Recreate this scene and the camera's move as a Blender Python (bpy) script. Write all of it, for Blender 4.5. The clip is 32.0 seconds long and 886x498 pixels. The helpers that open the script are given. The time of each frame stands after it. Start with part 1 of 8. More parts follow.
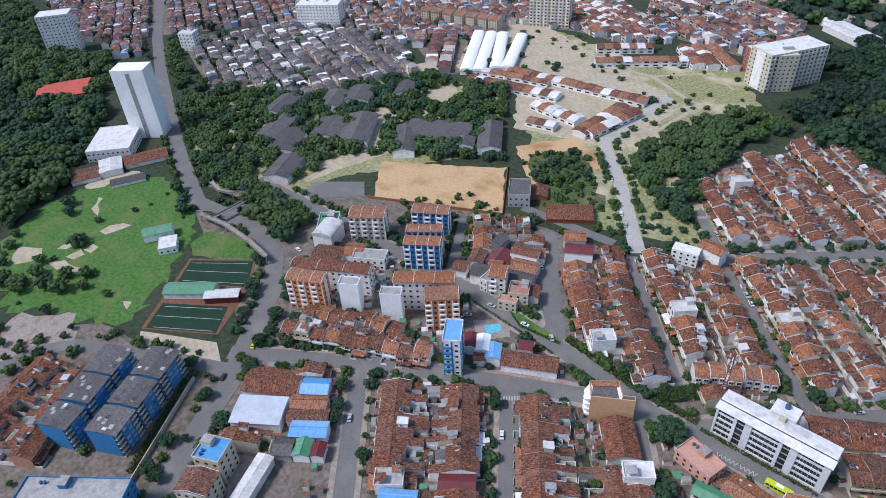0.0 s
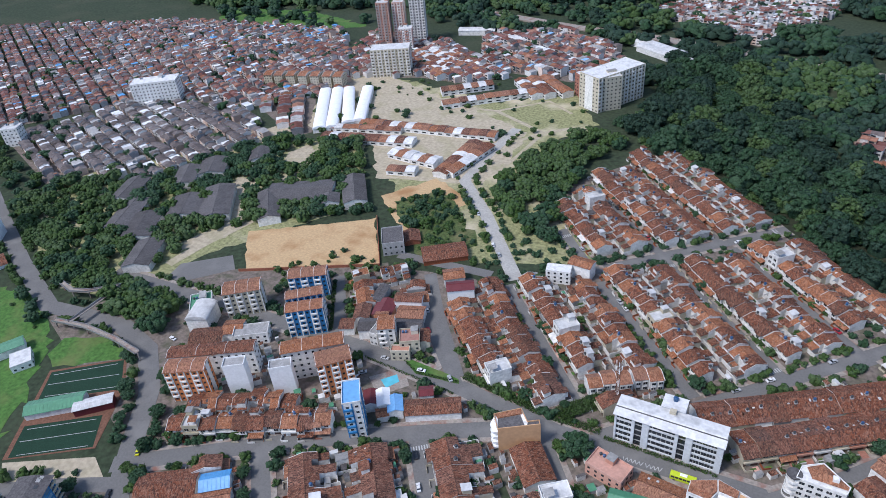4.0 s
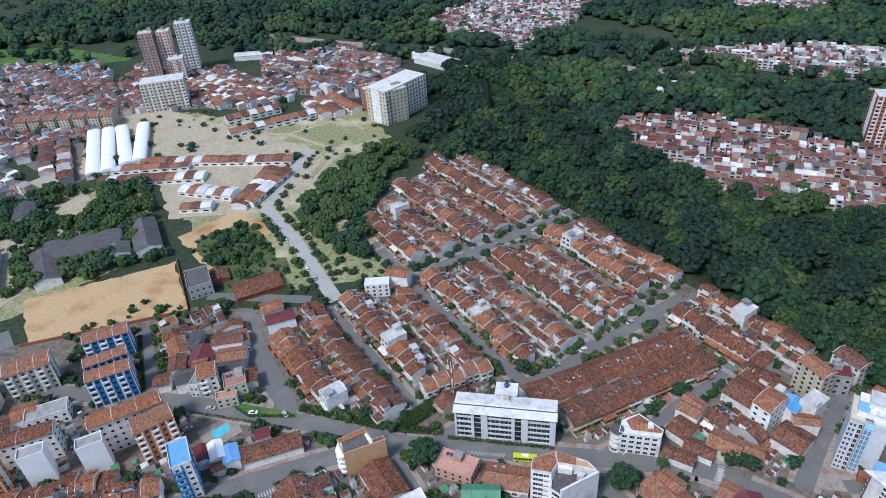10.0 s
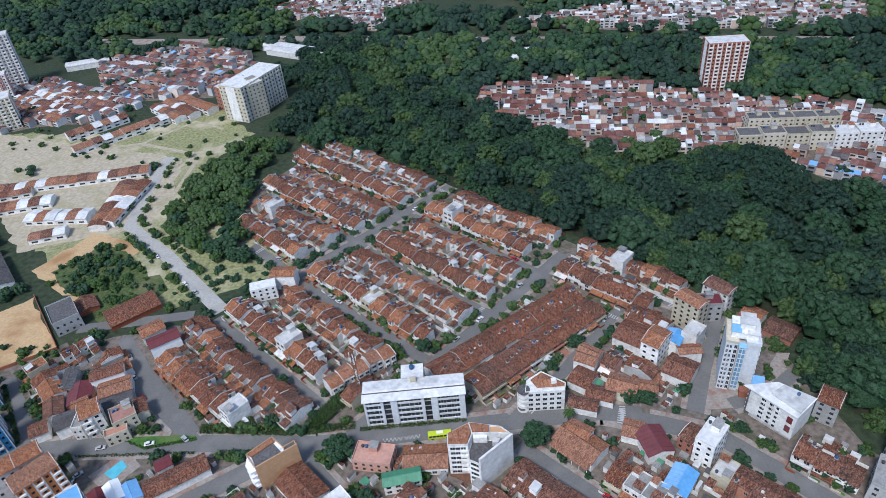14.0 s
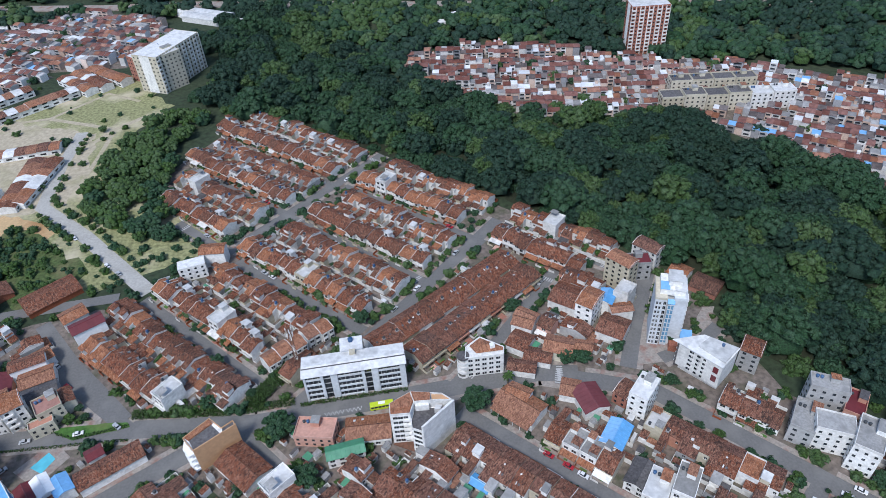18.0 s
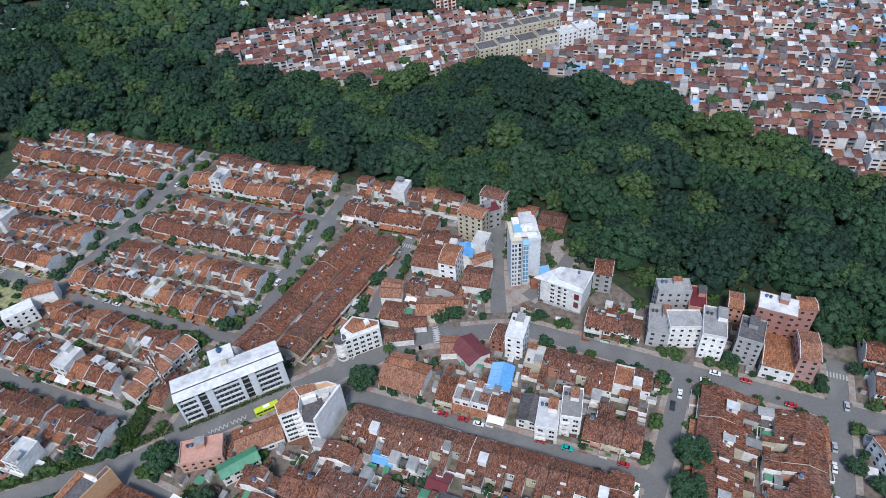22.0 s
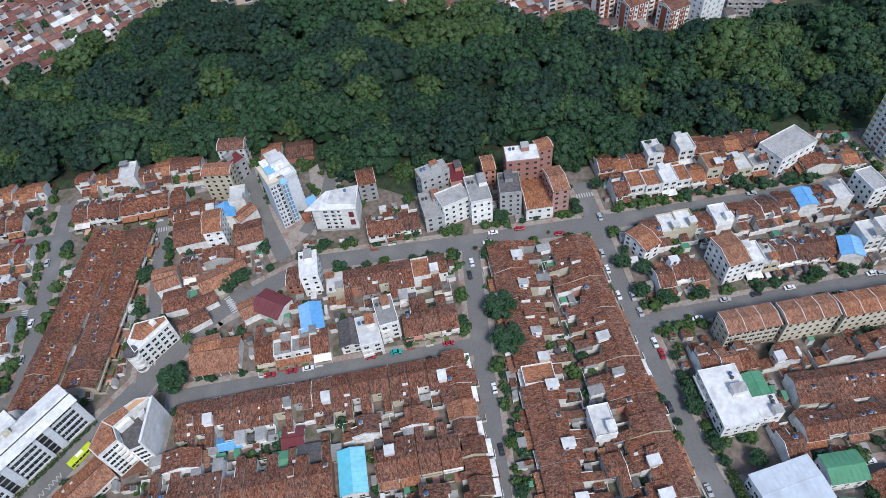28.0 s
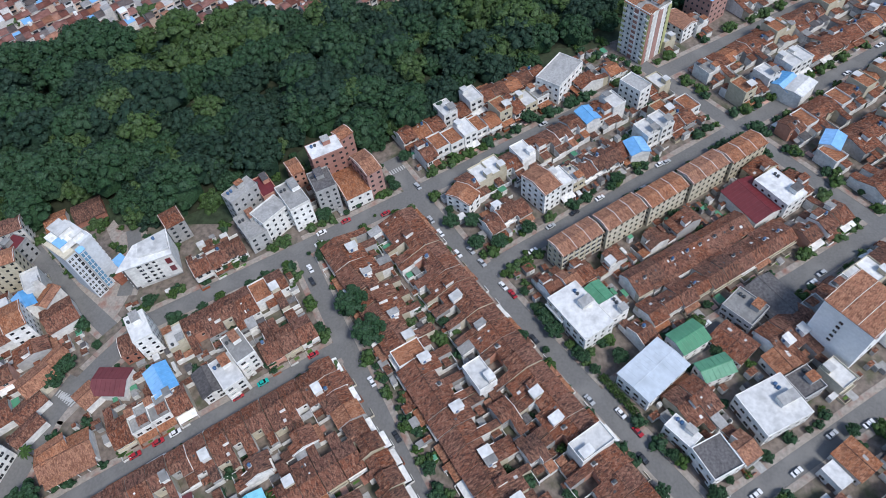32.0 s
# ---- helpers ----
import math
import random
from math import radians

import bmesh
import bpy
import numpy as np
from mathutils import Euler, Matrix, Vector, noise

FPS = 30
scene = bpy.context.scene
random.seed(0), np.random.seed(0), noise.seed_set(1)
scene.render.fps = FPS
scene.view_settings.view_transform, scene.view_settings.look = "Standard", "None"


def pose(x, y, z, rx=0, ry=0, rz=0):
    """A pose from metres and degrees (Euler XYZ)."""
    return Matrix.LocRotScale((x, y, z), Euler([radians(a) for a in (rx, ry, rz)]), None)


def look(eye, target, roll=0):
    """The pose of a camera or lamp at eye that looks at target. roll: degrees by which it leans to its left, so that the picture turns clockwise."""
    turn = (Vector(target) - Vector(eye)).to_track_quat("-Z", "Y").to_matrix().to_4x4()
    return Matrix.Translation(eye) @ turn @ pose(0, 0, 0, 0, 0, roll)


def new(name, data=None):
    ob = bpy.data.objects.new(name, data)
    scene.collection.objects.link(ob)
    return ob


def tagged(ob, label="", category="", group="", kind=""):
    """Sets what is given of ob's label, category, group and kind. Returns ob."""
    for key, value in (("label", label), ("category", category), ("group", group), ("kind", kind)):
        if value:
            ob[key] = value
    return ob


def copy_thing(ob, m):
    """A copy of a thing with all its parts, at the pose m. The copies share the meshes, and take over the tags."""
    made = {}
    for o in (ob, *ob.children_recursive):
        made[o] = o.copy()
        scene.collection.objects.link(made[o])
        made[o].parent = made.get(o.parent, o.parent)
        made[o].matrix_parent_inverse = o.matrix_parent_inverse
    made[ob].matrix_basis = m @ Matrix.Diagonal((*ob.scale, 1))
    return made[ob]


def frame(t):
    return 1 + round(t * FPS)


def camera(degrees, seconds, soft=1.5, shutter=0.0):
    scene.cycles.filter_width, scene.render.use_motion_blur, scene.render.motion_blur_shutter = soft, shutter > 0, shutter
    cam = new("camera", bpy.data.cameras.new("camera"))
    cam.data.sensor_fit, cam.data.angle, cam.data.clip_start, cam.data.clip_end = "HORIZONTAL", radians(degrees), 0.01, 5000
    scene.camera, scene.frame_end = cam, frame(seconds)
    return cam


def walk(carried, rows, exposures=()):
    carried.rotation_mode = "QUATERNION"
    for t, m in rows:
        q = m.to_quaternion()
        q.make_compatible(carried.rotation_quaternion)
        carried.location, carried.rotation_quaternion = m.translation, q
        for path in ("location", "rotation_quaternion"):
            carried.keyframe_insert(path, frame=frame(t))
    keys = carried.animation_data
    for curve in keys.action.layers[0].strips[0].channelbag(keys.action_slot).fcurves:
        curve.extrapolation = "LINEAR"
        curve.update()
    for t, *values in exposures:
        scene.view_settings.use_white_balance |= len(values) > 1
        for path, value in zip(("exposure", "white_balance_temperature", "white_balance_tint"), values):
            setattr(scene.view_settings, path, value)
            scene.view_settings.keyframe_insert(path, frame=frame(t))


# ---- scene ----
cam = camera(67.31, 32.0, soft=0.62)
# seconds, place in metres, tilt, roll and heading in degrees
PATH = [
    (0, 3.15, -3.46, 215.03, 52.714, -3.663, 42.552),
    (1, 2.70, -3.08, 215.82, 53.419, -4.470, 39.118),
    (2, 2.43, -2.90, 216.49, 54.188, -5.082, 35.563),
    (3, 2.31, -2.82, 216.94, 55.133, -5.530, 32.184),
    (3.5, 2.29, -2.78, 217.01, 55.534, -5.732, 30.707),
    (5.5, 2.16, -2.59, 216.64, 56.081, -5.550, 25.742),
    (6, 2.11, -2.57, 216.56, 56.093, -5.180, 24.508),
    (7, 1.87, -2.55, 216.42, 56.107, -4.365, 21.025),
    (8, 1.48, -2.48, 216.34, 56.064, -4.095, 17.215),
    (9, 1.10, -2.31, 216.33, 55.969, -4.154, 13.514),
    (10, 0.75, -1.98, 216.29, 55.870, -4.214, 9.837),
    (11, 0.44, -1.47, 216.06, 55.789, -4.171, 6.238),
    (12, 0.21, -0.75, 215.62, 55.680, -4.417, 2.850),
    (13, -0.00, -0.00, 215.00, 54.985, -4.931, -0.000),
    (14, -0.41, 0.12, 214.82, 53.647, -5.668, -2.210),
    (14.5, -0.52, 0.22, 214.74, 53.034, -5.745, -3.135),
    (16.5, -0.40, 1.01, 214.31, 51.297, -4.812, -6.364),
    (17, -0.37, 1.24, 214.20, 50.981, -4.352, -7.280),
    (18, -0.44, 1.76, 213.90, 50.490, -3.726, -9.031),
    (19, -0.66, 2.36, 213.53, 49.803, -3.730, -12.232),
    (20, -0.91, 2.88, 213.29, 49.231, -4.085, -16.954),
    (21, -1.04, 3.19, 213.15, 48.337, -4.628, -21.373),
    (22, -1.11, 3.26, 213.01, 47.285, -4.681, -25.289),
    (23, -1.40, 3.51, 212.85, 46.228, -4.790, -28.856),
    (24, -1.73, 3.80, 212.77, 45.116, -4.874, -32.307),
    (25, -1.73, 3.92, 212.64, 43.483, -5.113, -36.819),
    (26, -1.58, 3.80, 212.56, 41.615, -5.890, -41.779),
    (26.5, -1.50, 3.73, 212.53, 40.818, -6.202, -44.329),
    (28.5, -1.19, 3.39, 212.50, 38.581, -6.932, -54.974),
    (29, -1.07, 3.29, 212.46, 38.257, -7.020, -57.688),
    (30, -0.76, 3.03, 212.28, 37.761, -6.900, -63.322),
    (31, -0.30, 2.71, 211.90, 37.155, -6.966, -69.086),
    (32, 0.05, 2.44, 211.47, 36.339, -7.438, -74.392),
]
walk(cam, [(t, pose(x, y, z, tilt, 0, head) @ pose(0, 0, 0, 0, 0, roll)) for t, x, y, z, tilt, roll, head in PATH],
     exposures=[(0.0, 0.6, 6150, 15), (9.0, 0.58, 5950, 11), (18.0, 0.56, 5950, 10), (24.0, 0.66, 6150, 10), (32.0, 0.6, 6200, 10)])

# ---- light ----
SUN_UP, SUN_FROM = 54.0, 215.0   # elevation; compass bearing from +y, clockwise
world = bpy.data.worlds.new("sky")
scene.world = world
world.use_nodes = True
wn = world.node_tree.nodes
sky = wn.new("ShaderNodeTexSky")
sky.sky_type = "NISHITA"
sky.sun_disc = False
sky.dust_density = 1.0
sky.sun_elevation, sky.sun_rotation = radians(SUN_UP), radians(SUN_FROM)
world.node_tree.links.new(sky.outputs[0], wn["Background"].inputs[0])
wn["Background"].inputs[1].default_value = 0.12
sun = new("sun", bpy.data.lights.new("sun", "SUN"))
sun.data.energy, sun.data.angle, sun.data.color = 2.0, radians(13), (1.0, 0.97, 0.94)
_sx, _sy = math.sin(radians(SUN_FROM)), math.cos(radians(SUN_FROM))
sun.matrix_basis = look((_sx * 300, _sy * 300, 300 * math.tan(radians(SUN_UP))), (0, 0, 0))


# ---- materials ----
def mat(name, color, rough=0.8, metal=0.0, grain=3.0, amount=0.25, stain=0.12, stain_amount=0.3, bump=0.15, vary=0.0, island=0.0, spec=0.3, second=None, relief=0.1, both=False):
    """A worn surface: grain and stains on a base colour, relief from the grain; vary: from thing to thing; island: from piece to piece."""
    m = bpy.data.materials.new(name)
    m.use_nodes = True
    nt = m.node_tree
    nd, ln = nt.nodes, nt.links
    b = nd["Principled BSDF"]
    b.inputs["Roughness"].default_value, b.inputs["Metallic"].default_value = rough, metal
    b.inputs["Specular IOR Level"].default_value = spec
    geo = nd.new("ShaderNodeNewGeometry")

    def tex(scale, detail=4.0):
        n = nd.new("ShaderNodeTexNoise")
        n.inputs["Scale"].default_value, n.inputs["Detail"].default_value = scale, detail
        ln.new(geo.outputs["Position"], n.inputs["Vector"])
        return n

    def mixed(a, c, fac, mode="MIX"):
        x = nd.new("ShaderNodeMix")
        x.data_type, x.blend_type = "RGBA", mode
        for k, v in ((0, fac), (6, a), (7, c)):
            if isinstance(v, (int, float)):
                x.inputs[k].default_value = v
            elif isinstance(v, tuple):
                x.inputs[k].default_value = (*v, 1)
            else:
                ln.new(v, x.inputs[k])
        return x.outputs[2]

    def span(out, lo, hi, a=0.0, c=1.0):
        r = nd.new("ShaderNodeMapRange")
        ln.new(out, r.inputs[0])
        for k, v in ((1, lo), (2, hi), (3, a), (4, c)):
            r.inputs[k].default_value = v
        return r.outputs[0]

    dark = tuple(c * (1 - amount) for c in color)
    lite = tuple(min(1.0, c * (1 + amount)) for c in color)
    g = tex(grain)
    col = mixed(dark, lite, span(g.outputs[0], 0.3, 0.7))
    s = tex(stain, 6.0)
    col = mixed(col, second or tuple(c * 0.45 for c in color), span(s.outputs[0], 0.5, 0.72, 0.0, stain_amount))
    if vary or island:
        oi = nd.new("ShaderNodeObjectInfo")
        if island:
            h = span(geo.outputs["Random Per Island"], 0, 1, 1 - island, 1 + island)
        else:
            rnd = oi.outputs["Random"]
            if both:
                fr = nd.new("ShaderNodeMath")
                fr.operation = "ADD"
                ln.new(rnd, fr.inputs[0])
                ln.new(geo.outputs["Random Per Island"], fr.inputs[1])
                wr = nd.new("ShaderNodeMath")
                wr.operation = "FRACT"
                ln.new(fr.outputs[0], wr.inputs[0])
                rnd = wr.outputs[0]
            h = span(rnd, 0, 1, 1 - vary, 1 + vary)
        hs = nd.new("ShaderNodeHueSaturation")
        ln.new(h, hs.inputs["Value"])
        ln.new(span(oi.outputs["Random"] if not island else geo.outputs["Random Per Island"], 0, 1, 1.12, 0.85), hs.inputs["Saturation"])
        ln.new(col, hs.inputs["Color"])
        col = hs.outputs[0]
    ln.new(col, b.inputs["Base Color"])
    if bump:
        bp = nd.new("ShaderNodeBump")
        bp.inputs["Strength"].default_value, bp.inputs["Distance"].default_value = bump, relief
        ln.new(g.outputs[0], bp.inputs["Height"])
        ln.new(bp.outputs[0], b.inputs["Normal"])
    return m


def tile_mat(name, color, moss, vary=0.14, pale=(0.37, 0.195, 0.13)):
    """Fired clay roof tiles: broad weathered patches, black mould, and tile-sized streaks down the slope."""
    m = mat(name, color, 0.92, grain=0.9, amount=0.25, stain=0.22, stain_amount=0.5, bump=0.0, vary=vary, second=moss, both=True)
    nd, ln = m.node_tree.nodes, m.node_tree.links
    b = nd["Principled BSDF"]
    co = nd.new("ShaderNodeTexCoord")
    geo = nd.new("ShaderNodeNewGeometry")
    oi = nd.new("ShaderNodeObjectInfo")
    shift = nd.new("ShaderNodeMath")
    shift.operation = "MULTIPLY"
    shift.inputs[1].default_value = 71.0
    ln.new(oi.outputs["Random"], shift.inputs[0])
    col = b.inputs["Base Color"].links[0].from_socket
    # streaks follow the slope, patches lie anywhere
    for local, size, lo, hi, amount, tint in ((False, (0.35, 0.35, 0.35), 0.52, 0.66, 0.5, pale), (True, (1.9, 0.8, 0.8), 0.53, 0.6, 0.8, pale), (True, (1.5, 0.6, 0.6), 0.52, 0.6, 0.85, moss),
                                              (True, (3.4, 1.5, 1.5), 0.56, 0.63, 0.75, pale), (True, (4.0, 1.7, 1.7), 0.55, 0.62, 0.75, moss)):
        n = nd.new("ShaderNodeTexNoise")
        n.inputs["Scale"].default_value, n.inputs["Detail"].default_value, n.inputs["Roughness"].default_value = 1.0, 3.0, 0.65
        mp = nd.new("ShaderNodeMapping")
        mp.inputs["Scale"].default_value = size
        ln.new(co.outputs["Object"] if local else geo.outputs["Position"], mp.inputs["Vector"])
        ad = nd.new("ShaderNodeVectorMath")
        ad.operation = "ADD"
        ad.inputs[1].default_value = (size[0] * 37, size[0] * 11, 0)
        ln.new(mp.outputs[0], ad.inputs[0])
        last = ad
        if local:
            last = nd.new("ShaderNodeVectorMath")
            last.operation = "ADD"
            ln.new(ad.outputs[0], last.inputs[0])
            ln.new(shift.outputs[0], last.inputs[1])
        ln.new(last.outputs[0], n.inputs["Vector"])
        r = nd.new("ShaderNodeMapRange")
        ln.new(n.outputs[0], r.inputs[0])
        r.inputs[1].default_value, r.inputs[2].default_value, r.inputs[4].default_value = lo, hi, amount
        x = nd.new("ShaderNodeMix")
        x.data_type = "RGBA"
        ln.new(r.outputs[0], x.inputs[0])
        ln.new(col, x.inputs[6])
        x.inputs[7].default_value = (*tint, 1)
        col = x.outputs[2]
    ln.new(col, b.inputs["Base Color"])
    w = nd.new("ShaderNodeTexWave")
    w.bands_direction = "X"
    w.inputs["Scale"].default_value = 1.1
    w.inputs["Distortion"].default_value = 1.2
    ln.new(co.outputs["Object"], w.inputs["Vector"])
    bp = nd.new("ShaderNodeBump")
    bp.inputs["Strength"].default_value, bp.inputs["Distance"].default_value = 0.8, 0.15
    ln.new(w.outputs[0], bp.inputs["Height"])
    ln.new(bp.outputs[0], b.inputs["Normal"])
    return m


WHITE = mat("white_plaster", (0.735, 0.72, 0.685), 0.85, grain=0.9, amount=0.14, stain=0.3, stain_amount=0.5, vary=0.14)
PALEGREY = mat("pale_grey_plaster", (0.56, 0.585, 0.61), 0.85, grain=0.9, amount=0.1, stain=0.22, stain_amount=0.35, vary=0.05)
CREAM = mat("cream_plaster", (0.52, 0.47, 0.36), 0.85, grain=0.9, amount=0.12, stain=0.2, stain_amount=0.35, vary=0.12)
GREYP = mat("grey_plaster", (0.365, 0.36, 0.35), 0.85, grain=0.9, amount=0.15, stain=0.2, stain_amount=0.4, vary=0.2)
PINK = mat("pink_plaster", (0.5, 0.27, 0.2), 0.85, grain=0.9, amount=0.12, stain=0.2, stain_amount=0.3, vary=0.15)
ORANGE = mat("orange_plaster", (0.62, 0.22, 0.08), 0.85, grain=0.9, amount=0.1, stain=0.2, stain_amount=0.25)
BLUEP = mat("blue_plaster", (0.035, 0.19, 0.4), 0.8, grain=0.9, amount=0.12, stain=0.2, stain_amount=0.25)
OLIVE = mat("yellow_green_plaster", (0.42, 0.42, 0.2), 0.85, grain=0.9, amount=0.12, stain=0.2, stain_amount=0.25)
TAN = mat("tan_plaster", (0.55, 0.33, 0.18), 0.85, grain=0.7, amount=0.08, stain=0.15, stain_amount=0.2)
ROSE = mat("rose_plaster", (0.36, 0.2, 0.165), 0.85, grain=0.9, amount=0.12, stain=0.2, stain_amount=0.35, vary=0.12)
BRICK = mat("fired_brick", (0.3, 0.11, 0.065), 0.9, grain=2.5, amount=0.25, stain=0.2, stain_amount=0.3, vary=0.12)
TILE = tile_mat("weathered_clay_tile", (0.195, 0.072, 0.042), (0.045, 0.025, 0.02))
TILE2 = tile_mat("newer_clay_tile", (0.33, 0.14, 0.078), (0.17, 0.075, 0.045), 0.16, (0.52, 0.27, 0.16))
TILE3 = tile_mat("dark_clay_tile", (0.15, 0.064, 0.042), (0.04, 0.026, 0.022), 0.15, (0.3, 0.16, 0.105))
SLATE = mat("grey_sheet_roof", (0.105, 0.098, 0.098), 0.8, grain=1.1, amount=0.35, stain=0.15, stain_amount=0.5, vary=0.25)
CONC = mat("roof_concrete", (0.3, 0.295, 0.285), 0.9, grain=1.2, amount=0.2, stain=0.3, stain_amount=0.6, vary=0.25)
# lighter copy of the white sheet, sunlight on the far sheds in its colour
LITSHEET = mat("clean_white_sheet", (0.84, 0.85, 0.86), 0.5, grain=0.6, amount=0.06, stain=0.2, stain_amount=0.15)
# lighter copy of the white plaster, its value raised to stand for light on walls
LITWHITE = mat("clean_white_paint", (0.84, 0.84, 0.83), 0.8, grain=0.9, amount=0.06, stain=0.15, stain_amount=0.2)
METAL = mat("white_sheet_roof", (0.61, 0.605, 0.59), 0.6, grain=0.6, amount=0.14, stain=0.22, stain_amount=0.55, vary=0.15)
BLUESHEET = mat("blue_sheet_roof", (0.16, 0.38, 0.66), 0.5, grain=0.6, amount=0.1, stain=0.2, stain_amount=0.25, vary=0.15)
CYANSHEET = mat("cyan_sheet_roof", (0.2, 0.55, 0.66), 0.5, grain=0.6, amount=0.1, stain=0.2, stain_amount=0.2, vary=0.05)
GREYSHEET = mat("blue_grey_sheet_roof", (0.48, 0.53, 0.58), 0.5, grain=0.6, amount=0.1, stain=0.15, stain_amount=0.4, vary=0.05)
GREENSHEET = mat("green_sheet_roof", (0.1, 0.27, 0.16), 0.5, grain=0.6, amount=0.1, stain=0.2, stain_amount=0.3, vary=0.15)
REDTILE = mat("bright_red_roof", (0.48, 0.1, 0.07), 0.8, grain=0.6, amount=0.2, stain=0.2, stain_amount=0.4)
REDSHEET = mat("red_sheet_roof", (0.15, 0.035, 0.04), 0.6, grain=0.6, amount=0.1, stain=0.2, stain_amount=0.3, vary=0.1)
GLASS = mat("dark_window_glass", (0.025, 0.03, 0.036), 0.12, grain=0.5, amount=0.4, stain_amount=0.0, bump=0.0, vary=0.4, spec=0.6)
PALEGLASS = mat("pale_blue_glass", (0.14, 0.28, 0.4), 0.15, grain=0.5, amount=0.3, stain_amount=0.0, bump=0.0, vary=0.3, spec=0.6)
GATE = mat("brown_metal_gate", (0.14, 0.09, 0.07), 0.6, vary=0.5)
TANK = mat("blue_plastic_tank", (0.05, 0.11, 0.22), 0.45, stain_amount=0.1, vary=0.2)
BLACKTANK = mat("dark_plastic_tank", (0.05, 0.055, 0.06), 0.5, stain_amount=0.1)
ASPHALT = mat("asphalt", (0.156, 0.152, 0.145), 0.9, grain=1.1, amount=0.1, stain=0.09, stain_amount=0.75, bump=0.03, second=(0.215, 0.208, 0.195))
CONCROAD = mat("road_concrete", (0.4, 0.385, 0.35), 0.9, grain=0.8, amount=0.15, stain=0.08, stain_amount=0.5, bump=0.05, second=(0.28, 0.265, 0.24))
PAVE = mat("pavement_concrete", (0.3, 0.265, 0.23), 0.9, grain=0.9, amount=0.2, stain=0.2, stain_amount=0.9, second=(0.24, 0.11, 0.08))
PAINT = mat("road_paint", (0.45, 0.45, 0.44), 0.7, grain=2.0, amount=0.12, stain=1.0, stain_amount=0.3)
LIME = mat("lime_paint", (0.5, 0.6, 0.03), 0.4, grain=1.0, amount=0.08, stain=0.4, stain_amount=0.15)
GRASS = mat("grass", (0.066, 0.15, 0.032), 0.95, grain=0.5, amount=0.35, stain=0.06, stain_amount=0.85, bump=0.15, second=(0.15, 0.17, 0.06))
SCRUB = mat("green_scrub", (0.075, 0.105, 0.035), 0.95, grain=0.6, amount=0.45, stain=0.07, stain_amount=0.7, bump=0.4, second=(0.2, 0.17, 0.09))
DRYGRASS = mat("dry_grass", (0.25, 0.25, 0.12), 0.95, grain=0.5, amount=0.4, stain=0.035, stain_amount=0.95, bump=0.4, second=(0.56, 0.48, 0.35))
RUST = mat("rust_red_gravel", (0.17, 0.085, 0.055), 0.95, grain=1.0, amount=0.25, stain=0.2, stain_amount=0.5)
TURF = mat("artificial_turf", (0.014, 0.042, 0.024), 0.95, grain=1.5, amount=0.2, stain=0.08, stain_amount=0.3)
DIRT = mat("ochre_earth", (0.5, 0.345, 0.185), 0.95, grain=0.7, amount=0.14, stain=0.06, stain_amount=0.9, bump=0.05, second=(0.33, 0.175, 0.075))
PALEDIRT = mat("pale_earth", (0.42, 0.36, 0.26), 0.95, grain=0.4, amount=0.2, stain=0.06, stain_amount=0.5, bump=0.3, second=(0.26, 0.25, 0.12))
# woodland ground with the shade of the crowns mixed into its colour
SHADELITTER = mat("forest_litter", (0.028, 0.034, 0.018), 0.95, grain=0.5, amount=0.3, stain=0.08, stain_amount=0.5, bump=0.3)
GROUND = mat("ground_soil", (0.035, 0.05, 0.026), 0.95, grain=0.35, amount=0.4, stain=0.02, stain_amount=0.6, bump=0.4, second=(0.07, 0.075, 0.045))
YARD = mat("yard_floor", (0.17, 0.14, 0.118), 0.95, grain=0.5, amount=0.35, stain=0.13, stain_amount=0.9, bump=0.1, second=(0.06, 0.075, 0.035))
BARK = mat("bark", (0.1, 0.075, 0.055), 0.95, grain=4.0, amount=0.3)
LEAF = mat("leaf_mass", (0.028, 0.064, 0.029), 0.7, grain=1.7, amount=0.6, stain=0.05, stain_amount=0.4, bump=1.0, relief=0.5, island=0.2, second=(0.046, 0.086, 0.05), spec=0.2)
LEAFD = mat("dark_leaf_mass", (0.019, 0.043, 0.026), 0.7, grain=1.7, amount=0.6, stain=0.05, stain_amount=0.3, bump=1.0, relief=0.5, island=0.2, second=(0.029, 0.06, 0.044), spec=0.2)
LEAFO = mat("olive_leaf_mass", (0.052, 0.092, 0.03), 0.7, grain=1.7, amount=0.6, stain=0.05, stain_amount=0.4, bump=1.0, relief=0.5, island=0.2, second=(0.078, 0.115, 0.052), spec=0.2)
# lighter leaves; on the western and campus trees the tone stands in for sunlight
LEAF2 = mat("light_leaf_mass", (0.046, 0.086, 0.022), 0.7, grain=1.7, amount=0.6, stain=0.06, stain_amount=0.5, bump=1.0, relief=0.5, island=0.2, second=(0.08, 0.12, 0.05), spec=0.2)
POOL = mat("pool_water", (0.12, 0.48, 0.58), 0.06, grain=0.4, amount=0.1, stain_amount=0.0, bump=0.05, spec=0.5)
STEEL = mat("grey_steel", (0.35, 0.35, 0.36), 0.45, 0.6)
RUBBER = mat("tyre_rubber", (0.02, 0.02, 0.02), 0.85)
CARP = [mat("car_paint_" + n, c, 0.3, grain=2, amount=0.03, stain_amount=0.05, bump=0, spec=0.5) for n, c in
        (("white", (0.7, 0.7, 0.7)), ("silver", (0.4, 0.41, 0.42)), ("red", (0.35, 0.02, 0.03)), ("taxi", (0.62, 0.6, 0.02)), ("dark", (0.03, 0.032, 0.036)), ("teal", (0.0, 0.34, 0.3)))]


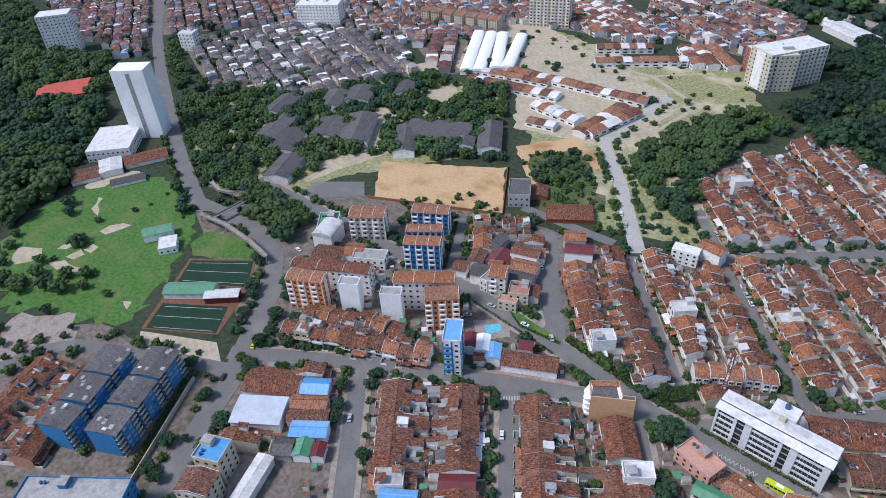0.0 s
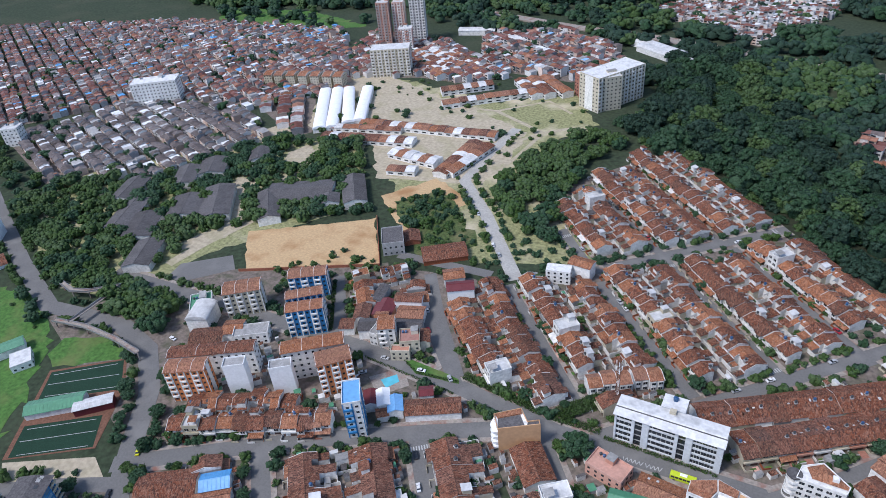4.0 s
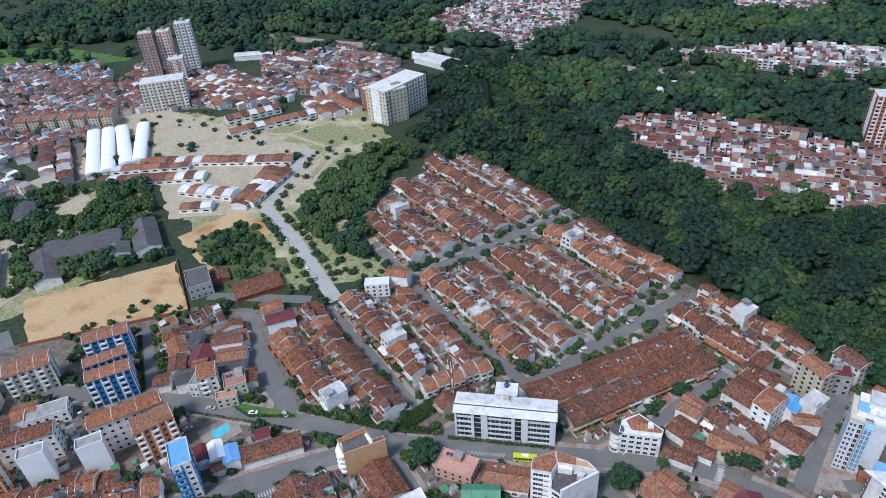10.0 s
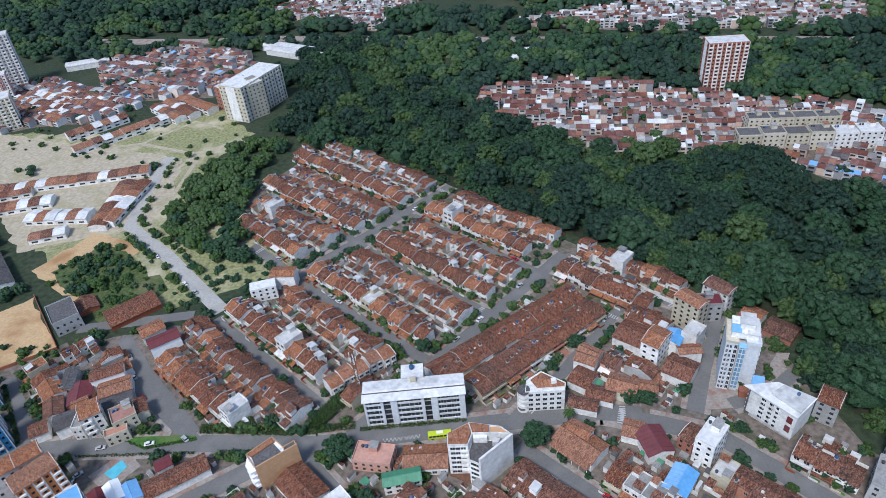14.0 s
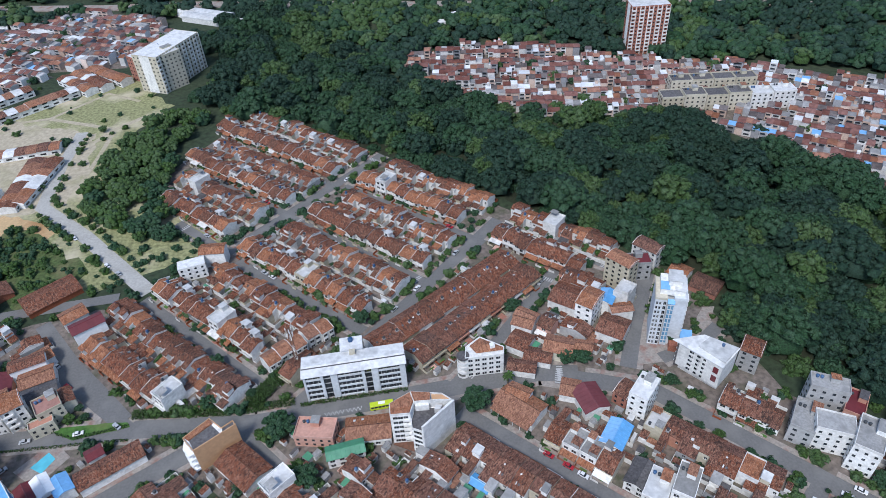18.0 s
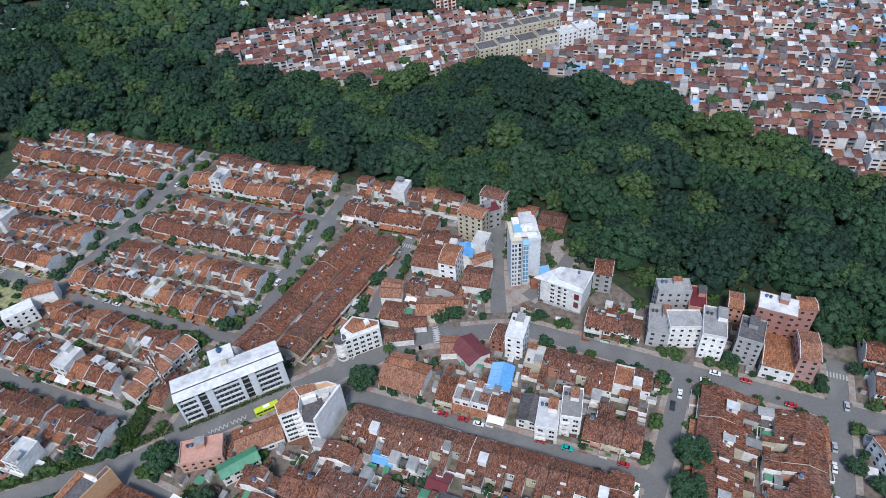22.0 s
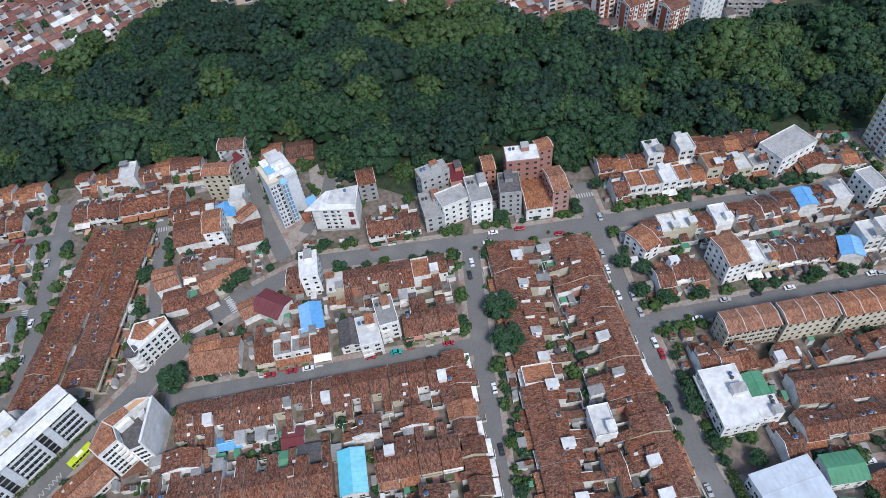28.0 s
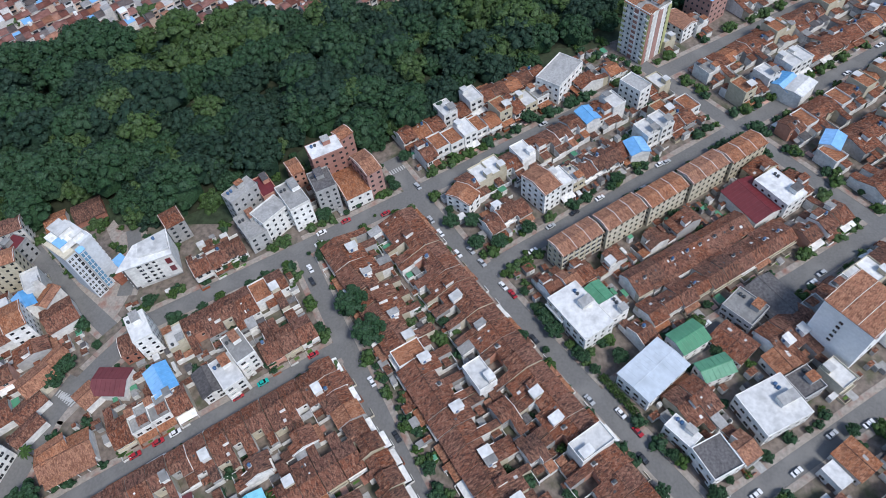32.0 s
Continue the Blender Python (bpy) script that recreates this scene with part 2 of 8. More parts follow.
# ---- mesh tools ----
def box(bm, x0, x1, y0, y1, z0, z1, mi=0):
    v = [bm.verts.new(p) for p in ((x0, y0, z0), (x1, y0, z0), (x1, y1, z0), (x0, y1, z0), (x0, y0, z1), (x1, y0, z1), (x1, y1, z1), (x0, y1, z1))]
    for q in ((3, 2, 1, 0), (4, 5, 6, 7), (0, 1, 5, 4), (1, 2, 6, 5), (2, 3, 7, 6), (3, 0, 4, 7)):
        bm.faces.new([v[i] for i in q]).material_index = mi


def prism(bm, pts, z0, z1, mi=0):
    """An upright prism on a plan polygon, counter-clockwise."""
    a = [bm.verts.new((x, y, z0)) for x, y in pts]
    b = [bm.verts.new((x, y, z1)) for x, y in pts]
    bm.faces.new(a[::-1]).material_index = mi
    bm.faces.new(b).material_index = mi
    for i in range(len(pts)):
        j = (i + 1) % len(pts)
        bm.faces.new((a[i], a[j], b[j], b[i])).material_index = mi


def profile(bm, pts, x0, x1, mi=0):
    """A section in y and z, drawn out along x."""
    a = [bm.verts.new((x0, y, z)) for y, z in pts]
    b = [bm.verts.new((x1, y, z)) for y, z in pts]
    bm.faces.new(a).material_index = mi
    bm.faces.new(b[::-1]).material_index = mi
    for i in range(len(pts)):
        j = (i + 1) % len(pts)
        bm.faces.new((a[j], a[i], b[i], b[j])).material_index = mi


def tube(bm, x, y, z0, z1, r0, r1, n=10, mi=0):
    a = [bm.verts.new((x + r0 * math.cos(6.2832 * i / n), y + r0 * math.sin(6.2832 * i / n), z0)) for i in range(n)]
    b = [bm.verts.new((x + r1 * math.cos(6.2832 * i / n), y + r1 * math.sin(6.2832 * i / n), z1)) for i in range(n)]
    bm.faces.new(a[::-1]).material_index = mi
    bm.faces.new(b).material_index = mi
    for i in range(n):
        j = (i + 1) % n
        bm.faces.new((a[i], a[j], b[j], b[i])).material_index = mi


def mesh(name, bm, *mats):
    bmesh.ops.recalc_face_normals(bm, faces=bm.faces)
    me = bpy.data.meshes.new(name)
    bm.to_mesh(me)
    bm.free()
    for m in mats:
        me.materials.append(m)
    return me


def part(name, bm, material, parent, label=""):
    me = mesh(name, bm, *(material if isinstance(material, (list, tuple)) else (material,)))
    ob = new(name, me)
    ob.parent = parent
    return tagged(ob, label)


def shared(name, me, parent, m=None, label=""):
    ob = new(name, me)
    ob.parent = parent
    if m is not None:
        ob.matrix_basis = m
    return tagged(ob, label)


def sheet(name, bm, material, label, category, kind="structure"):
    ob = new(name, mesh(name, bm, *(material if isinstance(material, (list, tuple)) else (material,))))
    return tagged(ob, label, category, kind=kind)


GA = radians(-48)          # the street grid's own axes: u to the south-east, v to the north-east


def G(u, v):
    return (u * math.cos(GA) - v * math.sin(GA), u * math.sin(GA) + v * math.cos(GA))


def strip(bm, pts, width, z0, z1):
    """A band of even width along a line of plan points, with mitred corners."""
    p = [Vector(q) for q in pts]
    left, right = [], []
    for i, q in enumerate(p):
        d = ((p[min(i + 1, len(p) - 1)] - p[max(i - 1, 0)])).normalized()
        n = Vector((-d.y, d.x)) * width / 2
        left.append((q.x + n.x, q.y + n.y))
        right.append((q.x - n.x, q.y - n.y))
    for i in range(len(p) - 1):
        prism(bm, (right[i], right[i + 1], left[i + 1], left[i]), z0, z1)


# ---- the ground ----
bm = bmesh.new()
bmesh.ops.create_grid(bm, x_segments=60, y_segments=60, size=4200)
for v in bm.verts:
    d = math.hypot(v.co.x, v.co.y)
    v.co.z = -0.02 + max(0.0, d - 1000) * 0.16 * (0.6 + 0.4 * math.sin(v.co.x * 0.002 + v.co.y * 0.0013))
sheet("ground", bm, GROUND, "dark green and brown soil reaching to the hills", "ground")


def patch(name, pts, material, label, z=0.02, category="ground", grid=False, ragged=0.0):
    bm = bmesh.new()
    pts = [G(*q) for q in pts] if grid else pts
    if ragged:
        r = random.Random(len(name) + int(pts[0][0]))
        out = []
        for (x0, y0), (x1, y1) in zip(pts, pts[1:] + pts[:1]):
            n = max(1, int(math.hypot(x1 - x0, y1 - y0) / 5))
            out += [(x0 + (x1 - x0) * i / n + r.gauss(0, ragged), y0 + (y1 - y0) * i / n + r.gauss(0, ragged)) for i in range(n)]
        pts = out
    prism(bm, pts, -0.4, z)
    return sheet(name, bm, material, label, category)


patch("yard_ground", [(-262, 50), (345, 40), (340, 182), (160, 205), (0, 205), (-60, 248), (-362, 250), (-345, 150), (-262, 146)], YARD, "worn concrete and earth yards between the house rows", 0.03, grid=True)
patch("yard_ground_south", [(-330, -150), (-60, -20), (345, -140), (345, 45), (-300, 45), (-340, -60)], YARD, "worn concrete and earth yards between the houses", 0.026, grid=True)
patch("meadow", [(-300, 60), (-255, 150), (-330, 152), (-372, 140), (-450, 160), (-470, 60)], DRYGRASS, "dry grassland with bare trodden earth", 0.035, grid=True, ragged=2.2)
patch("field_far", [(-354, 515), (-332, 471), (-236, 444), (-184, 452), (-180, 430), (-175, 365), (-156, 362), (-142, 395), (-137, 426), (-115, 463), (-152, 529), (-206, 486), (-308, 516)], DRYGRASS, "pale dry field crossed by trodden paths", 0.05, ragged=2.2)
patch("clearing", [(-81, 574), (-46, 523), (-18, 512), (-15, 562)], GRASS, "light green clearing in the woodland", 0.05, ragged=2.2)
patch("campus_ground", [(-469, 221), (-403, 191), (-349, 166), (-320, 171), (-300, 190), (-288, 225), (-227, 305), (-277, 388), (-366, 368), (-460, 279)], DRYGRASS, "shaded lawns between the school buildings", 0.045, ragged=1.0)
patch("green_hill_foot", [(-596, 590), (-505, 628), (-445, 667), (-607, 732), (-720, 710)], GRASS, "green slopes beyond the town", 0.05, ragged=2.2)
patch("sports_ground", [(-280.7, 252.5), (-255, 218.8), (-182.4, 250), (-210.4, 291.9)], DIRT, "levelled ochre earth playing field", 0.09, ragged=0.5)
bm = bmesh.new()
strip(bm, [(-257, 216), (-181, 248.5)], 0.3, 0, 1.8)
strip(bm, [(-181, 248.5), (-210, 294)], 0.3, 0, 1.6)
sheet("field_wall", bm, BRICK, "low brick wall round the playing field", "wall")
patch("estate_ground", [(-265.4, 382.8), (-237.4, 339.5), (-164.9, 353.0), (-158.3, 380.9), (-162.5, 437.4), (-176.0, 445.2), (-328.2, 521.5), (-352.6, 528.4), (-390.7, 497.3), (-342.0, 403.0)], PALEDIRT, "pale streets and plots between the low terraces", 0.052, ragged=1.5)
patch("earth_lot", [(-222, 318), (-186, 286), (-160, 330), (-196, 352)], DIRT, "bare ochre building plot with grass tufts", 0.08, ragged=1.0)
patch("lawn_west", [(-396, 57.6), (-414, 95), (-412, 108.5), (-398.5, 147.6), (-361, 157.6), (-331, 143), (-309, 128.4), (-292, 103.6), (-272, 72), (-300, 52), (-338, 35)], GRASS, "rough green meadow with bare earth spots", 0.07, ragged=2.2)
patch("pitch_north", [(-290.5, 116), (-280, 100.5), (-247.5, 121), (-262.3, 136)], TURF, "dark green artificial turf pitch", 0.14)
patch("pitch_south", [(-271.5, 87.3), (-262, 72.5), (-231.5, 91.4), (-242.5, 106)], TURF, "dark green artificial turf pitch", 0.14)
patch("bare_earth", [(-366.7, 55.1), (-359.9, 63.8), (-368.8, 69.9), (-381.9, 62.9), (-377.7, 55.0)], PALEDIRT, "bare trodden earth in the meadow", 0.085, ragged=0.8)
patch("bare_earth", [(-356.7, 78.9), (-358.4, 86.8), (-364.6, 84.2), (-363.2, 75.4)], PALEDIRT, "bare trodden earth in the meadow", 0.085, ragged=0.8)
patch("bare_earth", [(-342.5, 84.3), (-343.4, 91.4), (-350.0, 90.4), (-348.7, 84.8)], PALEDIRT, "bare trodden earth in the meadow", 0.085, ragged=0.8)
patch("bare_earth", [(-344.4, 66.8), (-328.4, 71.7), (-328.2, 75.4), (-348.9, 72.0), (-353.6, 64.8)], PALEDIRT, "bare trodden earth in the meadow", 0.085, ragged=0.8)
patch("bare_earth", [(-346.2, 76.5), (-344.6, 82.8), (-349.3, 81.8), (-352.0, 76.0)], PALEDIRT, "bare trodden earth in the meadow", 0.085, ragged=0.8)
patch("bare_earth", [(-351.8, 99.8), (-349.2, 114.2), (-356.4, 111.0), (-359.2, 98.4)], PALEDIRT, "bare trodden earth in the meadow", 0.085, ragged=0.8)
patch("bare_earth", [(-286.7, 74.3), (-281.9, 75.3), (-285.0, 77.7), (-289.5, 76.4)], PALEDIRT, "bare trodden earth in the meadow", 0.085, ragged=0.8)
patch("bare_earth", [(-376.7, 105.6), (-393.0, 116.7), (-396.0, 116.1), (-387.0, 107.1)], PALEDIRT, "bare trodden earth in the meadow", 0.085, ragged=0.8)

patch("dug_pit", [(-171.7, 55.1), (-155.9, 67.5), (-163.8, 76.6), (-179.6, 66.0)], BRICK, "dug building pit in red-brown earth", 0.05)
patch("concrete_yard", [(-154.1, 42.8), (-147.6, 48), (-159.1, 61.8), (-169.3, 56)], PAVE, "pale concrete yard behind the cream house", 0.06)
patch("plaza", [(-296, 19), (-279, 45), (-299, 55), (-324, 38), (-320, 28)], PAVE, "pale paved plaza between trees", 0.08, ragged=1.0)
patch("earth_yard", [(-413, 116), (-393, 144), (-405, 151), (-424, 127)], PALEDIRT, "bare earth yard between sheds", 0.09, ragged=1.0)
patch("yard_ground_west", [(-330, 12), (-150, -40), (-120, 50), (-60, 172), (-95, 255), (-180, 252), (-262, 190), (-240, 130), (-200, 90), (-228, 72), (-285, 60)], YARD, "worn concrete and earth yards between buildings", 0.028, ragged=1.0)
patch("tower_forecourt", [(98.7, 164.6), (114.2, 163.4), (135.0, 169.4), (149.3, 187.6), (144.1, 188.5), (132.5, 177.5), (122.1, 171.5), (111.9, 178.2), (98.3, 172.0)], PAVE, "pale paved forecourt of the white tower", 0.075)
patch("lawn_verge", [(-293.7, 119.2), (-265.1, 136.1), (-264.3, 141.1), (-286.9, 145.5), (-307.3, 135.9), (-304.9, 125.4)], GRASS, "small green lawn beside the footbridge ramp", 0.075, ragged=0.6)
patch("lawn_corner", [(-132.1, 187.4), (-121.9, 180.8), (-100.7, 182.2), (-101.7, 184.4), (-113.6, 186.7), (-120.9, 191.5)], GRASS, "small clipped lawn inside a hedge at the street corner", 0.17, ragged=0.2)
patch("scrub", [(-162.2, 262.9), (-135.9, 285.5), (-183.2, 341.1), (-208.7, 314.3)], SCRUB, "dark green scrub beside the concrete road", 0.088, ragged=1.5)
patch("campus_path", [(-315.2, 226.3), (-302.8, 253.4), (-312.6, 268.8), (-339.3, 309.7), (-329.6, 310.6), (-294.8, 264.7), (-289.5, 242.7), (-308.9, 218.4)], PALEDIRT, "pale worn concrete path between school buildings", 0.1, ragged=0.5)
patch("campus_yard", [(-297.8, 337.9), (-299.4, 354.5), (-318.4, 372.8), (-326.3, 354.8), (-310.0, 329.6)], PALEDIRT, "pale bare school yard under trees", 0.095, ragged=0.8)
patch("car_park", [(-283.1, 196.1), (-260.6, 217.0), (-271.9, 228.0), (-296.7, 210.2), (-294.8, 197.0)], ASPHALT, "grey asphalt car park beside the school", 0.105)
patch("earth_bank", [(-378.7, 335.4), (-365.7, 354.7), (-342.6, 394.8), (-355.6, 406.6), (-387.8, 370.9), (-393.4, 343.2)], PALEDIRT, "pale earth bank behind the school", 0.11, ragged=1.2)
CLEAR = [[(-280.7, 252.5), (-253, 216.8), (-179.4, 248.5), (-209.4, 293.9)], [(-308.9, 218.4), (-289.5, 242.7), (-294.8, 264.7), (-329.6, 310.6), (-339.3, 309.7), (-312.6, 268.8), (-302.8, 253.4), (-315.2, 226.3)], [(-310.0, 329.6), (-326.3, 354.8), (-318.4, 372.8), (-299.4, 354.5), (-297.8, 337.9)], [(-294.8, 197.0), (-296.7, 210.2), (-271.9, 228.0), (-260.6, 217.0), (-283.1, 196.1)], [(-393.4, 343.2), (-387.8, 370.9), (-355.6, 406.6), (-342.6, 394.8), (-365.7, 354.7), (-378.7, 335.4)]]          # open ground that stays free of trees
patch("pitch_kerb", [(-292.5, 116.5), (-263.5, 70.8), (-230, 91.3), (-246, 122), (-262, 137.5)], RUST, "brick-red apron round the turf pitches", 0.12)

# ---- roads ----
STREETS = [
    ([(-84, 160), (-62, 170), (-43, 177.5), (20, 174), (75, 172), (150, 169.7), (235, 166), (335, 160)], 9.5),
    ([(-100, 126.5), (15, 125.2)], 8.5),
    ([(21, 178), (15, 120), (11.5, 82), (7, 30)], 8.5),
    ([(74, 196), (73, 140), (75, 83), (78, 20), (80, -40)], 8.5),
    ([(75, 122.5), (215, 121), (340, 117)], 8.5),
    ([(77, 57), (215, 52), (345, 47)], 9),
    ([(80, 10), (215, 4), (345, -2)], 8),
    ([(-262, 92.5), (-168, 90)], 7.5), ([(-246, 137), (-160, 137)], 7.5), ([(-252, 178), (-154, 177)], 7.5), ([(-246, 216.5), (-150, 217)], 7),
    ([(-155, 90), (-155, 238)], 8), ([(-300, 140), (-256, 140), (-250, 255)], 8),
    ([(-340, 179), (-254, 179)], 6.5), ([(-352, 214), (-254, 214)], 6.5), ([(-145, 234.5), (-85, 236)], 6.5),
    ([(203, 186), (206, 123), (209, 60), (212, -10)], 8), ([(-262, 45), (-200, 46)], 7), ([(-109, 136), (-108, 164), (-110, 219)], 6.5), ([(-56, 183), (-64, 207), (-73, 241)], 8), ([(-47, 195), (-37, 211), (-34, 226)], 7),
]
WORLD_STREETS = [
    ([(-330, 190), (-155, 187), (-98, 180), (-52, 172), (28, 171), (62, 170), (78, 166)], 9.5),
    ([(-216, 88), (-152, 127), (-100, 153), (-62, 171)], 9),
    ([(-162, 118), (-133, 84), (-95, 40)], 8.5), ([(-105, 150), (-80, 115), (-40, 60)], 8.5), ([(-58, 168), (-30, 130), (6, 84), (30, 50)], 8.5),
    ([(-104, 262), (-113, 274), (-145, 318), (-176, 354), (-176, 395), (-172, 442)], 9),
    ([(-158, -4), (-177.6, 31.5), (-188.5, 52), (-200.2, 76.4), (-216, 98.6), (-233.3, 125.2), (-257, 146.5), (-284, 155), (-312, 154), (-340, 152), (-397, 176), (-468, 210.6), (-546, 250), (-642.7, 303), (-743, 367), (-940, 480)], 11),
    ([(-292.4, 9.9), (-290.3, 31.6), (-279.5, 45.4), (-252.6, 59.2), (-226.8, 72.5), (-207.1, 81.3)], 8), ([(-197.8, 232.3), (-184.1, 211.9), (-169.2, 190.2)], 7), ([(-150.2, 251.2), (-131.2, 222.2), (-115.1, 201.2), (-103.3, 185.5)], 7.5), ([(-176, 262), (-118, 262)], 7),
]
LINES = [([Vector(G(*q)) for q in pts], w * 0.84) for pts, w in STREETS] + [([Vector(q) for q in pts], w * 0.9) for pts, w in WORLD_STREETS]
bm, pale = bmesh.new(), bmesh.new()
for i, (pts, w) in enumerate(LINES):
    strip(pale if i - len(STREETS) == 5 else bm, pts, w, -0.3, 0.06 + 0.0035 * i)
sheet("concrete_road", pale, CONCROAD, "pale concrete road up to the dry field", "road")
sheet("road", bm, ASPHALT, "worn grey asphalt streets with patches and faded markings", "road")


def off_road(p, spare=0.0, skip=-1):
    """Whether a plan point lies clear of every carriageway."""
    for i, (pts, w) in enumerate(LINES):
        if i == skip:
            continue
        for a, b in zip(pts, pts[1:]):
            d = b - a
            k = max(0.0, min(1.0, (p - a).dot(d) / d.length_squared))
            if (p - a - d * k).length < w / 2 + spare:
                return False
    return True


bm = bmesh.new()
for i, (pts, w) in enumerate(LINES):
    if i >= len(STREETS) + 5:
        continue
    for a, b in zip(pts, pts[1:]):
        d = (b - a).normalized()
        n = Vector((-d.y, d.x))
        k = max(1, int((b - a).length / 3))
        for side in (-1, 1):
            for j in range(k):
                p, q = a + (b - a) * (j / k), a + (b - a) * ((j + 1) / k)
                c0, c1 = n * side * (w / 2 + 0.02), n * side * (w / 2 + 2.3)
                if off_road((p + q) / 2 + n * side * (w / 2 + 1.3), 0.2, i) and off_road((p + q) / 2 + c1, 0.0, i):
                    quad = [p + c0, q + c0, q + c1, p + c1]
                    prism(bm, [tuple(v) for v in (quad if side > 0 else quad[::-1])][::-1 if side < 0 else 1], -0.3, 0.2 + 0.002 * (i % 9))
sheet("pavement", bm, PAVE, "pale concrete and brick-red pavements with kerbs along the streets", "pavement")

# ---- houses: row units, built once and repeated ----
HW = 7.0


def window_mesh(w, h, name="window"):
    bm = bmesh.new()
    box(bm, -w / 2, w / 2, -0.07, 0.02, 0, h)
    box(bm, -w / 2 - 0.12, w / 2 + 0.12, -0.12, 0.0, -0.14, -0.01, 1)
    box(bm, -0.04, 0.04, -0.1, -0.06, 0, h, 1)
    return mesh(name, bm, GLASS, WHITE)


WIN = window_mesh(1.7, 1.2)
WIN_S = window_mesh(1.0, 1.0)
bm = bmesh.new()
box(bm, -0.5, 0.5, -0.08, 0.02, 0, 2.1)
DOOR = mesh("door", bm, GATE)
bm = bmesh.new()
box(bm, -1.35, 1.35, -0.08, 0.02, 0, 2.3)
for i in range(4):
    box(bm, -1.3, 1.3, -0.12, -0.07, 0.2 + i * 0.55, 0.6 + i * 0.55)
GARAGE = mesh("garage_door", bm, GATE)
bm = bmesh.new()
tube(bm, 0, 0, 0, 1.0, 0.55, 0.62)
tube(bm, 0, 0, 1.0, 1.25, 0.64, 0.25)
TANKM = mesh("tank", bm, TANK)
bm = bmesh.new()
tube(bm, 0, 0, 0, 0.9, 0.5, 0.58)
tube(bm, 0, 0, 0.9, 1.1, 0.6, 0.22)
TANKD = mesh("tank", bm, BLACKTANK)


PATIO_AT = {}          # where the open patio of each house pattern lies


def row_house(seed, style):
    """A terraced house, 7 m wide, its ridge over the origin and its front to -y."""
    r = random.Random(seed)
    e = new("row_house")
    wall = r.choice([WHITE, WHITE, WHITE, CREAM, GREYP, PINK]) if style != "plain" else WHITE
    tile = r.choice([TILE, TILE, TILE, TILE3, TILE2])
    smooth = style == "smooth"
    style = "deep" if smooth else style
    if style == "deep":
        tile = r.choice([TILE, TILE, TILE, TILE, TILE3])
    eave = 5.0 + r.uniform(-0.2, 0.7)
    rise = r.uniform(1.3, 1.8)
    yf, yb = -4.6 + r.uniform(-0.3, 0.5), 4.4 + r.uniform(-0.4, 0.6)
    if style == "deep":
        yf, yb, rise, eave = -5.2 + r.uniform(-0.1, 0.1), 7.2 + r.uniform(-1.0, 0.8), 1.9, 5.2
    hw = HW / 2
    if style == "flat":
        n = r.choice([2, 2, 3, 3])
        top = n * 2.8 + 0.3
        bm = bmesh.new()
        box(bm, -hw + 0.02, hw - 0.02, yf, yb, 0, top)
        part("wall", bm, wall, e)
        bm = bmesh.new()
        for a in ((-hw, -hw + 0.18, yf - 0.1, yb + 0.1), (hw - 0.18, hw, yf - 0.1, yb + 0.1), (-hw + 0.18, hw - 0.18, yf - 0.1, yf + 0.1), (-hw + 0.18, hw - 0.18, yb - 0.1, yb + 0.1)):
            box(bm, *a, top - 0.3, top + 0.75)
        part("parapet", bm, wall, e)
        bm = bmesh.new()
        box(bm, -hw + 0.16, hw - 0.16, yf + 0.08, yb - 0.08, top - 0.2, top + 0.05)
        part("roof", bm, r.choice([CONC, CONC, SLATE, TILE2, METAL]), e)
        if r.random() < 0.7:
            bm = bmesh.new()
            box(bm, -hw + 0.4, -hw + 3.0, yb - 3.4, yb - 0.5, top + 0.05, top + 2.3)
            hut = part("stair_hut", bm, wall, e)
            bm = bmesh.new()
            box(bm, -hw + 0.2, -hw + 3.2, yb - 3.6, yb - 0.3, top + 2.3, top + 2.45)
            part("hut_roof", bm, r.choice([METAL, CONC, TILE2]), hut)
        if r.random() < 0.5:
            bm = bmesh.new()
            profile(bm, [(yf + 0.4, top + 2.2), (yf + 3.8, top + 2.6), (yf + 3.8, top + 2.68), (yf + 0.4, top + 2.28)], -0.3, hw - 0.2)
            for x in (-0.2, hw - 0.35):
                box(bm, x, x + 0.12, yf + 0.5, yf + 0.62, top, top + 2.25)
            part("terrace_cover", bm, r.choice([TILE2, TILE, METAL, CONC]), e)
        levels = [0.9 + 2.8 * i for i in range(1, n)]
    else:
        sl, sb, t = rise / -yf, rise / yb, 0.16

        def slope(y):
            return eave + rise - y * sb

        # one half reaches back to the full depth, the other stops at a patio
        xs = r.uniform(-1.2, 1.2)
        cut = 0.0 if smooth or r.random() < (0.5 if style == "deep" else 0.25) else r.uniform(1.6, yb * 0.55)
        left = r.random() < 0.5
        halves = [(-hw, xs, yb if left else yb - cut), (xs, hw, yb - cut if left else yb)]
        bm = bmesh.new()
        for xa, xb, yy in halves:
            profile(bm, [(yf, 0), (yy, 0), (yy, slope(yy)), (0, eave + rise), (yf, eave)], xa + (0.02 if xa < xs else 0), xb - (0.02 if xb > xs else 0))
        part("wall", bm, wall, e)
        bm = bmesh.new()
        profile(bm, [(yf - 0.7, eave - 0.7 * sl + 0.03), (0, eave + rise + 0.03), (0, eave + rise + t + 0.03), (yf - 0.7, eave - 0.7 * sl + t + 0.03)], -hw, hw)
        part("roof_front", bm, tile, e)
        bm = bmesh.new()
        profile(bm, [(-0.16, eave + rise + 0.14), (0.16, eave + rise + 0.14), (0.1, eave + rise + 0.3), (-0.1, eave + rise + 0.3)], -hw, hw, 1)
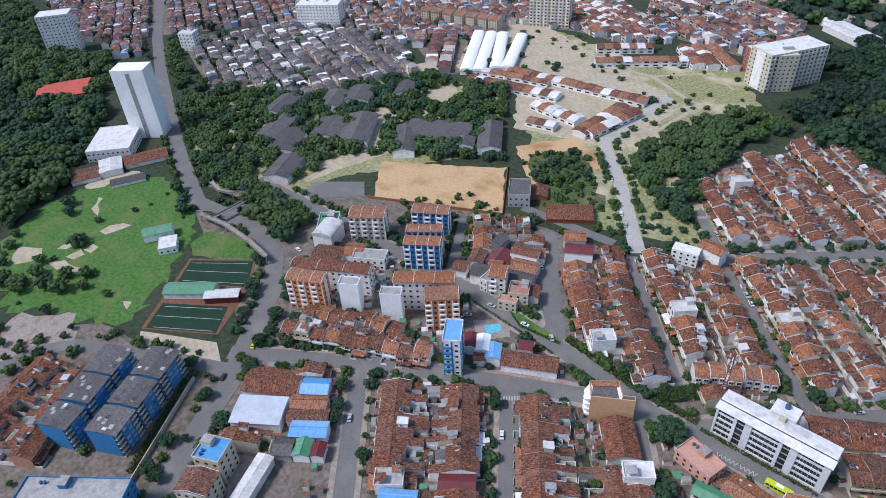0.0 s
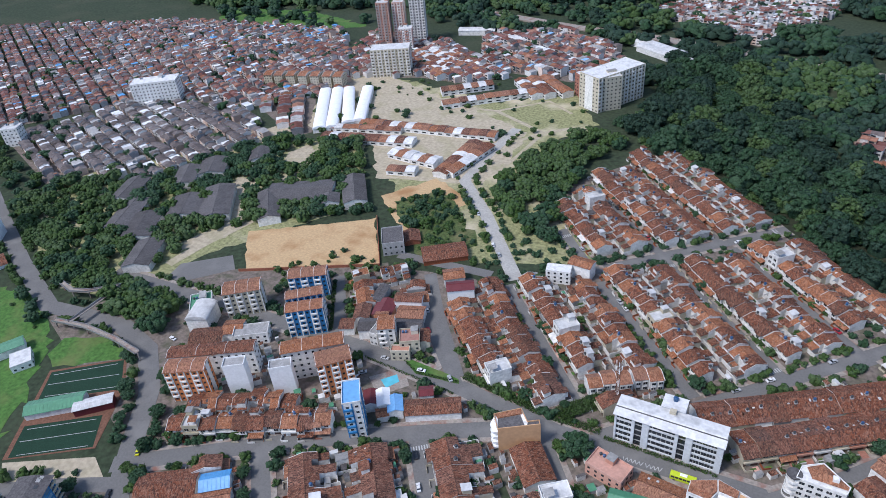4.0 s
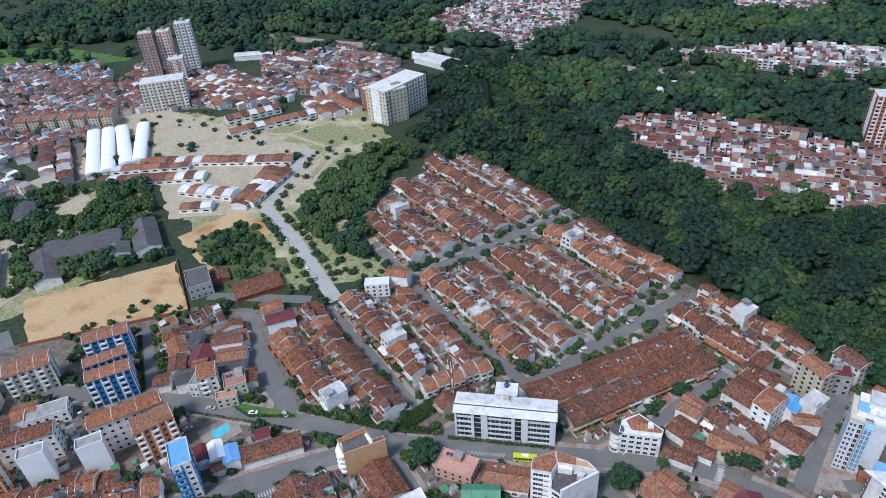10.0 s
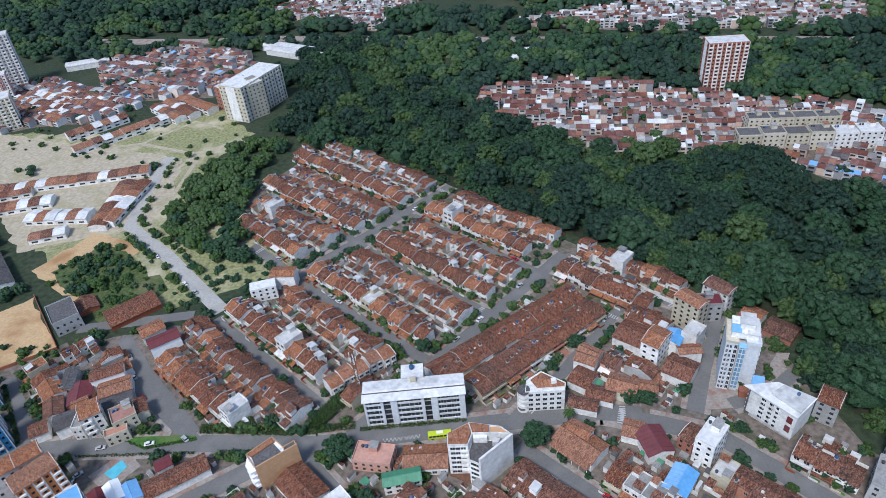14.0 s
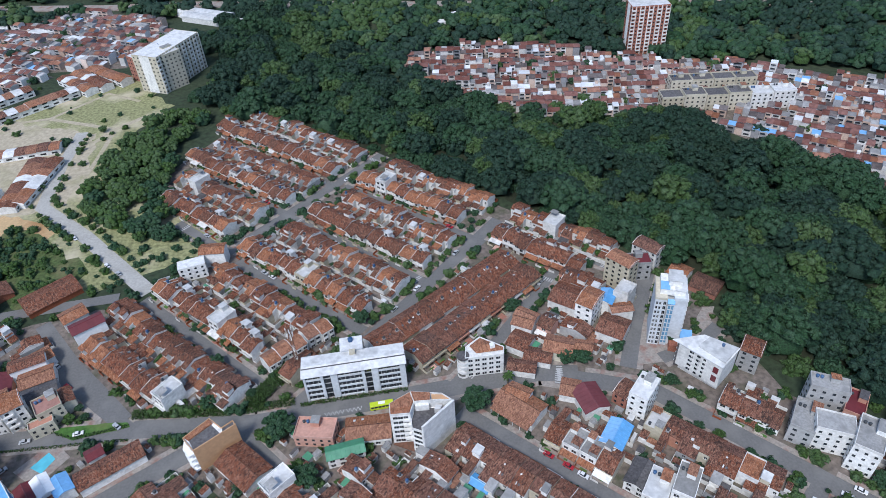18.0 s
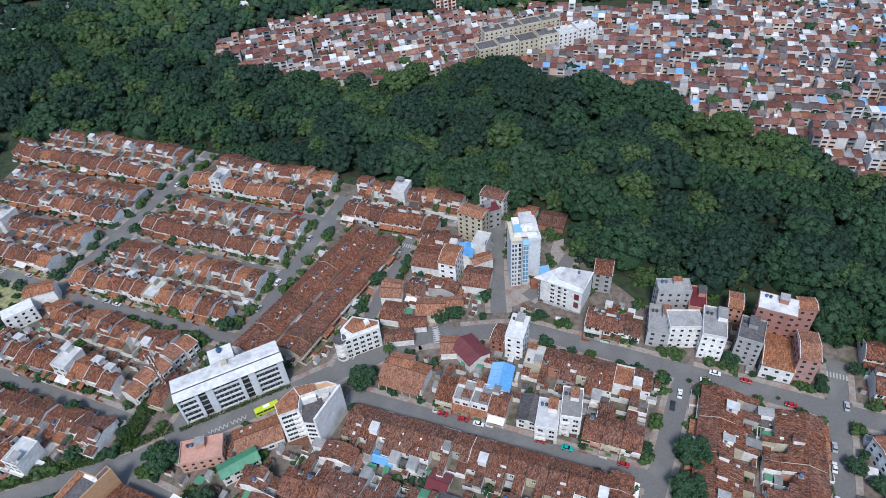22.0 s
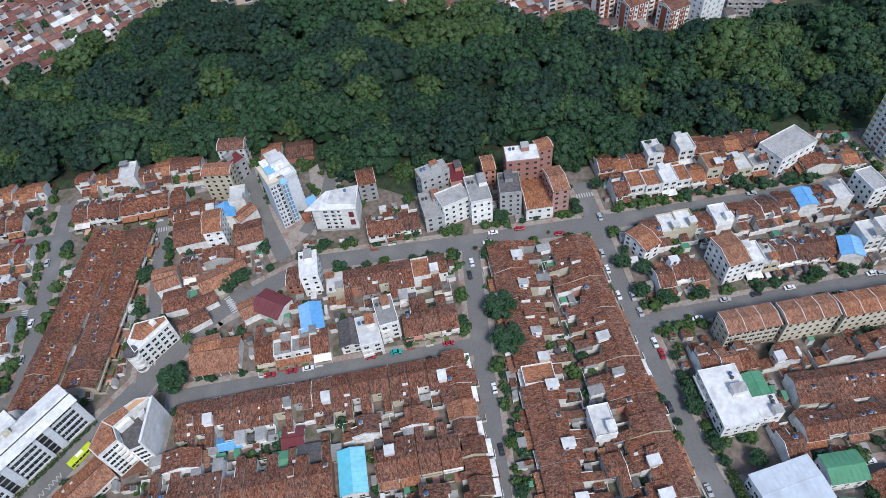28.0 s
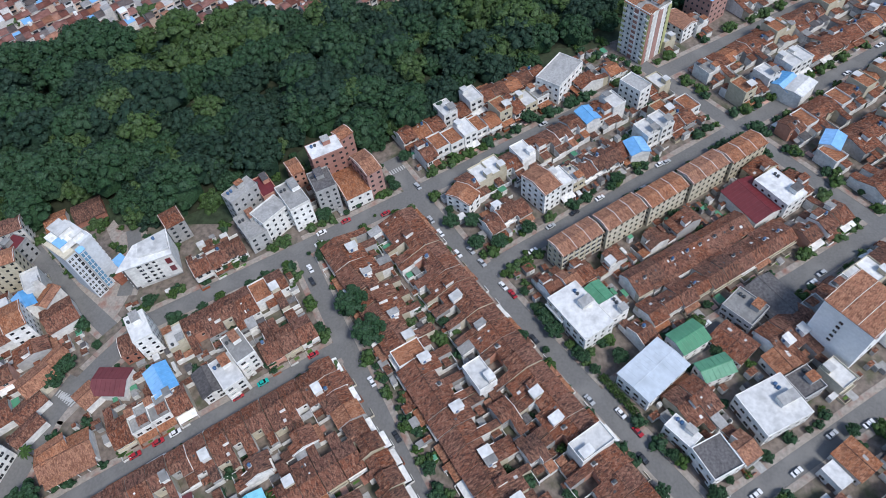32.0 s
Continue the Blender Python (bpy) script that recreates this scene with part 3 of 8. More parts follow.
        for xa, xb, yy in halves:
            profile(bm, [(0, eave + rise + 0.02), (yy + 0.4, slope(yy + 0.4) + 0.02), (yy + 0.4, slope(yy + 0.4) + t + 0.02), (0, eave + rise + t + 0.02)], xa, xb)
        rb = part("roof_back", bm, (tile, TILE3 if tile is TILE else TILE), e)
        if cut > 1.8 and r.random() < 0.65:
            bm = bmesh.new()
            y0 = yb - cut
            profile(bm, [(y0, slope(y0) - 1.2), (yb + 0.2, slope(yb) - 1.2), (yb + 0.2, slope(yb) + 0.5), (y0, slope(y0) + 0.5)], xs - 0.09, xs + 0.09)
            part("patio_parapet", bm, WHITE, e, "white wall edge along the patio")
        if r.random() < (0.12 if style == "deep" else 0.55):
            x = -hw + 0.01
            bm = bmesh.new()
            profile(bm, [(yf - 0.5, eave - 0.6), (yf - 0.5, eave + 0.2), (yf * 0.5, eave + rise * 0.5 + 0.3), (0, eave + rise + 0.42), (yb + 0.2, eave + 0.25), (yb + 0.2, eave - 0.6)], x, x + 0.16)
            part("fire_wall", bm, WHITE if r.random() < 0.7 else wall, e, "white plastered party wall above the tiles")
        levels = [0.95 + 2.7]
        shared("window", WIN_S, e, pose((halves[1] if left else halves[0])[0] + 1.2, yb - cut, 3.2, 0, 0, 180))
        for _ in range(r.choice((0, 0, 1, 2)) + (style == "deep")):
            x, y = r.uniform(-2.6, 1.4), r.uniform(0.4, max(0.8, yb - cut - 1.6))
            z = slope(y) + t + 0.03
            bm = bmesh.new()
            ln = r.uniform(0.5, 1.4)
            profile(bm, [(y, z), (y + ln, z - ln * sb), (y + ln, z - ln * sb + 0.06), (y, z + 0.06)], x, x + r.uniform(0.4, 1.1))
            part("skylight", bm, r.choice((METAL, METAL, CONC, SLATE, TILE2, TILE3)), rb, "pale replacement roof sheet")
        if r.random() < (0.0 if smooth else 0.2):
            # a room raised through the back slope
            xa, xb, yy = halves[0] if left else halves[1]
            xa, xb = max(xa + 0.2, -hw + 0.2), min(xb - 0.2, hw - 0.2)
            ya = r.uniform(0.6, 1.6)
            yz = min(yy - 0.4, ya + r.uniform(2.4, 3.4))
            bm = bmesh.new()
            box(bm, xa, xb, ya, yz, slope(yz) - 0.5, slope(ya) + 1.7)
            room = part("roof_room", bm, r.choice([WHITE, WHITE, CREAM]), e)
            bm = bmesh.new()
            profile(bm, [(ya - 0.3, slope(ya) + 2.15), (yz + 0.3, slope(ya) + 1.7), (yz + 0.3, slope(ya) + 1.84), (ya - 0.3, slope(ya) + 2.29)], xa - 0.2, xb + 0.2)
            part("room_roof", bm, r.choice([TILE2, TILE, CONC, METAL]), room)
    # rear wing and patio
    k = r.random()
    if style != "shallow":
        if style == "flat":
            halves, cut, left, xs = [(-hw, 0.4, yb), (0.4, hw, yb)], 0.0, r.random() < 0.5, 0.4
        back = r.uniform(3.4, 5.0) if style == "deep" else r.uniform(2.7, 3.7)
        x0, x1, _ = halves[0] if left else halves[1]
        x0, x1 = x0 + 0.12, x1 - 0.12
        back, x0, x1 = (2.6, -hw + 0.1, hw - 0.1) if smooth else (back, x0, x1)
        yw = yb + back
        hz = r.uniform(2.6, 4.6) if style != "deep" else r.choice((2.7, slope(yb) - 0.7, slope(yb) - 0.55))
        hz = slope(yb) - 0.62 if smooth else hz
        bm = bmesh.new()
        box(bm, x0, x1, yb + 0.01, yw, 0, hz)
        wing = part("rear_wing", bm, r.choice([WHITE, WHITE, GREYP, CREAM]), e)
        bm = bmesh.new()
        profile(bm, [(yb + 0.1, hz + 0.5), (yw + 0.4, hz), (yw + 0.4, hz + 0.14), (yb + 0.1, hz + 0.64)], x0 - 0.1, x1 + 0.1)
        part("wing_roof", bm, tile if smooth else r.choice([TILE, TILE, TILE3]) if k < 0.7 else r.choice([CONC, SLATE, METAL, TILE2, TILE2, TILE3, TILE, TILE, TILE3]), wing)
        xa, xb, yp = halves[1] if left else halves[0]
        if not smooth:
            PATIO_AT[e.name] = ((xa + xb) / 2, yp + min(2.2, (cut + back) * 0.4))
        if r.random() < (0.0 if smooth else 0.35 if style == "deep" else 0.5):
            ya = yp + r.uniform(1.2, max(1.4, cut + back - 2.4))
            bm = bmesh.new()
            profile(bm, [(ya, 2.8), (ya + 2.2, 2.45), (ya + 2.2, 2.53), (ya, 2.88)], xa + 0.1, xb - 0.1)
            part("patio_cover", bm, r.choice([METAL, CONC, SLATE, TILE2, TILE, TILE3, TILE, CONC]), e, "sheet cover over the patio")
        bm = bmesh.new()
        box(bm, -hw, -hw + 0.15, yb - cut if not left else yb, yb + back + 0.2, 0, 2.4)
        box(bm, -hw + 0.15, hw, yb + back + 0.05, yb + back + 0.2, 0, 2.2)
        part("patio_wall", bm, WHITE, e)
    # front
    for z in levels:
        for x in (-1.7, 1.5) if r.random() < 0.75 else (0.0,):
            shared("window", WIN, e, pose(x, yf, z))
    if style in ("plain", "mixed") and r.random() < 0.45:
        # a projecting upper room under its own small roof
        x0 = r.choice((-hw + 0.3, 0.2))
        bm = bmesh.new()
        box(bm, x0, x0 + 2.9, yf - 1.25, yf + 0.02, 2.7, eave + 0.15)
        bay = part("front_bay", bm, wall, e)
        bm = bmesh.new()
        profile(bm, [(yf - 1.75, eave - 0.12), (yf + 0.4, eave + 0.72), (yf + 0.4, eave + 0.88), (yf - 1.75, eave + 0.04)], x0 - 0.25, x0 + 3.15)
        part("bay_roof", bm, tile, bay)
        shared("window", WIN, bay, pose(x0 + 1.45, yf - 1.25, 3.5))
    shared("door", DOOR, e, pose(-2.4, yf, 0.05))
    shared("garage_door", GARAGE, e, pose(1.4, yf, 0.05))
    if r.random() < 0.65:
        bm = bmesh.new()
        profile(bm, [(yf - 0.01, 2.65), (yf - 1.1, 2.65), (yf - 1.1, 3.6), (yf - 1.0, 3.6), (yf - 1.0, 2.8), (yf - 0.01, 2.8)], -hw + 0.3, hw - 0.3)
        part("balcony", bm, wall, e)
    else:
        bm = bmesh.new()
        profile(bm, [(yf - 2.6, 2.3), (yf, 2.9), (yf, 3.02), (yf - 2.6, 2.42)], -hw + 0.2, hw - 0.2)
        for x in (-hw + 0.3, hw - 0.45):
            box(bm, x, x + 0.15, yf - 2.5, yf - 2.35, 0, 2.35)
        part("porch_roof", bm, r.choice([tile, TILE2, TILE2, WHITE]), e)
    bm = bmesh.new()
    box(bm, -hw + 0.1, -0.4, yf - 3.2, yf - 3.05, 0, 1.0)
    box(bm, -hw, -hw + 0.12, yf - 3.2, yf - 0.02, 0, 1.3)
    part("front_wall", bm, r.choice([WHITE, BRICK, CREAM]), e)
    if r.random() < (0.16 if smooth else 0.28):
        if style == "flat":
            shared("water_tank", TANKM if r.random() < 0.5 else TANKD, e, pose(1.8, yb - 1.6, top + 0.05))
        else:
            x, y = r.uniform(-2.4, 2.4), r.uniform(0.9, yb * 0.55)
            bm = bmesh.new()
            z = eave + rise - y * rise / yb
            box(bm, x - 0.65, x + 0.65, y - 0.7, y + 0.7, z - 0.9, z + 0.55)
            tb = part("tank_base", bm, GREYP, e)
            shared("water_tank", TANKM if r.random() < 0.5 else TANKD, tb, pose(x, y, z + 0.55))
    return tagged(e, {"flat": "plastered terraced house with a flat slab roof and parapet", "plain": "white terraced house with a brown clay tile roof",
                      "deep": "white terraced house under a deep brown clay tile roof",
                      "shallow": "narrow white terraced house with a clay tile roof", "mixed": "plastered terraced house with weathered clay tile roof"}[style], "house", "terraced houses")


# ---- single buildings ----
FOOT = []          # footprints that the house rows leave free


def windows(e, face, w, d, floors, fh, bays, near, m=None):
    """Window rows on a face of a w x d block: 0 front, 1 right, 2 left side."""
    nx, ny = {0: (0, -1), 1: (1, 0), 2: (-1, 0)}[face]
    o = e.matrix_basis.to_3x3() @ Vector((nx, ny, 0))
    if o.dot(e.matrix_basis.translation) > 0.1 * e.matrix_basis.translation.length:
        return                      # looks away from every point of the flight
    span, n = (w, bays) if face == 0 else (d, max(2, round(d / 3.4)))
    base = {0: pose(0, -d / 2, 0), 1: pose(w / 2, 0, 0, 0, 0, 90), 2: pose(-w / 2, 0, 0, 0, 0, -90)}[face]
    pitch = span / n
    bm = None if near else bmesh.new()
    for k in range(floors):
        z = k * fh + 0.95
        for i in range(n):
            x = (i + 0.5) * pitch - span / 2
            if near:
                shared("window", m or (WIN if pitch > 2.4 else WIN_S), e, base @ pose(x, 0, z))
            else:
                box(bm, x - pitch * 0.17, x + pitch * 0.17, -0.08, 0.02, z + 0.1, z + 1.15)
    if not near:
        ob = part("glazing", bm, PALEGLASS if floors > 18 else GLASS, e, "rows of pale blue windows" if floors > 18 else "rows of dark windows")
        ob["kind"] = "stuff"
        ob.matrix_basis = base


def flats(x, y, ang, w, d, h, floors, wall, roof, label, bands=None, bays=0):
    e = new("apartment_building" if floors != 1 and h > 9 else "house")
    e.matrix_basis = pose(x, y, 0.02, 0, 0, ang)
    near = math.hypot(x, y) < 160
    r = random.Random(int(x * 7 + y * 3))
    FOOT.append((x, y, radians(ang), w, d))
    fh = (h - 0.4) / max(1, floors)
    bays = bays or max(2, round(w / 3.3))
    bm = bmesh.new()
    box(bm, -w / 2, w / 2, -d / 2, d / 2, 0, h)
    part("wall", bm, wall, e)
    pitched = roof in (TILE, TILE2, TILE3)
    bm = bmesh.new()
    if pitched:
        rise = min(1.6, d * 0.13)
        profile(bm, [(-d / 2 - 0.5, h - 0.1), (0, h + rise), (d / 2 + 0.5, h - 0.1), (d / 2 + 0.5, h + 0.08), (0, h + rise + 0.18), (-d / 2 - 0.5, h + 0.08)], -w / 2 - 0.3, w / 2 + 0.3)
        part("roof", bm, roof, e)
        for x0 in ([-w / 2 - 0.1, w / 2 - 0.12] if w < 16 else [-w / 2 - 0.1, -w / 6, w / 6, w / 2 - 0.12]):
            bm = bmesh.new()
            profile(bm, [(-d / 2 - 0.3, h - 0.3), (-d / 2 - 0.3, h + 0.25), (0, h + rise + 0.36), (d / 2 + 0.3, h + 0.25), (d / 2 + 0.3, h - 0.3)], x0, x0 + 0.15)
            part("fire_wall", bm, WHITE, e, "white plastered party wall above the tiles")
    else:
        box(bm, -w / 2 + 0.2, w / 2 - 0.2, -d / 2 + 0.2, d / 2 - 0.2, h, h + 0.12)
        part("roof", bm, roof, e)
        bm = bmesh.new()
        for a in ((-w / 2 - 0.03, w / 2 + 0.03, -d / 2 - 0.03, -d / 2 + 0.2), (-w / 2 - 0.03, w / 2 + 0.03, d / 2 - 0.2, d / 2 + 0.03), (-w / 2 - 0.03, -w / 2 + 0.2, -d / 2 + 0.2, d / 2 - 0.2), (w / 2 - 0.2, w / 2 + 0.03, -d / 2 + 0.2, d / 2 - 0.2)):
            box(bm, *a, h - 0.2, h + (0.8 if roof not in (METAL, LITSHEET) else 0.25))
        part("parapet", bm, wall, e)
        if floors > 1 and w > 5 and r.random() < 0.7:
            bm = bmesh.new()
            a = r.uniform(-0.25, 0.2) * w
            box(bm, a, a + min(3.2, w * 0.4), d * 0.05, d * 0.42, h + 0.12, h + 2.4)
            hut = part("stair_hut", bm, wall, e)
            bm = bmesh.new()
            box(bm, a - 0.15, a + min(3.2, w * 0.4) + 0.15, d * 0.05 - 0.15, d * 0.42 + 0.15, h + 2.4, h + 2.55)
            part("hut_roof", bm, r.choice([CONC, CONC, TILE2, SLATE]), hut)
            for k in range(1 + (w > 7)):
                shared("water_tank", TANKM if r.random() < 0.45 else TANKD, e, pose(-w * 0.33 + 1.5 * k, d * 0.25, h + 0.12))
    if floors:
        windows(e, 0, w, d, floors, fh, bays, near)
        for f in (1, 2):
            if d > 5:
                windows(e, f, w, d, floors, fh, 0, near, WIN_S if near else None)
    if bands is not None:
        one = bmesh.new()
        for i in range(0, bays, 2):
            x0 = (i + 0.06) * w / bays - w / 2
            for z0 in [fh * k for k in range(1, floors)]:
                bm = bmesh.new() if near else one
                box(bm, x0, x0 + w / bays * 0.88, -d / 2 - 0.75, -d / 2 + 0.01, z0 - 0.1, z0 + 0.75)
                if near:
                    part("balcony", bm, bands, e)
        if near:
            one.free()
        else:
            part("balcony_tier", one, bands, e, "plastered balcony fronts")["kind"] = "stuff"
        for i in range(bays + 1):
            bm = bmesh.new()
            x0 = i * w / bays - w / 2
            box(bm, max(-w / 2 - 0.02, x0 - 0.3), min(w / 2 + 0.02, x0 + 0.3), -d / 2 - 0.25, -d / 2 + 0.01, 0, h - 0.05)
            part("pilaster", bm, bands, e)
        for s in (-1, 1):
            bm = bmesh.new()
            box(bm, s * w / 2 - 0.14, s * w / 2 + 0.14, -d * 0.2, d * 0.2, 0, h - 0.1)
            part("side_panel", bm, bands, e)
    elif 2 < floors < 8 and near and r.random() < 0.8:
        for k in range(1, floors):
            bm = bmesh.new()
            x0 = -w / 2 + 0.2 if k % 2 else -w / 2 + 0.2
            yb = -d / 2
            profile(bm, [(yb + 0.01, k * fh - 0.12), (yb - 1.0, k * fh - 0.12), (yb - 1.0, k * fh + 0.85), (yb - 0.9, k * fh + 0.85), (yb - 0.9, k * fh + 0.02), (yb + 0.01, k * fh + 0.02)], x0, x0 + w * 0.45)
            part("balcony", bm, WHITE, e)
    if near and floors:
        shared("door", DOOR, e, pose(-w * 0.3, -d / 2, 0.03))
        shared("garage_door", GARAGE, e, pose(w * 0.2, -d / 2, 0.03))
    return tagged(e, label, "building")


def hall(x, y, ang, w, d, h, wall, roof, label):
    """A low building with a ridged roof; ridge along its longer side."""
    e = new("house")
    e.matrix_basis = pose(x, y, 0.02, 0, 0, ang)
    FOOT.append((x, y, radians(ang), w, d))
    near = math.hypot(x, y) < 160
    r = random.Random(int(x * 5 + y * 11))
    rise = min(1.9, min(w, d) * 0.17) if roof not in (METAL, PINK, GREYSHEET) else 0.5
    e0 = h - rise
    turn = d > w * 1.15
    a, b = (d, w) if turn else (w, d)
    tm = pose(0, 0, 0, 0, 0, 90) if turn else pose(0, 0, 0)
    bm = bmesh.new()
    profile(bm, [(-b / 2, 0), (b / 2, 0), (b / 2, e0), (0, h - 0.03), (-b / 2, e0)], -a / 2, a / 2)
    part("wall", bm, wall, e).matrix_basis = tm
    for s, n in ((-1, "roof_front"), (1, "roof_back")):
        bm = bmesh.new()
        o = 0.5 * rise / (b / 2)
        profile(bm, [(s * (b / 2 + 0.5), e0 - o), (0, h), (0, h + 0.16), (s * (b / 2 + 0.5), e0 - o + 0.16)], -a / 2 - 0.35, a / 2 + 0.35)
        part(n, bm, roof, e).matrix_basis = tm
    bm = bmesh.new()
    profile(bm, [(-0.2, h + 0.1), (0.2, h + 0.1), (0.1, h + 0.26), (-0.1, h + 0.26)], -a / 2 - 0.36, a / 2 + 0.36)
    part("ridge", bm, roof if roof not in (TILE, TILE2) else TILE3, e).matrix_basis = tm
    if roof in (BLUESHEET, CYANSHEET, GREYSHEET, GREENSHEET, METAL, REDSHEET, SLATE):
        bm = bmesh.new()
        n = max(3, int(a / 1.6))
        for i in range(n + 1):
            xx = -a / 2 + a * i / n
            for s in (-1, 1):
                profile(bm, [(s * (b / 2 + 0.48), e0 + 0.1), (0, h + 0.16), (0, h + 0.22), (s * (b / 2 + 0.48), e0 + 0.16)], xx - 0.05, xx + 0.05)
        part("roof_seams", bm, roof, e).matrix_basis = tm
    if roof in (TILE, TILE2, TILE3) and near:
        for k in range(2):
            bm = bmesh.new()
            xx, yy = r.uniform(-0.4, 0.25) * a, r.uniform(0.1, 0.3) * b
            zz = h - yy * rise / (b / 2) + 0.17
            profile(bm, [(yy, zz), (yy + 1.2, zz - 1.2 * rise / (b / 2)), (yy + 1.2, zz - 1.2 * rise / (b / 2) + 0.06), (yy, zz + 0.06)], xx, xx + r.uniform(0.7, 1.7))
            part("skylight", bm, METAL, e, "pale translucent roof sheet").matrix_basis = tm
    fl = max(1, int(e0 / 2.6))
    if near:
        windows(e, 0, w, d, fl, 2.7, max(2, round(w / 3.6)), True)
        windows(e, 1, w, d, fl, 2.7, 0, True, WIN_S)
        windows(e, 2, w, d, fl, 2.7, 0, True, WIN_S)
    return tagged(e, label, "house")


def shed(x, y, ang, w, d, h, roof, label):
    e = new("shed")
    e.matrix_basis = pose(x, y, 0.02, 0, 0, ang)
    bm = bmesh.new()
    box(bm, -w / 2, w / 2, -d / 2 + 0.3, d / 2 - 0.3, 0, h - 2)
    part("wall", bm, WHITE, e)
    bm = bmesh.new()
    arc = [(math.cos(radians(180 - i * 20)) * d / 2, h - 2.2 + math.sin(radians(180 - i * 20)) * 2.2) for i in range(10)]
    profile(bm, arc, -w / 2 - 0.4, w / 2 + 0.4)
    part("roof", bm, roof, e)
    return tagged(e, label, "shed", "white sheds")


def blueblock(x, y, ang, w, d, h):
    """A stepped block of blue and cream flats under a grey sheet roof; blue bay between cream balcony stacks on its east side."""
    e = new("apartment_building")
    e.matrix_basis = pose(x, y, 0.02, 0, 0, ang)
    FOOT.append((x, y, radians(ang), w, d))
    bm = bmesh.new()
    box(bm, -w / 2 + 0.1, w / 2 - 0.1, -d / 2, d / 2 - 1.0, 0, h)
    part("wall", bm, BLUEP, e)
    b0, b1 = -w * 0.22, w * 0.24
    bm = bmesh.new()
    box(bm, b0, b1, d / 2 - 1.02, d / 2 + 0.5, 0, h - 0.1)
    part("bay", bm, BLUEP, e, "blue plastered bay")
    for k in range(5):
        z = k * 2.55
        for xa, xb in ((-w / 2 + 0.15, b0 - 0.02), (b1 + 0.02, w / 2 - 0.15)):
            bm = bmesh.new()
            profile(bm, [(d / 2 - 1.01, z + 0.02), (d / 2 + 0.3, z + 0.02), (d / 2 + 0.3, z + 1.15), (d / 2 + 0.15, z + 1.15), (d / 2 + 0.15, z + 0.18), (d / 2 - 1.01, z + 0.18)], xa, xb)
            part("balcony", bm, CREAM, e, "cream balcony front")
            shared("window", WIN, e, pose((xa + xb) / 2, d / 2 - 1.0, z + 0.9, 0, 0, 180))
        for i in range(2):
            bm = bmesh.new()
            xx = b0 + (b1 - b0) * (0.1 + 0.45 * i)
            box(bm, xx, xx + (b1 - b0) * 0.34, d / 2 + 0.48, d / 2 + 0.56, z + 0.75, z + 2.2)
            part("window", bm, PALEGLASS, e, "pale blue reflecting window")
    for i in range(2):
        bm = bmesh.new()
        s = (-1, 1)[i]
        profile(bm, [(s * (d / 2 + 0.7), h), (0, h + 0.8), (0, h + 0.95), (s * (d / 2 + 0.7), h + 0.14)], -w / 2 - 0.1, w / 2 + 0.1)
        part("roof_slope", bm, SLATE, e)
    r = random.Random(int(abs(x) * 10))
    for i in range(6):
        bm = bmesh.new()
        yy = r.uniform(-d / 2, d / 2 - 1.6)
        yy = min(yy, -1.8) if yy < 0 else yy
        za, zb = (h + 0.97 - abs(q) * 0.81 / (d / 2 + 0.7) for q in (yy, yy + 1.6))
        x0 = r.uniform(-w / 2, w / 2 - 2.2)
        profile(bm, [(yy, za), (yy + 1.6, zb), (yy + 1.6, zb + 0.05), (yy, za + 0.05)], x0, x0 + r.uniform(0.8, 2.4))
        part("roof_patch", bm, r.choice((CONC, CONC, GREYP, BLACKTANK, METAL)), e, "patched roof sheet")
    return tagged(e, "blue and cream apartment block under a grey sheet roof", "building", "blue apartment blocks")


def farrow(x, y, ang, w, d, h):
    """A distant terrace: stepped orange and white units, each a part."""
    e = new("terrace")
    e.matrix_basis = pose(x, y, 0.02, 0, 0, ang)
    r = random.Random(int(abs(x) + abs(y) * 3))
    n = max(2, round(w / 7))
    u = w / n
    for i in range(n):
        x0, hh = -w / 2 + i * u, h + r.uniform(-0.4, 0.4)
        bm = bmesh.new()
        profile(bm, [(-d / 2, 0), (d / 2, 0), (d / 2, hh - 1.3), (0, hh), (-d / 2, hh - 1.3)], x0 + 0.02, x0 + u - 0.02)
        for k in (-1, 1):
            for z in (1.0, 3.6):
                if z < hh - 2.2:
                    box(bm, x0 + u * 0.25, x0 + u * 0.75, k * d / 2 - 0.05, k * d / 2 + 0.05, z, z + 1.1, 1)
        part("wall", bm, (WHITE, GLASS), e)
        bm = bmesh.new()
        profile(bm, [(-d / 2 - 0.5, hh - 1.4), (0, hh + 0.02), (d / 2 + 0.5, hh - 1.4), (d / 2 + 0.5, hh - 1.25), (0, hh + 0.17), (-d / 2 - 0.5, hh - 1.25)], x0, x0 + u)
        part("roof", bm, r.choice([TILE2, TILE2, TILE2, TILE, METAL]), e)
    return tagged(e, "terrace of low houses with orange tile and white sheet roofs", "house", "distant terraces")


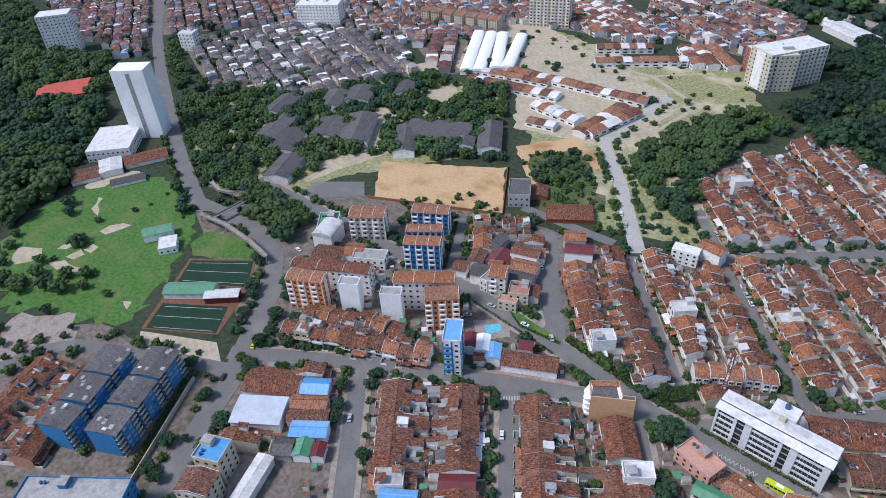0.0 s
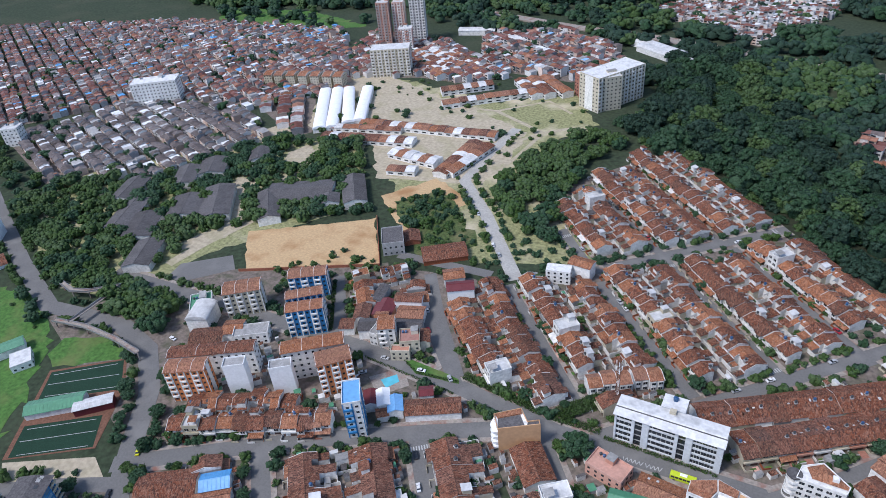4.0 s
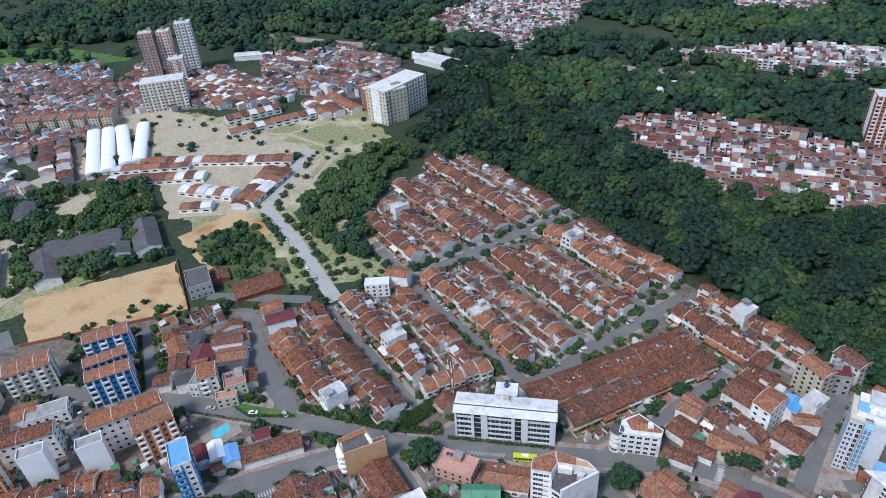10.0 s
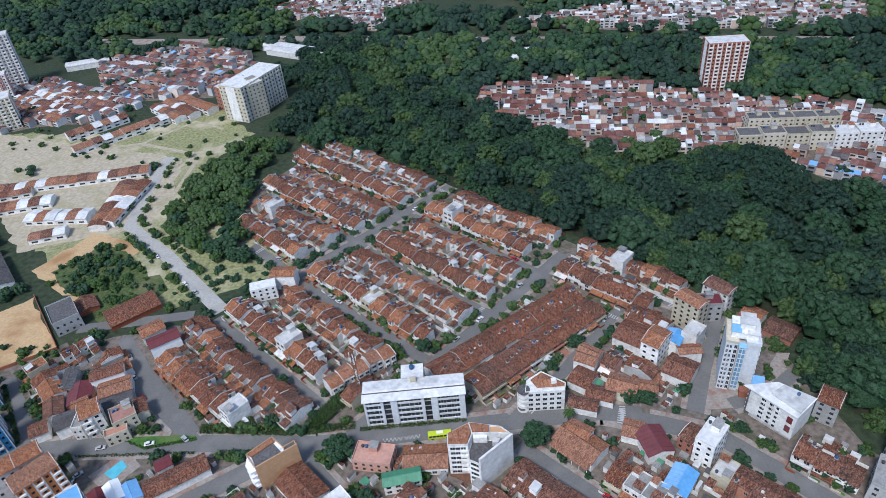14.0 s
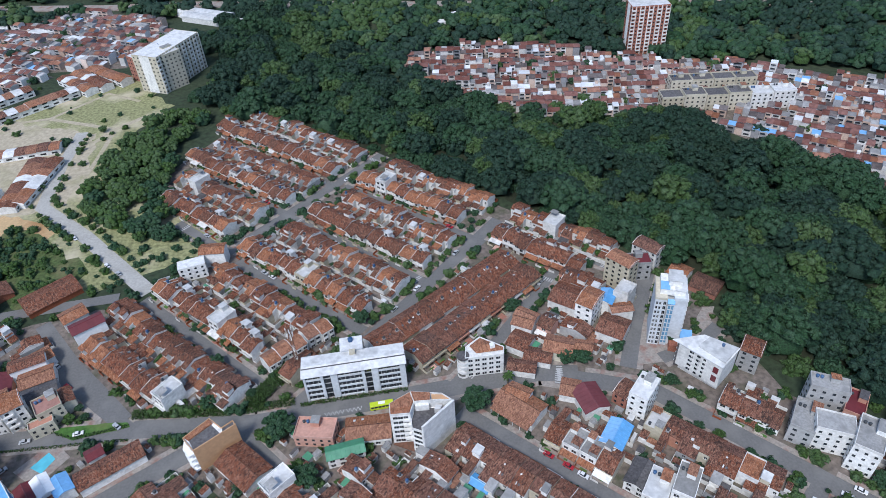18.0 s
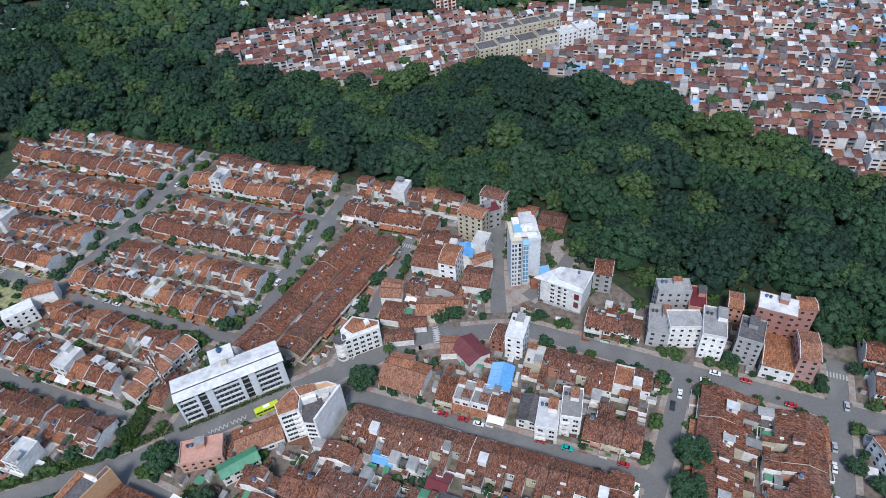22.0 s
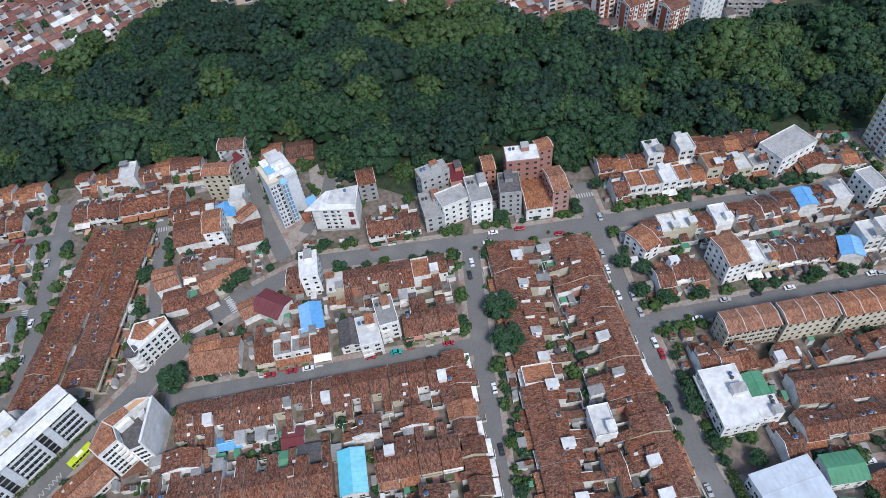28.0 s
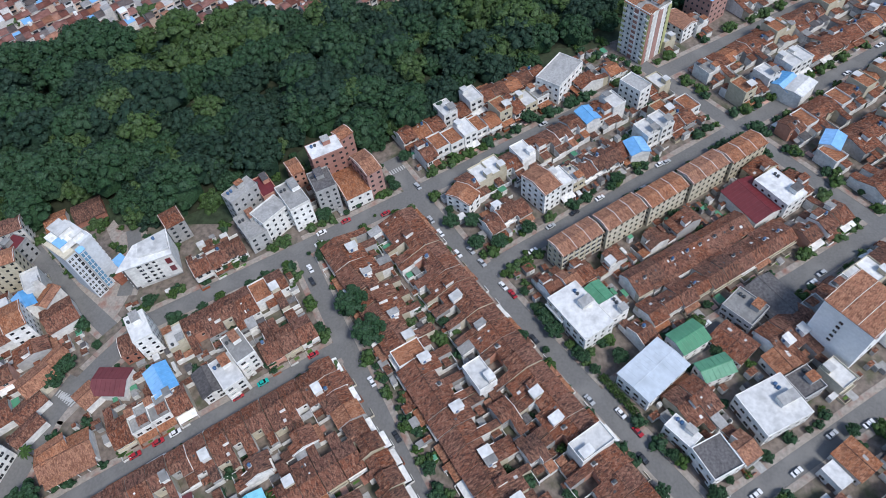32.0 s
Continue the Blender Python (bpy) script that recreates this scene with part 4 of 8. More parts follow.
def garden_house(x, y, ang, w, d, h, seed):
    """White two-storey house: smooth orange roof, framed square bays, walled front garden."""
    r = random.Random(seed)
    e = new("house")
    e.matrix_basis = pose(x, y, 0.02, 0, 0, ang)
    FOOT.append((x, y, radians(ang), w, d + 2))
    bm = bmesh.new()
    profile(bm, [(-d / 2, 0), (d / 2, 0), (d / 2, h - 0.8), (0.6, h + 0.8), (-d / 2, h - 0.4)], -w / 2, w / 2)
    part("wall", bm, WHITE, e)
    for n, q in (("roof_front", [(-d / 2 - 0.35, h - 0.38), (0.6, h + 0.85), (0.6, h + 1.02), (-d / 2 - 0.35, h - 0.21)]), ("roof_back", [(0.6, h + 0.85), (d / 2 + 0.4, h - 0.85), (d / 2 + 0.4, h - 0.7), (0.6, h + 1.02)])):
        bm = bmesh.new()
        profile(bm, q, -w / 2 + 0.1, w / 2 - 0.1)
        part(n, bm, TILE2, e)
    bm = bmesh.new()
    profile(bm, [(-d / 2 - 0.6, h - 0.5), (-d / 2 - 0.6, h), (0.6, h + 1.25), (d / 2, h - 0.4), (d / 2, h - 0.8)], w / 2 - 0.1, w / 2 + 0.08)
    part("fire_wall", bm, WHITE, e)
    for z in (0.5, 3.3):
        for k in (-1, 1):
            bm = bmesh.new()
            a = k * w * 0.24
            box(bm, a - 1.0, a + 1.0, -d / 2 - 0.45, -d / 2 + 0.01, z, z + 1.9)
            bay = part("bay", bm, WHITE, e, "framed square window bay")
            shared("window", WIN, bay, pose(a, -d / 2 - 0.45, z + 0.3))
    bm = bmesh.new()
    box(bm, -w / 2, w / 2, -d / 2 - 4.2, -d / 2 - 4.0, 0, 1.1)
    box(bm, -w / 2, -w / 2 + 0.2, -d / 2 - 4.0, -d / 2, 0, 1.3)
    part("garden_wall", bm, r.choice([CREAM, RUST, BRICK]), e)
    return tagged(e, "white two-storey terraced house with an orange roof and front garden", "house", "terrace by the mast")


for i in range(5):
    k = -13.0 + 6.3 * i + (0.8 if i > 2 else 0)
    garden_house(-33.6 + k * 0.866 - (0.5 if i % 2 else 0), 206.6 + k * 0.5 + (0.9 if i % 2 else 0), 30, 6.2, 8.0, 6.0 + 0.3 * (i % 2), 60 + i)


def bar(bm, a, b, t):
    """A square rod between two points."""
    a, b = Vector(a), Vector(b)
    d = (b - a).normalized()
    u = d.cross(Vector((0.31, 0.2, 0.93))).normalized() * t
    w = d.cross(u)
    v = [bm.verts.new(c + p) for c in (a, b) for p in (u + w, u - w, -u - w, -u + w)]
    for i in range(4):
        bm.faces.new((v[i], v[(i + 1) % 4], v[4 + (i + 1) % 4], v[4 + i]))
    bm.faces.new(v[3::-1])
    bm.faces.new(v[4:])


mast = new("radio_mast")
mast.matrix_basis = pose(-34.0, 196.0, 0.02, 0, 0, 20)
for sx, sy in ((-1, -1), (1, -1), (1, 1), (-1, 1)):
    bm = bmesh.new()
    bar(bm, (sx * 0.75, sy * 0.75, 0), (sx * 0.4, sy * 0.4, 24.5), 0.09)
    part("leg", bm, RUST, mast)
for k in range(14):
    z0, z1 = k * 1.75, (k + 1) * 1.75
    a, b = 0.75 - 0.35 * z0 / 24.5, 0.75 - 0.35 * z1 / 24.5
    bm = bmesh.new()
    for c, d in (((-1, -1), (1, -1)), ((1, -1), (1, 1)), ((1, 1), (-1, 1)), ((-1, 1), (-1, -1))):
        bar(bm, (c[0] * a, c[1] * a, z0), (d[0] * b, d[1] * b, z1), 0.05)
        bar(bm, (c[0] * b, c[1] * b, z1), (d[0] * b, d[1] * b, z1), 0.05)
    part("bracing", bm, RUST if k % 4 < 2 else LITWHITE, mast)
for k, z in enumerate((19.5, 21.5, 23.5)):
    bm = bmesh.new()
    for i in range(8):
        a, b = i * math.pi / 4, (i + 1) * math.pi / 4
        bar(bm, (1.25 * math.cos(a), 1.25 * math.sin(a), z), (1.25 * math.cos(b), 1.25 * math.sin(b), z), 0.05)
        if i % 2:
            bar(bm, (0.4 * math.cos(a), 0.4 * math.sin(a), z), (1.25 * math.cos(a), 1.25 * math.sin(a), z), 0.05)
    part("antenna_ring", bm, RUST, mast)
    for i in range(3):
        a = 0.5 + 2.094 * i + k
        bm = bmesh.new()
        box(bm, 1.3 * math.cos(a) - 0.16, 1.3 * math.cos(a) + 0.16, 1.3 * math.sin(a) - 0.16, 1.3 * math.sin(a) + 0.16, z - 0.9, z + 0.9)
        part("antenna", bm, LITWHITE, mast, "white panel antenna")
tagged(mast, "red and white steel lattice radio mast beside the apartment slab", "mast")

FOOT.append((-131, 172, 0.7, 21, 19))     # the pool and its deck stay clear
# the long five-storey slab
slab = new("apartment_building")
slab.matrix_basis = pose(-10.6, 181.0, 0.02, 0, 0, -2.6)
FOOT.append((-10.6, 183, radians(-2.6), 40, 14))
SW, SD, SH = 40.0, 9.0, 15.0
bm = bmesh.new()
box(bm, -SW / 2, SW / 2, -SD / 2 + 0.7, SD / 2, 0, SH)
part("wall", bm, GREYP, slab)
PANELS = ((-20, -19.2), (-13.4, -12.2), (-9.4, -6.8), (2.8, 4.0), (6.6, 9.2), (17.8, 20))
for a, b in PANELS:
    bm = bmesh.new()
    box(bm, a, b, -SD / 2, -SD / 2 + 0.72, 0, SH)
    part("wall_panel", bm, PALEGREY, slab, "white plastered wall panel")
for k in range(5):
    z = 0.6 + k * 2.9
    for a, b in ((-19.2, -13.4), (-6.8, 2.8), (9.2, 17.8)):
        bm = bmesh.new()
        box(bm, a, b, -SD / 2 + 0.25, -SD / 2 + 0.72, z - 0.5, z + 0.3)
        part("balcony", bm, PALEGREY, slab)
    for x in (-18.2, -16.3, -14.4, -5.6, -3.8, -2.0, -0.2, 1.6, 10.4, 12.5, 14.5, 16.6):
        shared("window", WIN, slab, pose(x, -SD / 2 + 0.69, z + 0.34) @ Matrix.Diagonal((1.15, 1, 1.35, 1)))
    for a, b in ((-12.2, -9.4), (4.0, 6.6)):
        bm = bmesh.new()
        box(bm, a, b, -SD / 2 + 0.6, -SD / 2 + 0.72, z, z + 2.1)
        part("stair_glazing", bm, GLASS, slab, "dark glazed stair slot")
    for y in (-3, 0, 3):
        shared("window", WIN_S, slab, pose(SW / 2, y, z + 0.3, 0, 0, 90))
        shared("window", WIN_S, slab, pose(-SW / 2, y, z + 0.3, 0, 0, -90))
bm = bmesh.new()
profile(bm, [(-SD / 2 - 0.9, SH + 0.1), (-1.0, SH + 0.9), (-1.0, SH + 1.05), (-SD / 2 - 0.9, SH + 0.3)], -SW / 2 - 0.5, SW / 2 + 0.5)
part("roof_front", bm, METAL, slab, "white sheet roof slope")
bm = bmesh.new()
profile(bm, [(-1.3, SH + 0.5), (SD / 2 + 0.6, SH + 0.1), (SD / 2 + 0.6, SH + 1.1), (-0.6, SH + 1.5), (-1.3, SH + 1.2)], -SW / 2 - 0.3, SW / 2 + 0.3)
part("roof_back", bm, METAL, slab, "raised white sheet roof")
bm = bmesh.new()
box(bm, -SW / 2 - 0.4, SW / 2 + 0.4, -1.6, -1.32, SH + 0.7, SH + 1.3)
part("gutter", bm, SLATE, slab, "dark gutter between the roofs")
bm = bmesh.new()
box(bm, -4.5, 4.0, 4.5, 11, 0, 17)
part("stair_tower", bm, PALEGREY, slab)
bm = bmesh.new()
box(bm, -4.8, 4.3, 4.2, 11.3, 17, 17.25)
part("tower_roof", bm, METAL, slab)
shared("water_tank", TANKM, slab, pose(-0.4, 9.0, 17.25) @ Matrix.Diagonal((1.6, 1.6, 1.4, 1)))
bm = bmesh.new()
box(bm, -1.2, 1.2, 2.4, 4.3, SH + 1.0, SH + 2.6)
part("vent_hut", bm, CREAM, slab)
for k in range(2):
    shared("window", WIN_S, slab, pose(4.0, 7 + k * 2, 15, 0, 0, 90))
tagged(slab, "long white five-storey apartment slab with a white sheet roof", "building")

# the white tower
wt = new("apartment_building")
wt.matrix_basis = pose(119.5, 178.0, 0.02, 0, 0, -25)
FOOT.append((119.5, 178, radians(-25), 16, 16))
bm = bmesh.new()
box(bm, -6.0, -1.6, -6.6, 6.5, 0, 26)
box(bm, 1.2, 6.4, -5.4, 7.5, 0, 26.5)
part("wall", bm, PALEGREY, wt)
bm = bmesh.new()
box(bm, -1.62, 1.22, -5.2, 7, 0, 24.5)
part("recess_wall", bm, GREYP, wt)
bm = bmesh.new()
box(bm, -1.0, 1.6, -6.2, -5.1, 0, 24.0)
part("bay", bm, PALEGREY, wt)
bm = bmesh.new()
profile(bm, [(-6.6, 23.9), (-5.0, 25.2), (-5.0, 25.35), (-6.6, 24.05)], -1.2, 1.7)
part("bay_roof", bm, BLUESHEET, wt, "sloping pale blue glass roof")
bm = bmesh.new()
box(bm, -4.4, 5.2, -3.6, 6.0, 26, 29)
part("penthouse", bm, WHITE, wt)
bm = bmesh.new()
box(bm, -1.5, 3.6, -1.5, 5.0, 29, 32)
part("lift_house", bm, WHITE, wt)
bm = bmesh.new()
box(bm, -6.2, -1.4, -6.8, 6.7, 26, 26.25)
box(bm, -6.2, -6.0, -6.8, 6.7, 26.25, 27.0)
box(bm, -6.0, -1.4, -6.8, -6.6, 26.25, 27.0)
part("terrace", bm, CREAM, wt)
bm = bmesh.new()
profile(bm, [(-4.0, 29.0), (6.2, 29.0), (6.2, 29.2), (-4.0, 29.2)], 1.0, 5.4)
part("penthouse_roof", bm, METAL, wt)
bm = bmesh.new()
profile(bm, [(-1.8, 32.0), (5.3, 32.0), (5.3, 32.25), (-1.8, 32.25)], -1.8, 3.8)
part("lift_roof", bm, METAL, wt)
bm = bmesh.new()
profile(bm, [(-3.8, 29.02), (0.5, 29.6), (0.5, 29.75), (-3.8, 29.17)], -4.5, -0.9)
part("skylight", bm, BLUESHEET, wt, "sloping pale blue glass roof")
for k in range(10):
    z = 0.8 + k * 2.5
    shared("window", WIN, wt, pose(-2.3, -6.6, z) @ Matrix.Diagonal((0.6, 1, 1.4, 1)))
    for x in (-5.2, -4.0):
        shared("window", WIN_S, wt, pose(x, -6.6, z) @ Matrix.Diagonal((0.7, 1, 1.3, 1)))
    for y in (-3.6, 0.2, 4.4):
        shared("window", WIN, wt, pose(6.4, y, z, 0, 0, 90))
    bm = bmesh.new()
    box(bm, 6.38, 7.3, -2.6, 1.4, z - 0.75, z + 0.25)
    part("balcony", bm, WHITE, wt)
for x0 in (-0.75, 0.45):
    bm = bmesh.new()
    box(bm, x0, x0 + 0.9, -6.28, -6.18, 1.5, 23.5)
    part("glazing", bm, PALEGLASS, wt, "tall strip of bluish glazing")
for k in range(9):
    bm = bmesh.new()
    box(bm, -0.95, 1.55, -6.36, -6.19, 2.9 + 2.5 * k, 3.3 + 2.5 * k)
    part("floor_band", bm, PALEGREY, wt)
bm = bmesh.new()
box(bm, 2.5, 13.5, -9.5, -2.0, 0, 3.4)
part("podium", bm, BRICK, wt, "dark brick podium")
bm = bmesh.new()
box(bm, 5.5, 13.2, -6.8, -2.2, 3.4, 3.55)
part("podium_roof", bm, TAN, wt)
bm = bmesh.new()
profile(bm, [(-5.6, 4.8), (-1.6, 6.0), (-1.6, 6.15), (-5.6, 4.95)], 6.6, 11.5)
part("canopy", bm, BLUESHEET, wt, "pale blue glass canopy")
tagged(wt, "slender white apartment tower with stepped penthouse", "building")

# the wedge-shaped block at the street fork
wg = new("apartment_building")
wg.matrix_basis = pose(120.0, 152.0, 0.02, 0, 0, -57)
FOOT.append((124, 155, radians(-57), 22, 16))
bm = bmesh.new()
prism(bm, [(-8.5, 0.6), (9.8, 0), (9.8, 12.5), (-3.0, 9.5)], 3.2, 15.5)
prism(bm, [(-7.5, 2.2), (9.0, 2.2), (9.0, 12.0), (-3.0, 9.0)], 0, 3.25)
part("wall", bm, WHITE, wg)
bm = bmesh.new()
pts = [(-11.2, -0.2), (10.1, -0.5), (10.1, 13.0), (-3.4, 10.4)]
prism(bm, pts, 15.5, 15.8)
part("roof", bm, METAL, wg, "white pointed sheet roof")
bm = bmesh.new()
prism(bm, [(-2.0, 3.0), (9.6, 2.0), (9.6, 12.2), (-1.0, 10.0)], 15.8, 16.6)
part("roof_upper", bm, METAL, wg, "raised white roof")
bm = bmesh.new()
prism(bm, [(-8.9, 0.5), (-8.45, 0.4), (-4.8, 6.2), (-5.2, 6.4)], 2.0, 15.4)
part("dark_panel", bm, SLATE, wg, "dark corner cladding")
for k in range(5):
    z = 3.9 + k * 2.35
    for x in (-2.6, 0.6, 3.2):
        shared("window", WIN, wg, pose(x, 0.38 - 0.03 * x, z) @ Matrix.Diagonal((1.3, 1, 0.9, 1)))
    if k in (1, 3):
        bm = bmesh.new()
        box(bm, 6.6, 8.6, -0.12, 0.1, z - 0.4, z + 2.6)
        part("sign_window", bm, REDSHEET, wg, "dark red framed window")
    bm = bmesh.new()
    prism(bm, [(-9.6, 1.6), (-8.6, 1.0), (-5.2, 6.8), (-6.2, 7.2)], z - 0.6, z + 0.2)
    part("balcony", bm, WHITE, wg)
shared("water_tank", TANKM, wg, pose(5, 9, 16.6))
tagged(wg, "white wedge-shaped block with a pointed white roof", "building")

# the courtyard block with a tall blank wall
def edge_windows(e, p, q, n, heights, me, margin=0.8):
    """Evenly spaced windows on the wall from p to q, which faces to the right of that line."""
    p, q = Vector(p), Vector(q)
    d = q - p
    a = math.degrees(math.atan2(d.y, d.x))
    u = d.normalized()
    for i in range(n):
        c = p + u * (margin + (d.length - 2 * margin) * (i + 0.5) / n)
        for z in heights:
            shared("window", me, e, pose(c.x, c.y, z, 0, 0, a))


def rim(bm, pts, z0, z1, t=0.22, closed=True):
    """A thin upstand along the edges of a plan outline."""
    for a, b in zip(pts, pts[1:] + (pts[:1] if closed else [])):
        a, b = Vector(a), Vector(b)
        n = Vector((b.y - a.y, a.x - b.x)).normalized()
        prism(bm, [tuple(a - n * t), tuple(a + n * 0.03), tuple(b + n * 0.03), tuple(b - n * t)][::-1], z0, z1)


cb = new("apartment_building")
cb.matrix_basis = pose(0, 0, 0.02)
FOOT.append((11.5, 151, radians(-30), 20, 15))
FOOT.append((-2.4, 165.5, 0, 13, 6))     # the stop stays clear of trees
CB_L = [(0.0, 150.6), (7.3, 149.7), (9.4, 154.2), (8.7, 159.2), (0.4, 155.6)]
CB_B = [(9.4, 154.2), (18.3, 153.0), (23.4, 151.7), (20.1, 155.6), (8.7, 159.2)]
CB_T = [(7.3, 149.7), (7.0, 145.6), (10.6, 143.2), (22.6, 151.3), (18.3, 153.0), (9.4, 154.2)]
for pts, h in ((CB_L, 16.6), (CB_B, 16.9), (CB_T, 13.2)):
    bm = bmesh.new()
    prism(bm, pts, 0, h)
    part("wall", bm, WHITE, cb)
bm = bmesh.new()
for pts, h in ((CB_L, 16.6), (CB_B, 16.9)):
    rim(bm, pts, h - 0.1, h + 0.7)
rim(bm, CB_T[:3], 13.1, 14.1, closed=False)
part("parapet", bm, WHITE, cb)
bm = bmesh.new()
prism(bm, [(10.2, 142.9), (10.7, 142.3), (23.9, 151.3), (23.4, 152.0)], 0, 17.6)
part("blank_wall", bm, METAL, cb, "tall blank white end wall")
bm = bmesh.new()
prism(bm, [(0.3, 150.9), (7.0, 150.0), (7.9, 152.2), (0.5, 153.2)], 16.9, 17.25)
part("roof", bm, TILE2, cb)
bm = bmesh.new()
prism(bm, [(0.5, 153.2), (7.9, 152.2), (9.1, 154.6), (8.5, 158.8), (0.6, 155.4)], 16.85, 17.6)
part("roof", bm, TILE2, cb)
bm = bmesh.new()
prism(bm, [(9.5, 154.6), (15.4, 153.7), (15.8, 156.6), (9.0, 158.7)], 17.0, 18.0)
part("roof", bm, TILE2, cb)
bm = bmesh.new()
prism(bm, [(15.9, 153.6), (18.3, 153.3), (22.9, 152.1), (20.0, 155.3), (16.2, 156.4)], 16.9, 17.02)
part("roof_terrace", bm, TAN, cb, "tan tiled roof terrace")
bm = bmesh.new()
prism(bm, [(7.6, 149.6), (7.3, 145.9), (10.6, 143.7), (22.0, 151.2), (18.2, 152.7), (9.5, 153.9)], 13.2, 13.3)
part("terrace", bm, SLATE, cb)
bm = bmesh.new()
prism(bm, [(9.6, 153.1), (14.6, 152.3), (14.8, 153.7), (9.6, 154.3)], 13.3, 16.2)
part("terrace_room", bm, WHITE, cb)
bm = bmesh.new()
prism(bm, [(16.2, 150.6), (18.4, 150.2), (19.4, 151.9), (17.0, 152.6)], 13.3, 15.6)
part("stair_hut", bm, METAL, cb)
FLOORS = [0.9 + k * 2.7 for k in range(6)]
edge_windows(cb, CB_L[0], CB_L[1], 3, FLOORS, WIN)
edge_windows(cb, CB_L[4], CB_L[0], 2, FLOORS, WIN_S)
edge_windows(cb, CB_L[3], CB_L[4], 4, FLOORS, WIN_S)
edge_windows(cb, CB_B[3], CB_B[4], 5, FLOORS, WIN_S)
edge_windows(cb, CB_T[1], CB_T[2], 2, FLOORS[:5], WIN)
edge_windows(cb, CB_T[0], CB_T[1], 2, FLOORS[:5], WIN_S, 0.4)
for k in range(1, 6):
    bm = bmesh.new()
    prism(bm, [(4.3, 149.1), (7.2, 148.7), (7.3, 149.75), (4.4, 150.1)], k * 2.7 - 0.15, k * 2.7 + 0.75)
    part("balcony", bm, WHITE, cb)
bm = bmesh.new()
prism(bm, [(-0.3, 149.9), (7.0, 145.0), (7.2, 149.4), (0.1, 150.3)], 0, 0.5)
part("garden_deck", bm, RUST, cb, "dark red paved garden deck")
tagged(cb, "white six-storey courtyard block with orange roofs and a roof terrace", "building")

# beige apartment rows with tiled roofs
for i in range(5):
    x, y = G(107 + i * 20.5, 109.5 - i * 0.8)
    flats(x, y, -48, 19.0, 8.6, 11.6 + (i % 2) * 0.6, 4, CREAM, TILE2, "beige four-storey apartment block with tiled roofs", bays=7)
for i in range(6):
    x, y = 211.5 + i * 13.95, 360.3 + i * -2.60
    flats(x, y, -10.6, 13.8, 11, 11 + (i % 2), 4, CREAM if i < 4 else WHITE, SLATE if i < 4 else METAL, "long pale four-storey apartment block beyond the ravine")
    if i < 4:
        flats(x + 15.8, y + 19.4, -10.6, 13.8, 10, 11, 4, CREAM, SLATE, "long pale four-storey apartment block beyond the ravine")
flats(-674, 228, 53, 28, 18, 36, 12, WHITE, METAL, "white apartment tower among trees")
flats(-520, 412, 32, 42, 18, 21, 7, WHITE, METAL, "white apartment block in the distant town")
flats(-575, 300, 30, 14, 12, 16, 5, WHITE, METAL, "white apartment house beside the avenue")
hall(-146.4, 221.2, 16.0, 14.0, 6.4, 8.4, LITWHITE, TILE, "house with a tall white wall and brown tile roof")
hall(-141.4, 213.7, 16.5, 13.4, 8.9, 6.5, WHITE, TILE2, "house with an orange clay tile roof")
hall(-138.1, 204.8, 16.5, 13.4, 8.8, 6, GREYP, SLATE, "house with a dark grey sheet roof")
hall(-156.5, 212.6, 10.6, 9.8, 12.6, 6, PINK, REDSHEET, "pink house with a faded red roof")
hall(-164.2, 221.8, 6.5, 5.3, 13.3, 6, GREYP, SLATE, "house with a grey slab roof")
flats(-149.7, 195.9, 1.3, 4.3, 11.3, 7, 2, WHITE, CONC, "white house with a flat slab roof")
flats(357.1, 56.6, -65.4, 19.5, 16, 14, 5, GREYP, METAL, "long grey car park block with a white roof", bands=GREYP)
flats(319.2, 120.9, -30, 13, 10, 14, 5, BRICK, TILE, "brick-red and white five-storey block at the wood edge", bands=WHITE)
flats(317.9, 104.0, -30, 13, 10, 14, 5, WHITE, TILE, "brick-red and white five-storey block at the wood edge", bands=BRICK)
flats(332.7, 98.4, -30, 13, 10, 14, 5, BRICK, TILE, "brick-red and white five-storey block at the wood edge", bands=WHITE)
flats(323.8, 83.9, -30, 13, 10, 14, 5, WHITE, TILE, "brick-red and white five-storey block at the wood edge", bands=BRICK)
hall(40.7, 83.0, -48.0, 8.2, 14.4, 6, WHITE, CYANSHEET, "house roofed in pale cyan sheets")
hall(27.2, 125.6, -47.6, 7.7, 3.9, 3.2, WHITE, BLUESHEET, "back yard cover of bright blue sheets")
hall(32.6, 104.9, -48.5, 8.1, 5.9, 4, WHITE, GREENSHEET, "back yard room with green roof")
hall(38.2, 99.4, -49.7, 7.0, 6.6, 4, GREYP, SLATE, "back yard room with grey slab roof")
hall(39.6, 108.0, -52.0, 7.0, 7.8, 3.5, WHITE, REDSHEET, "back yard with a red tiled floor cover")
hall(42.1, 93.8, -49.7, 7.0, 4.9, 3.5, GREYP, CONC, "back yard room with a grey flat roof")
flats(-191.5, 8.0, 37.0, 39.4, 10.3, 12, 4, BLUEP, CONC, "blue apartment block with a grey concrete roof")
flats(-166.4, 49.1, 114.5, 10.1, 11, 13, 4, CREAM, BLUESHEET, "cream apartment house with a blue sheet roof")
flats(-159.9, 37.9, 118.6, 10.2, 12, 12, 4, CREAM, TILE, "cream four-storey house with a tile roof")
hall(-151.0, 53.4, 112.0, 19.5, 6, 5, WHITE, METAL, "narrow shed with a grey sheet roof")
hall(-182.5, 87.8, 30.5, 23.7, 13.0, 6, WHITE, TILE, "wide house with a weathered tile roof")
hall(-173.7, 74.0, 34.3, 20.2, 13.3, 6, WHITE, GREYSHEET, "workshop with a grey patched sheet roof")
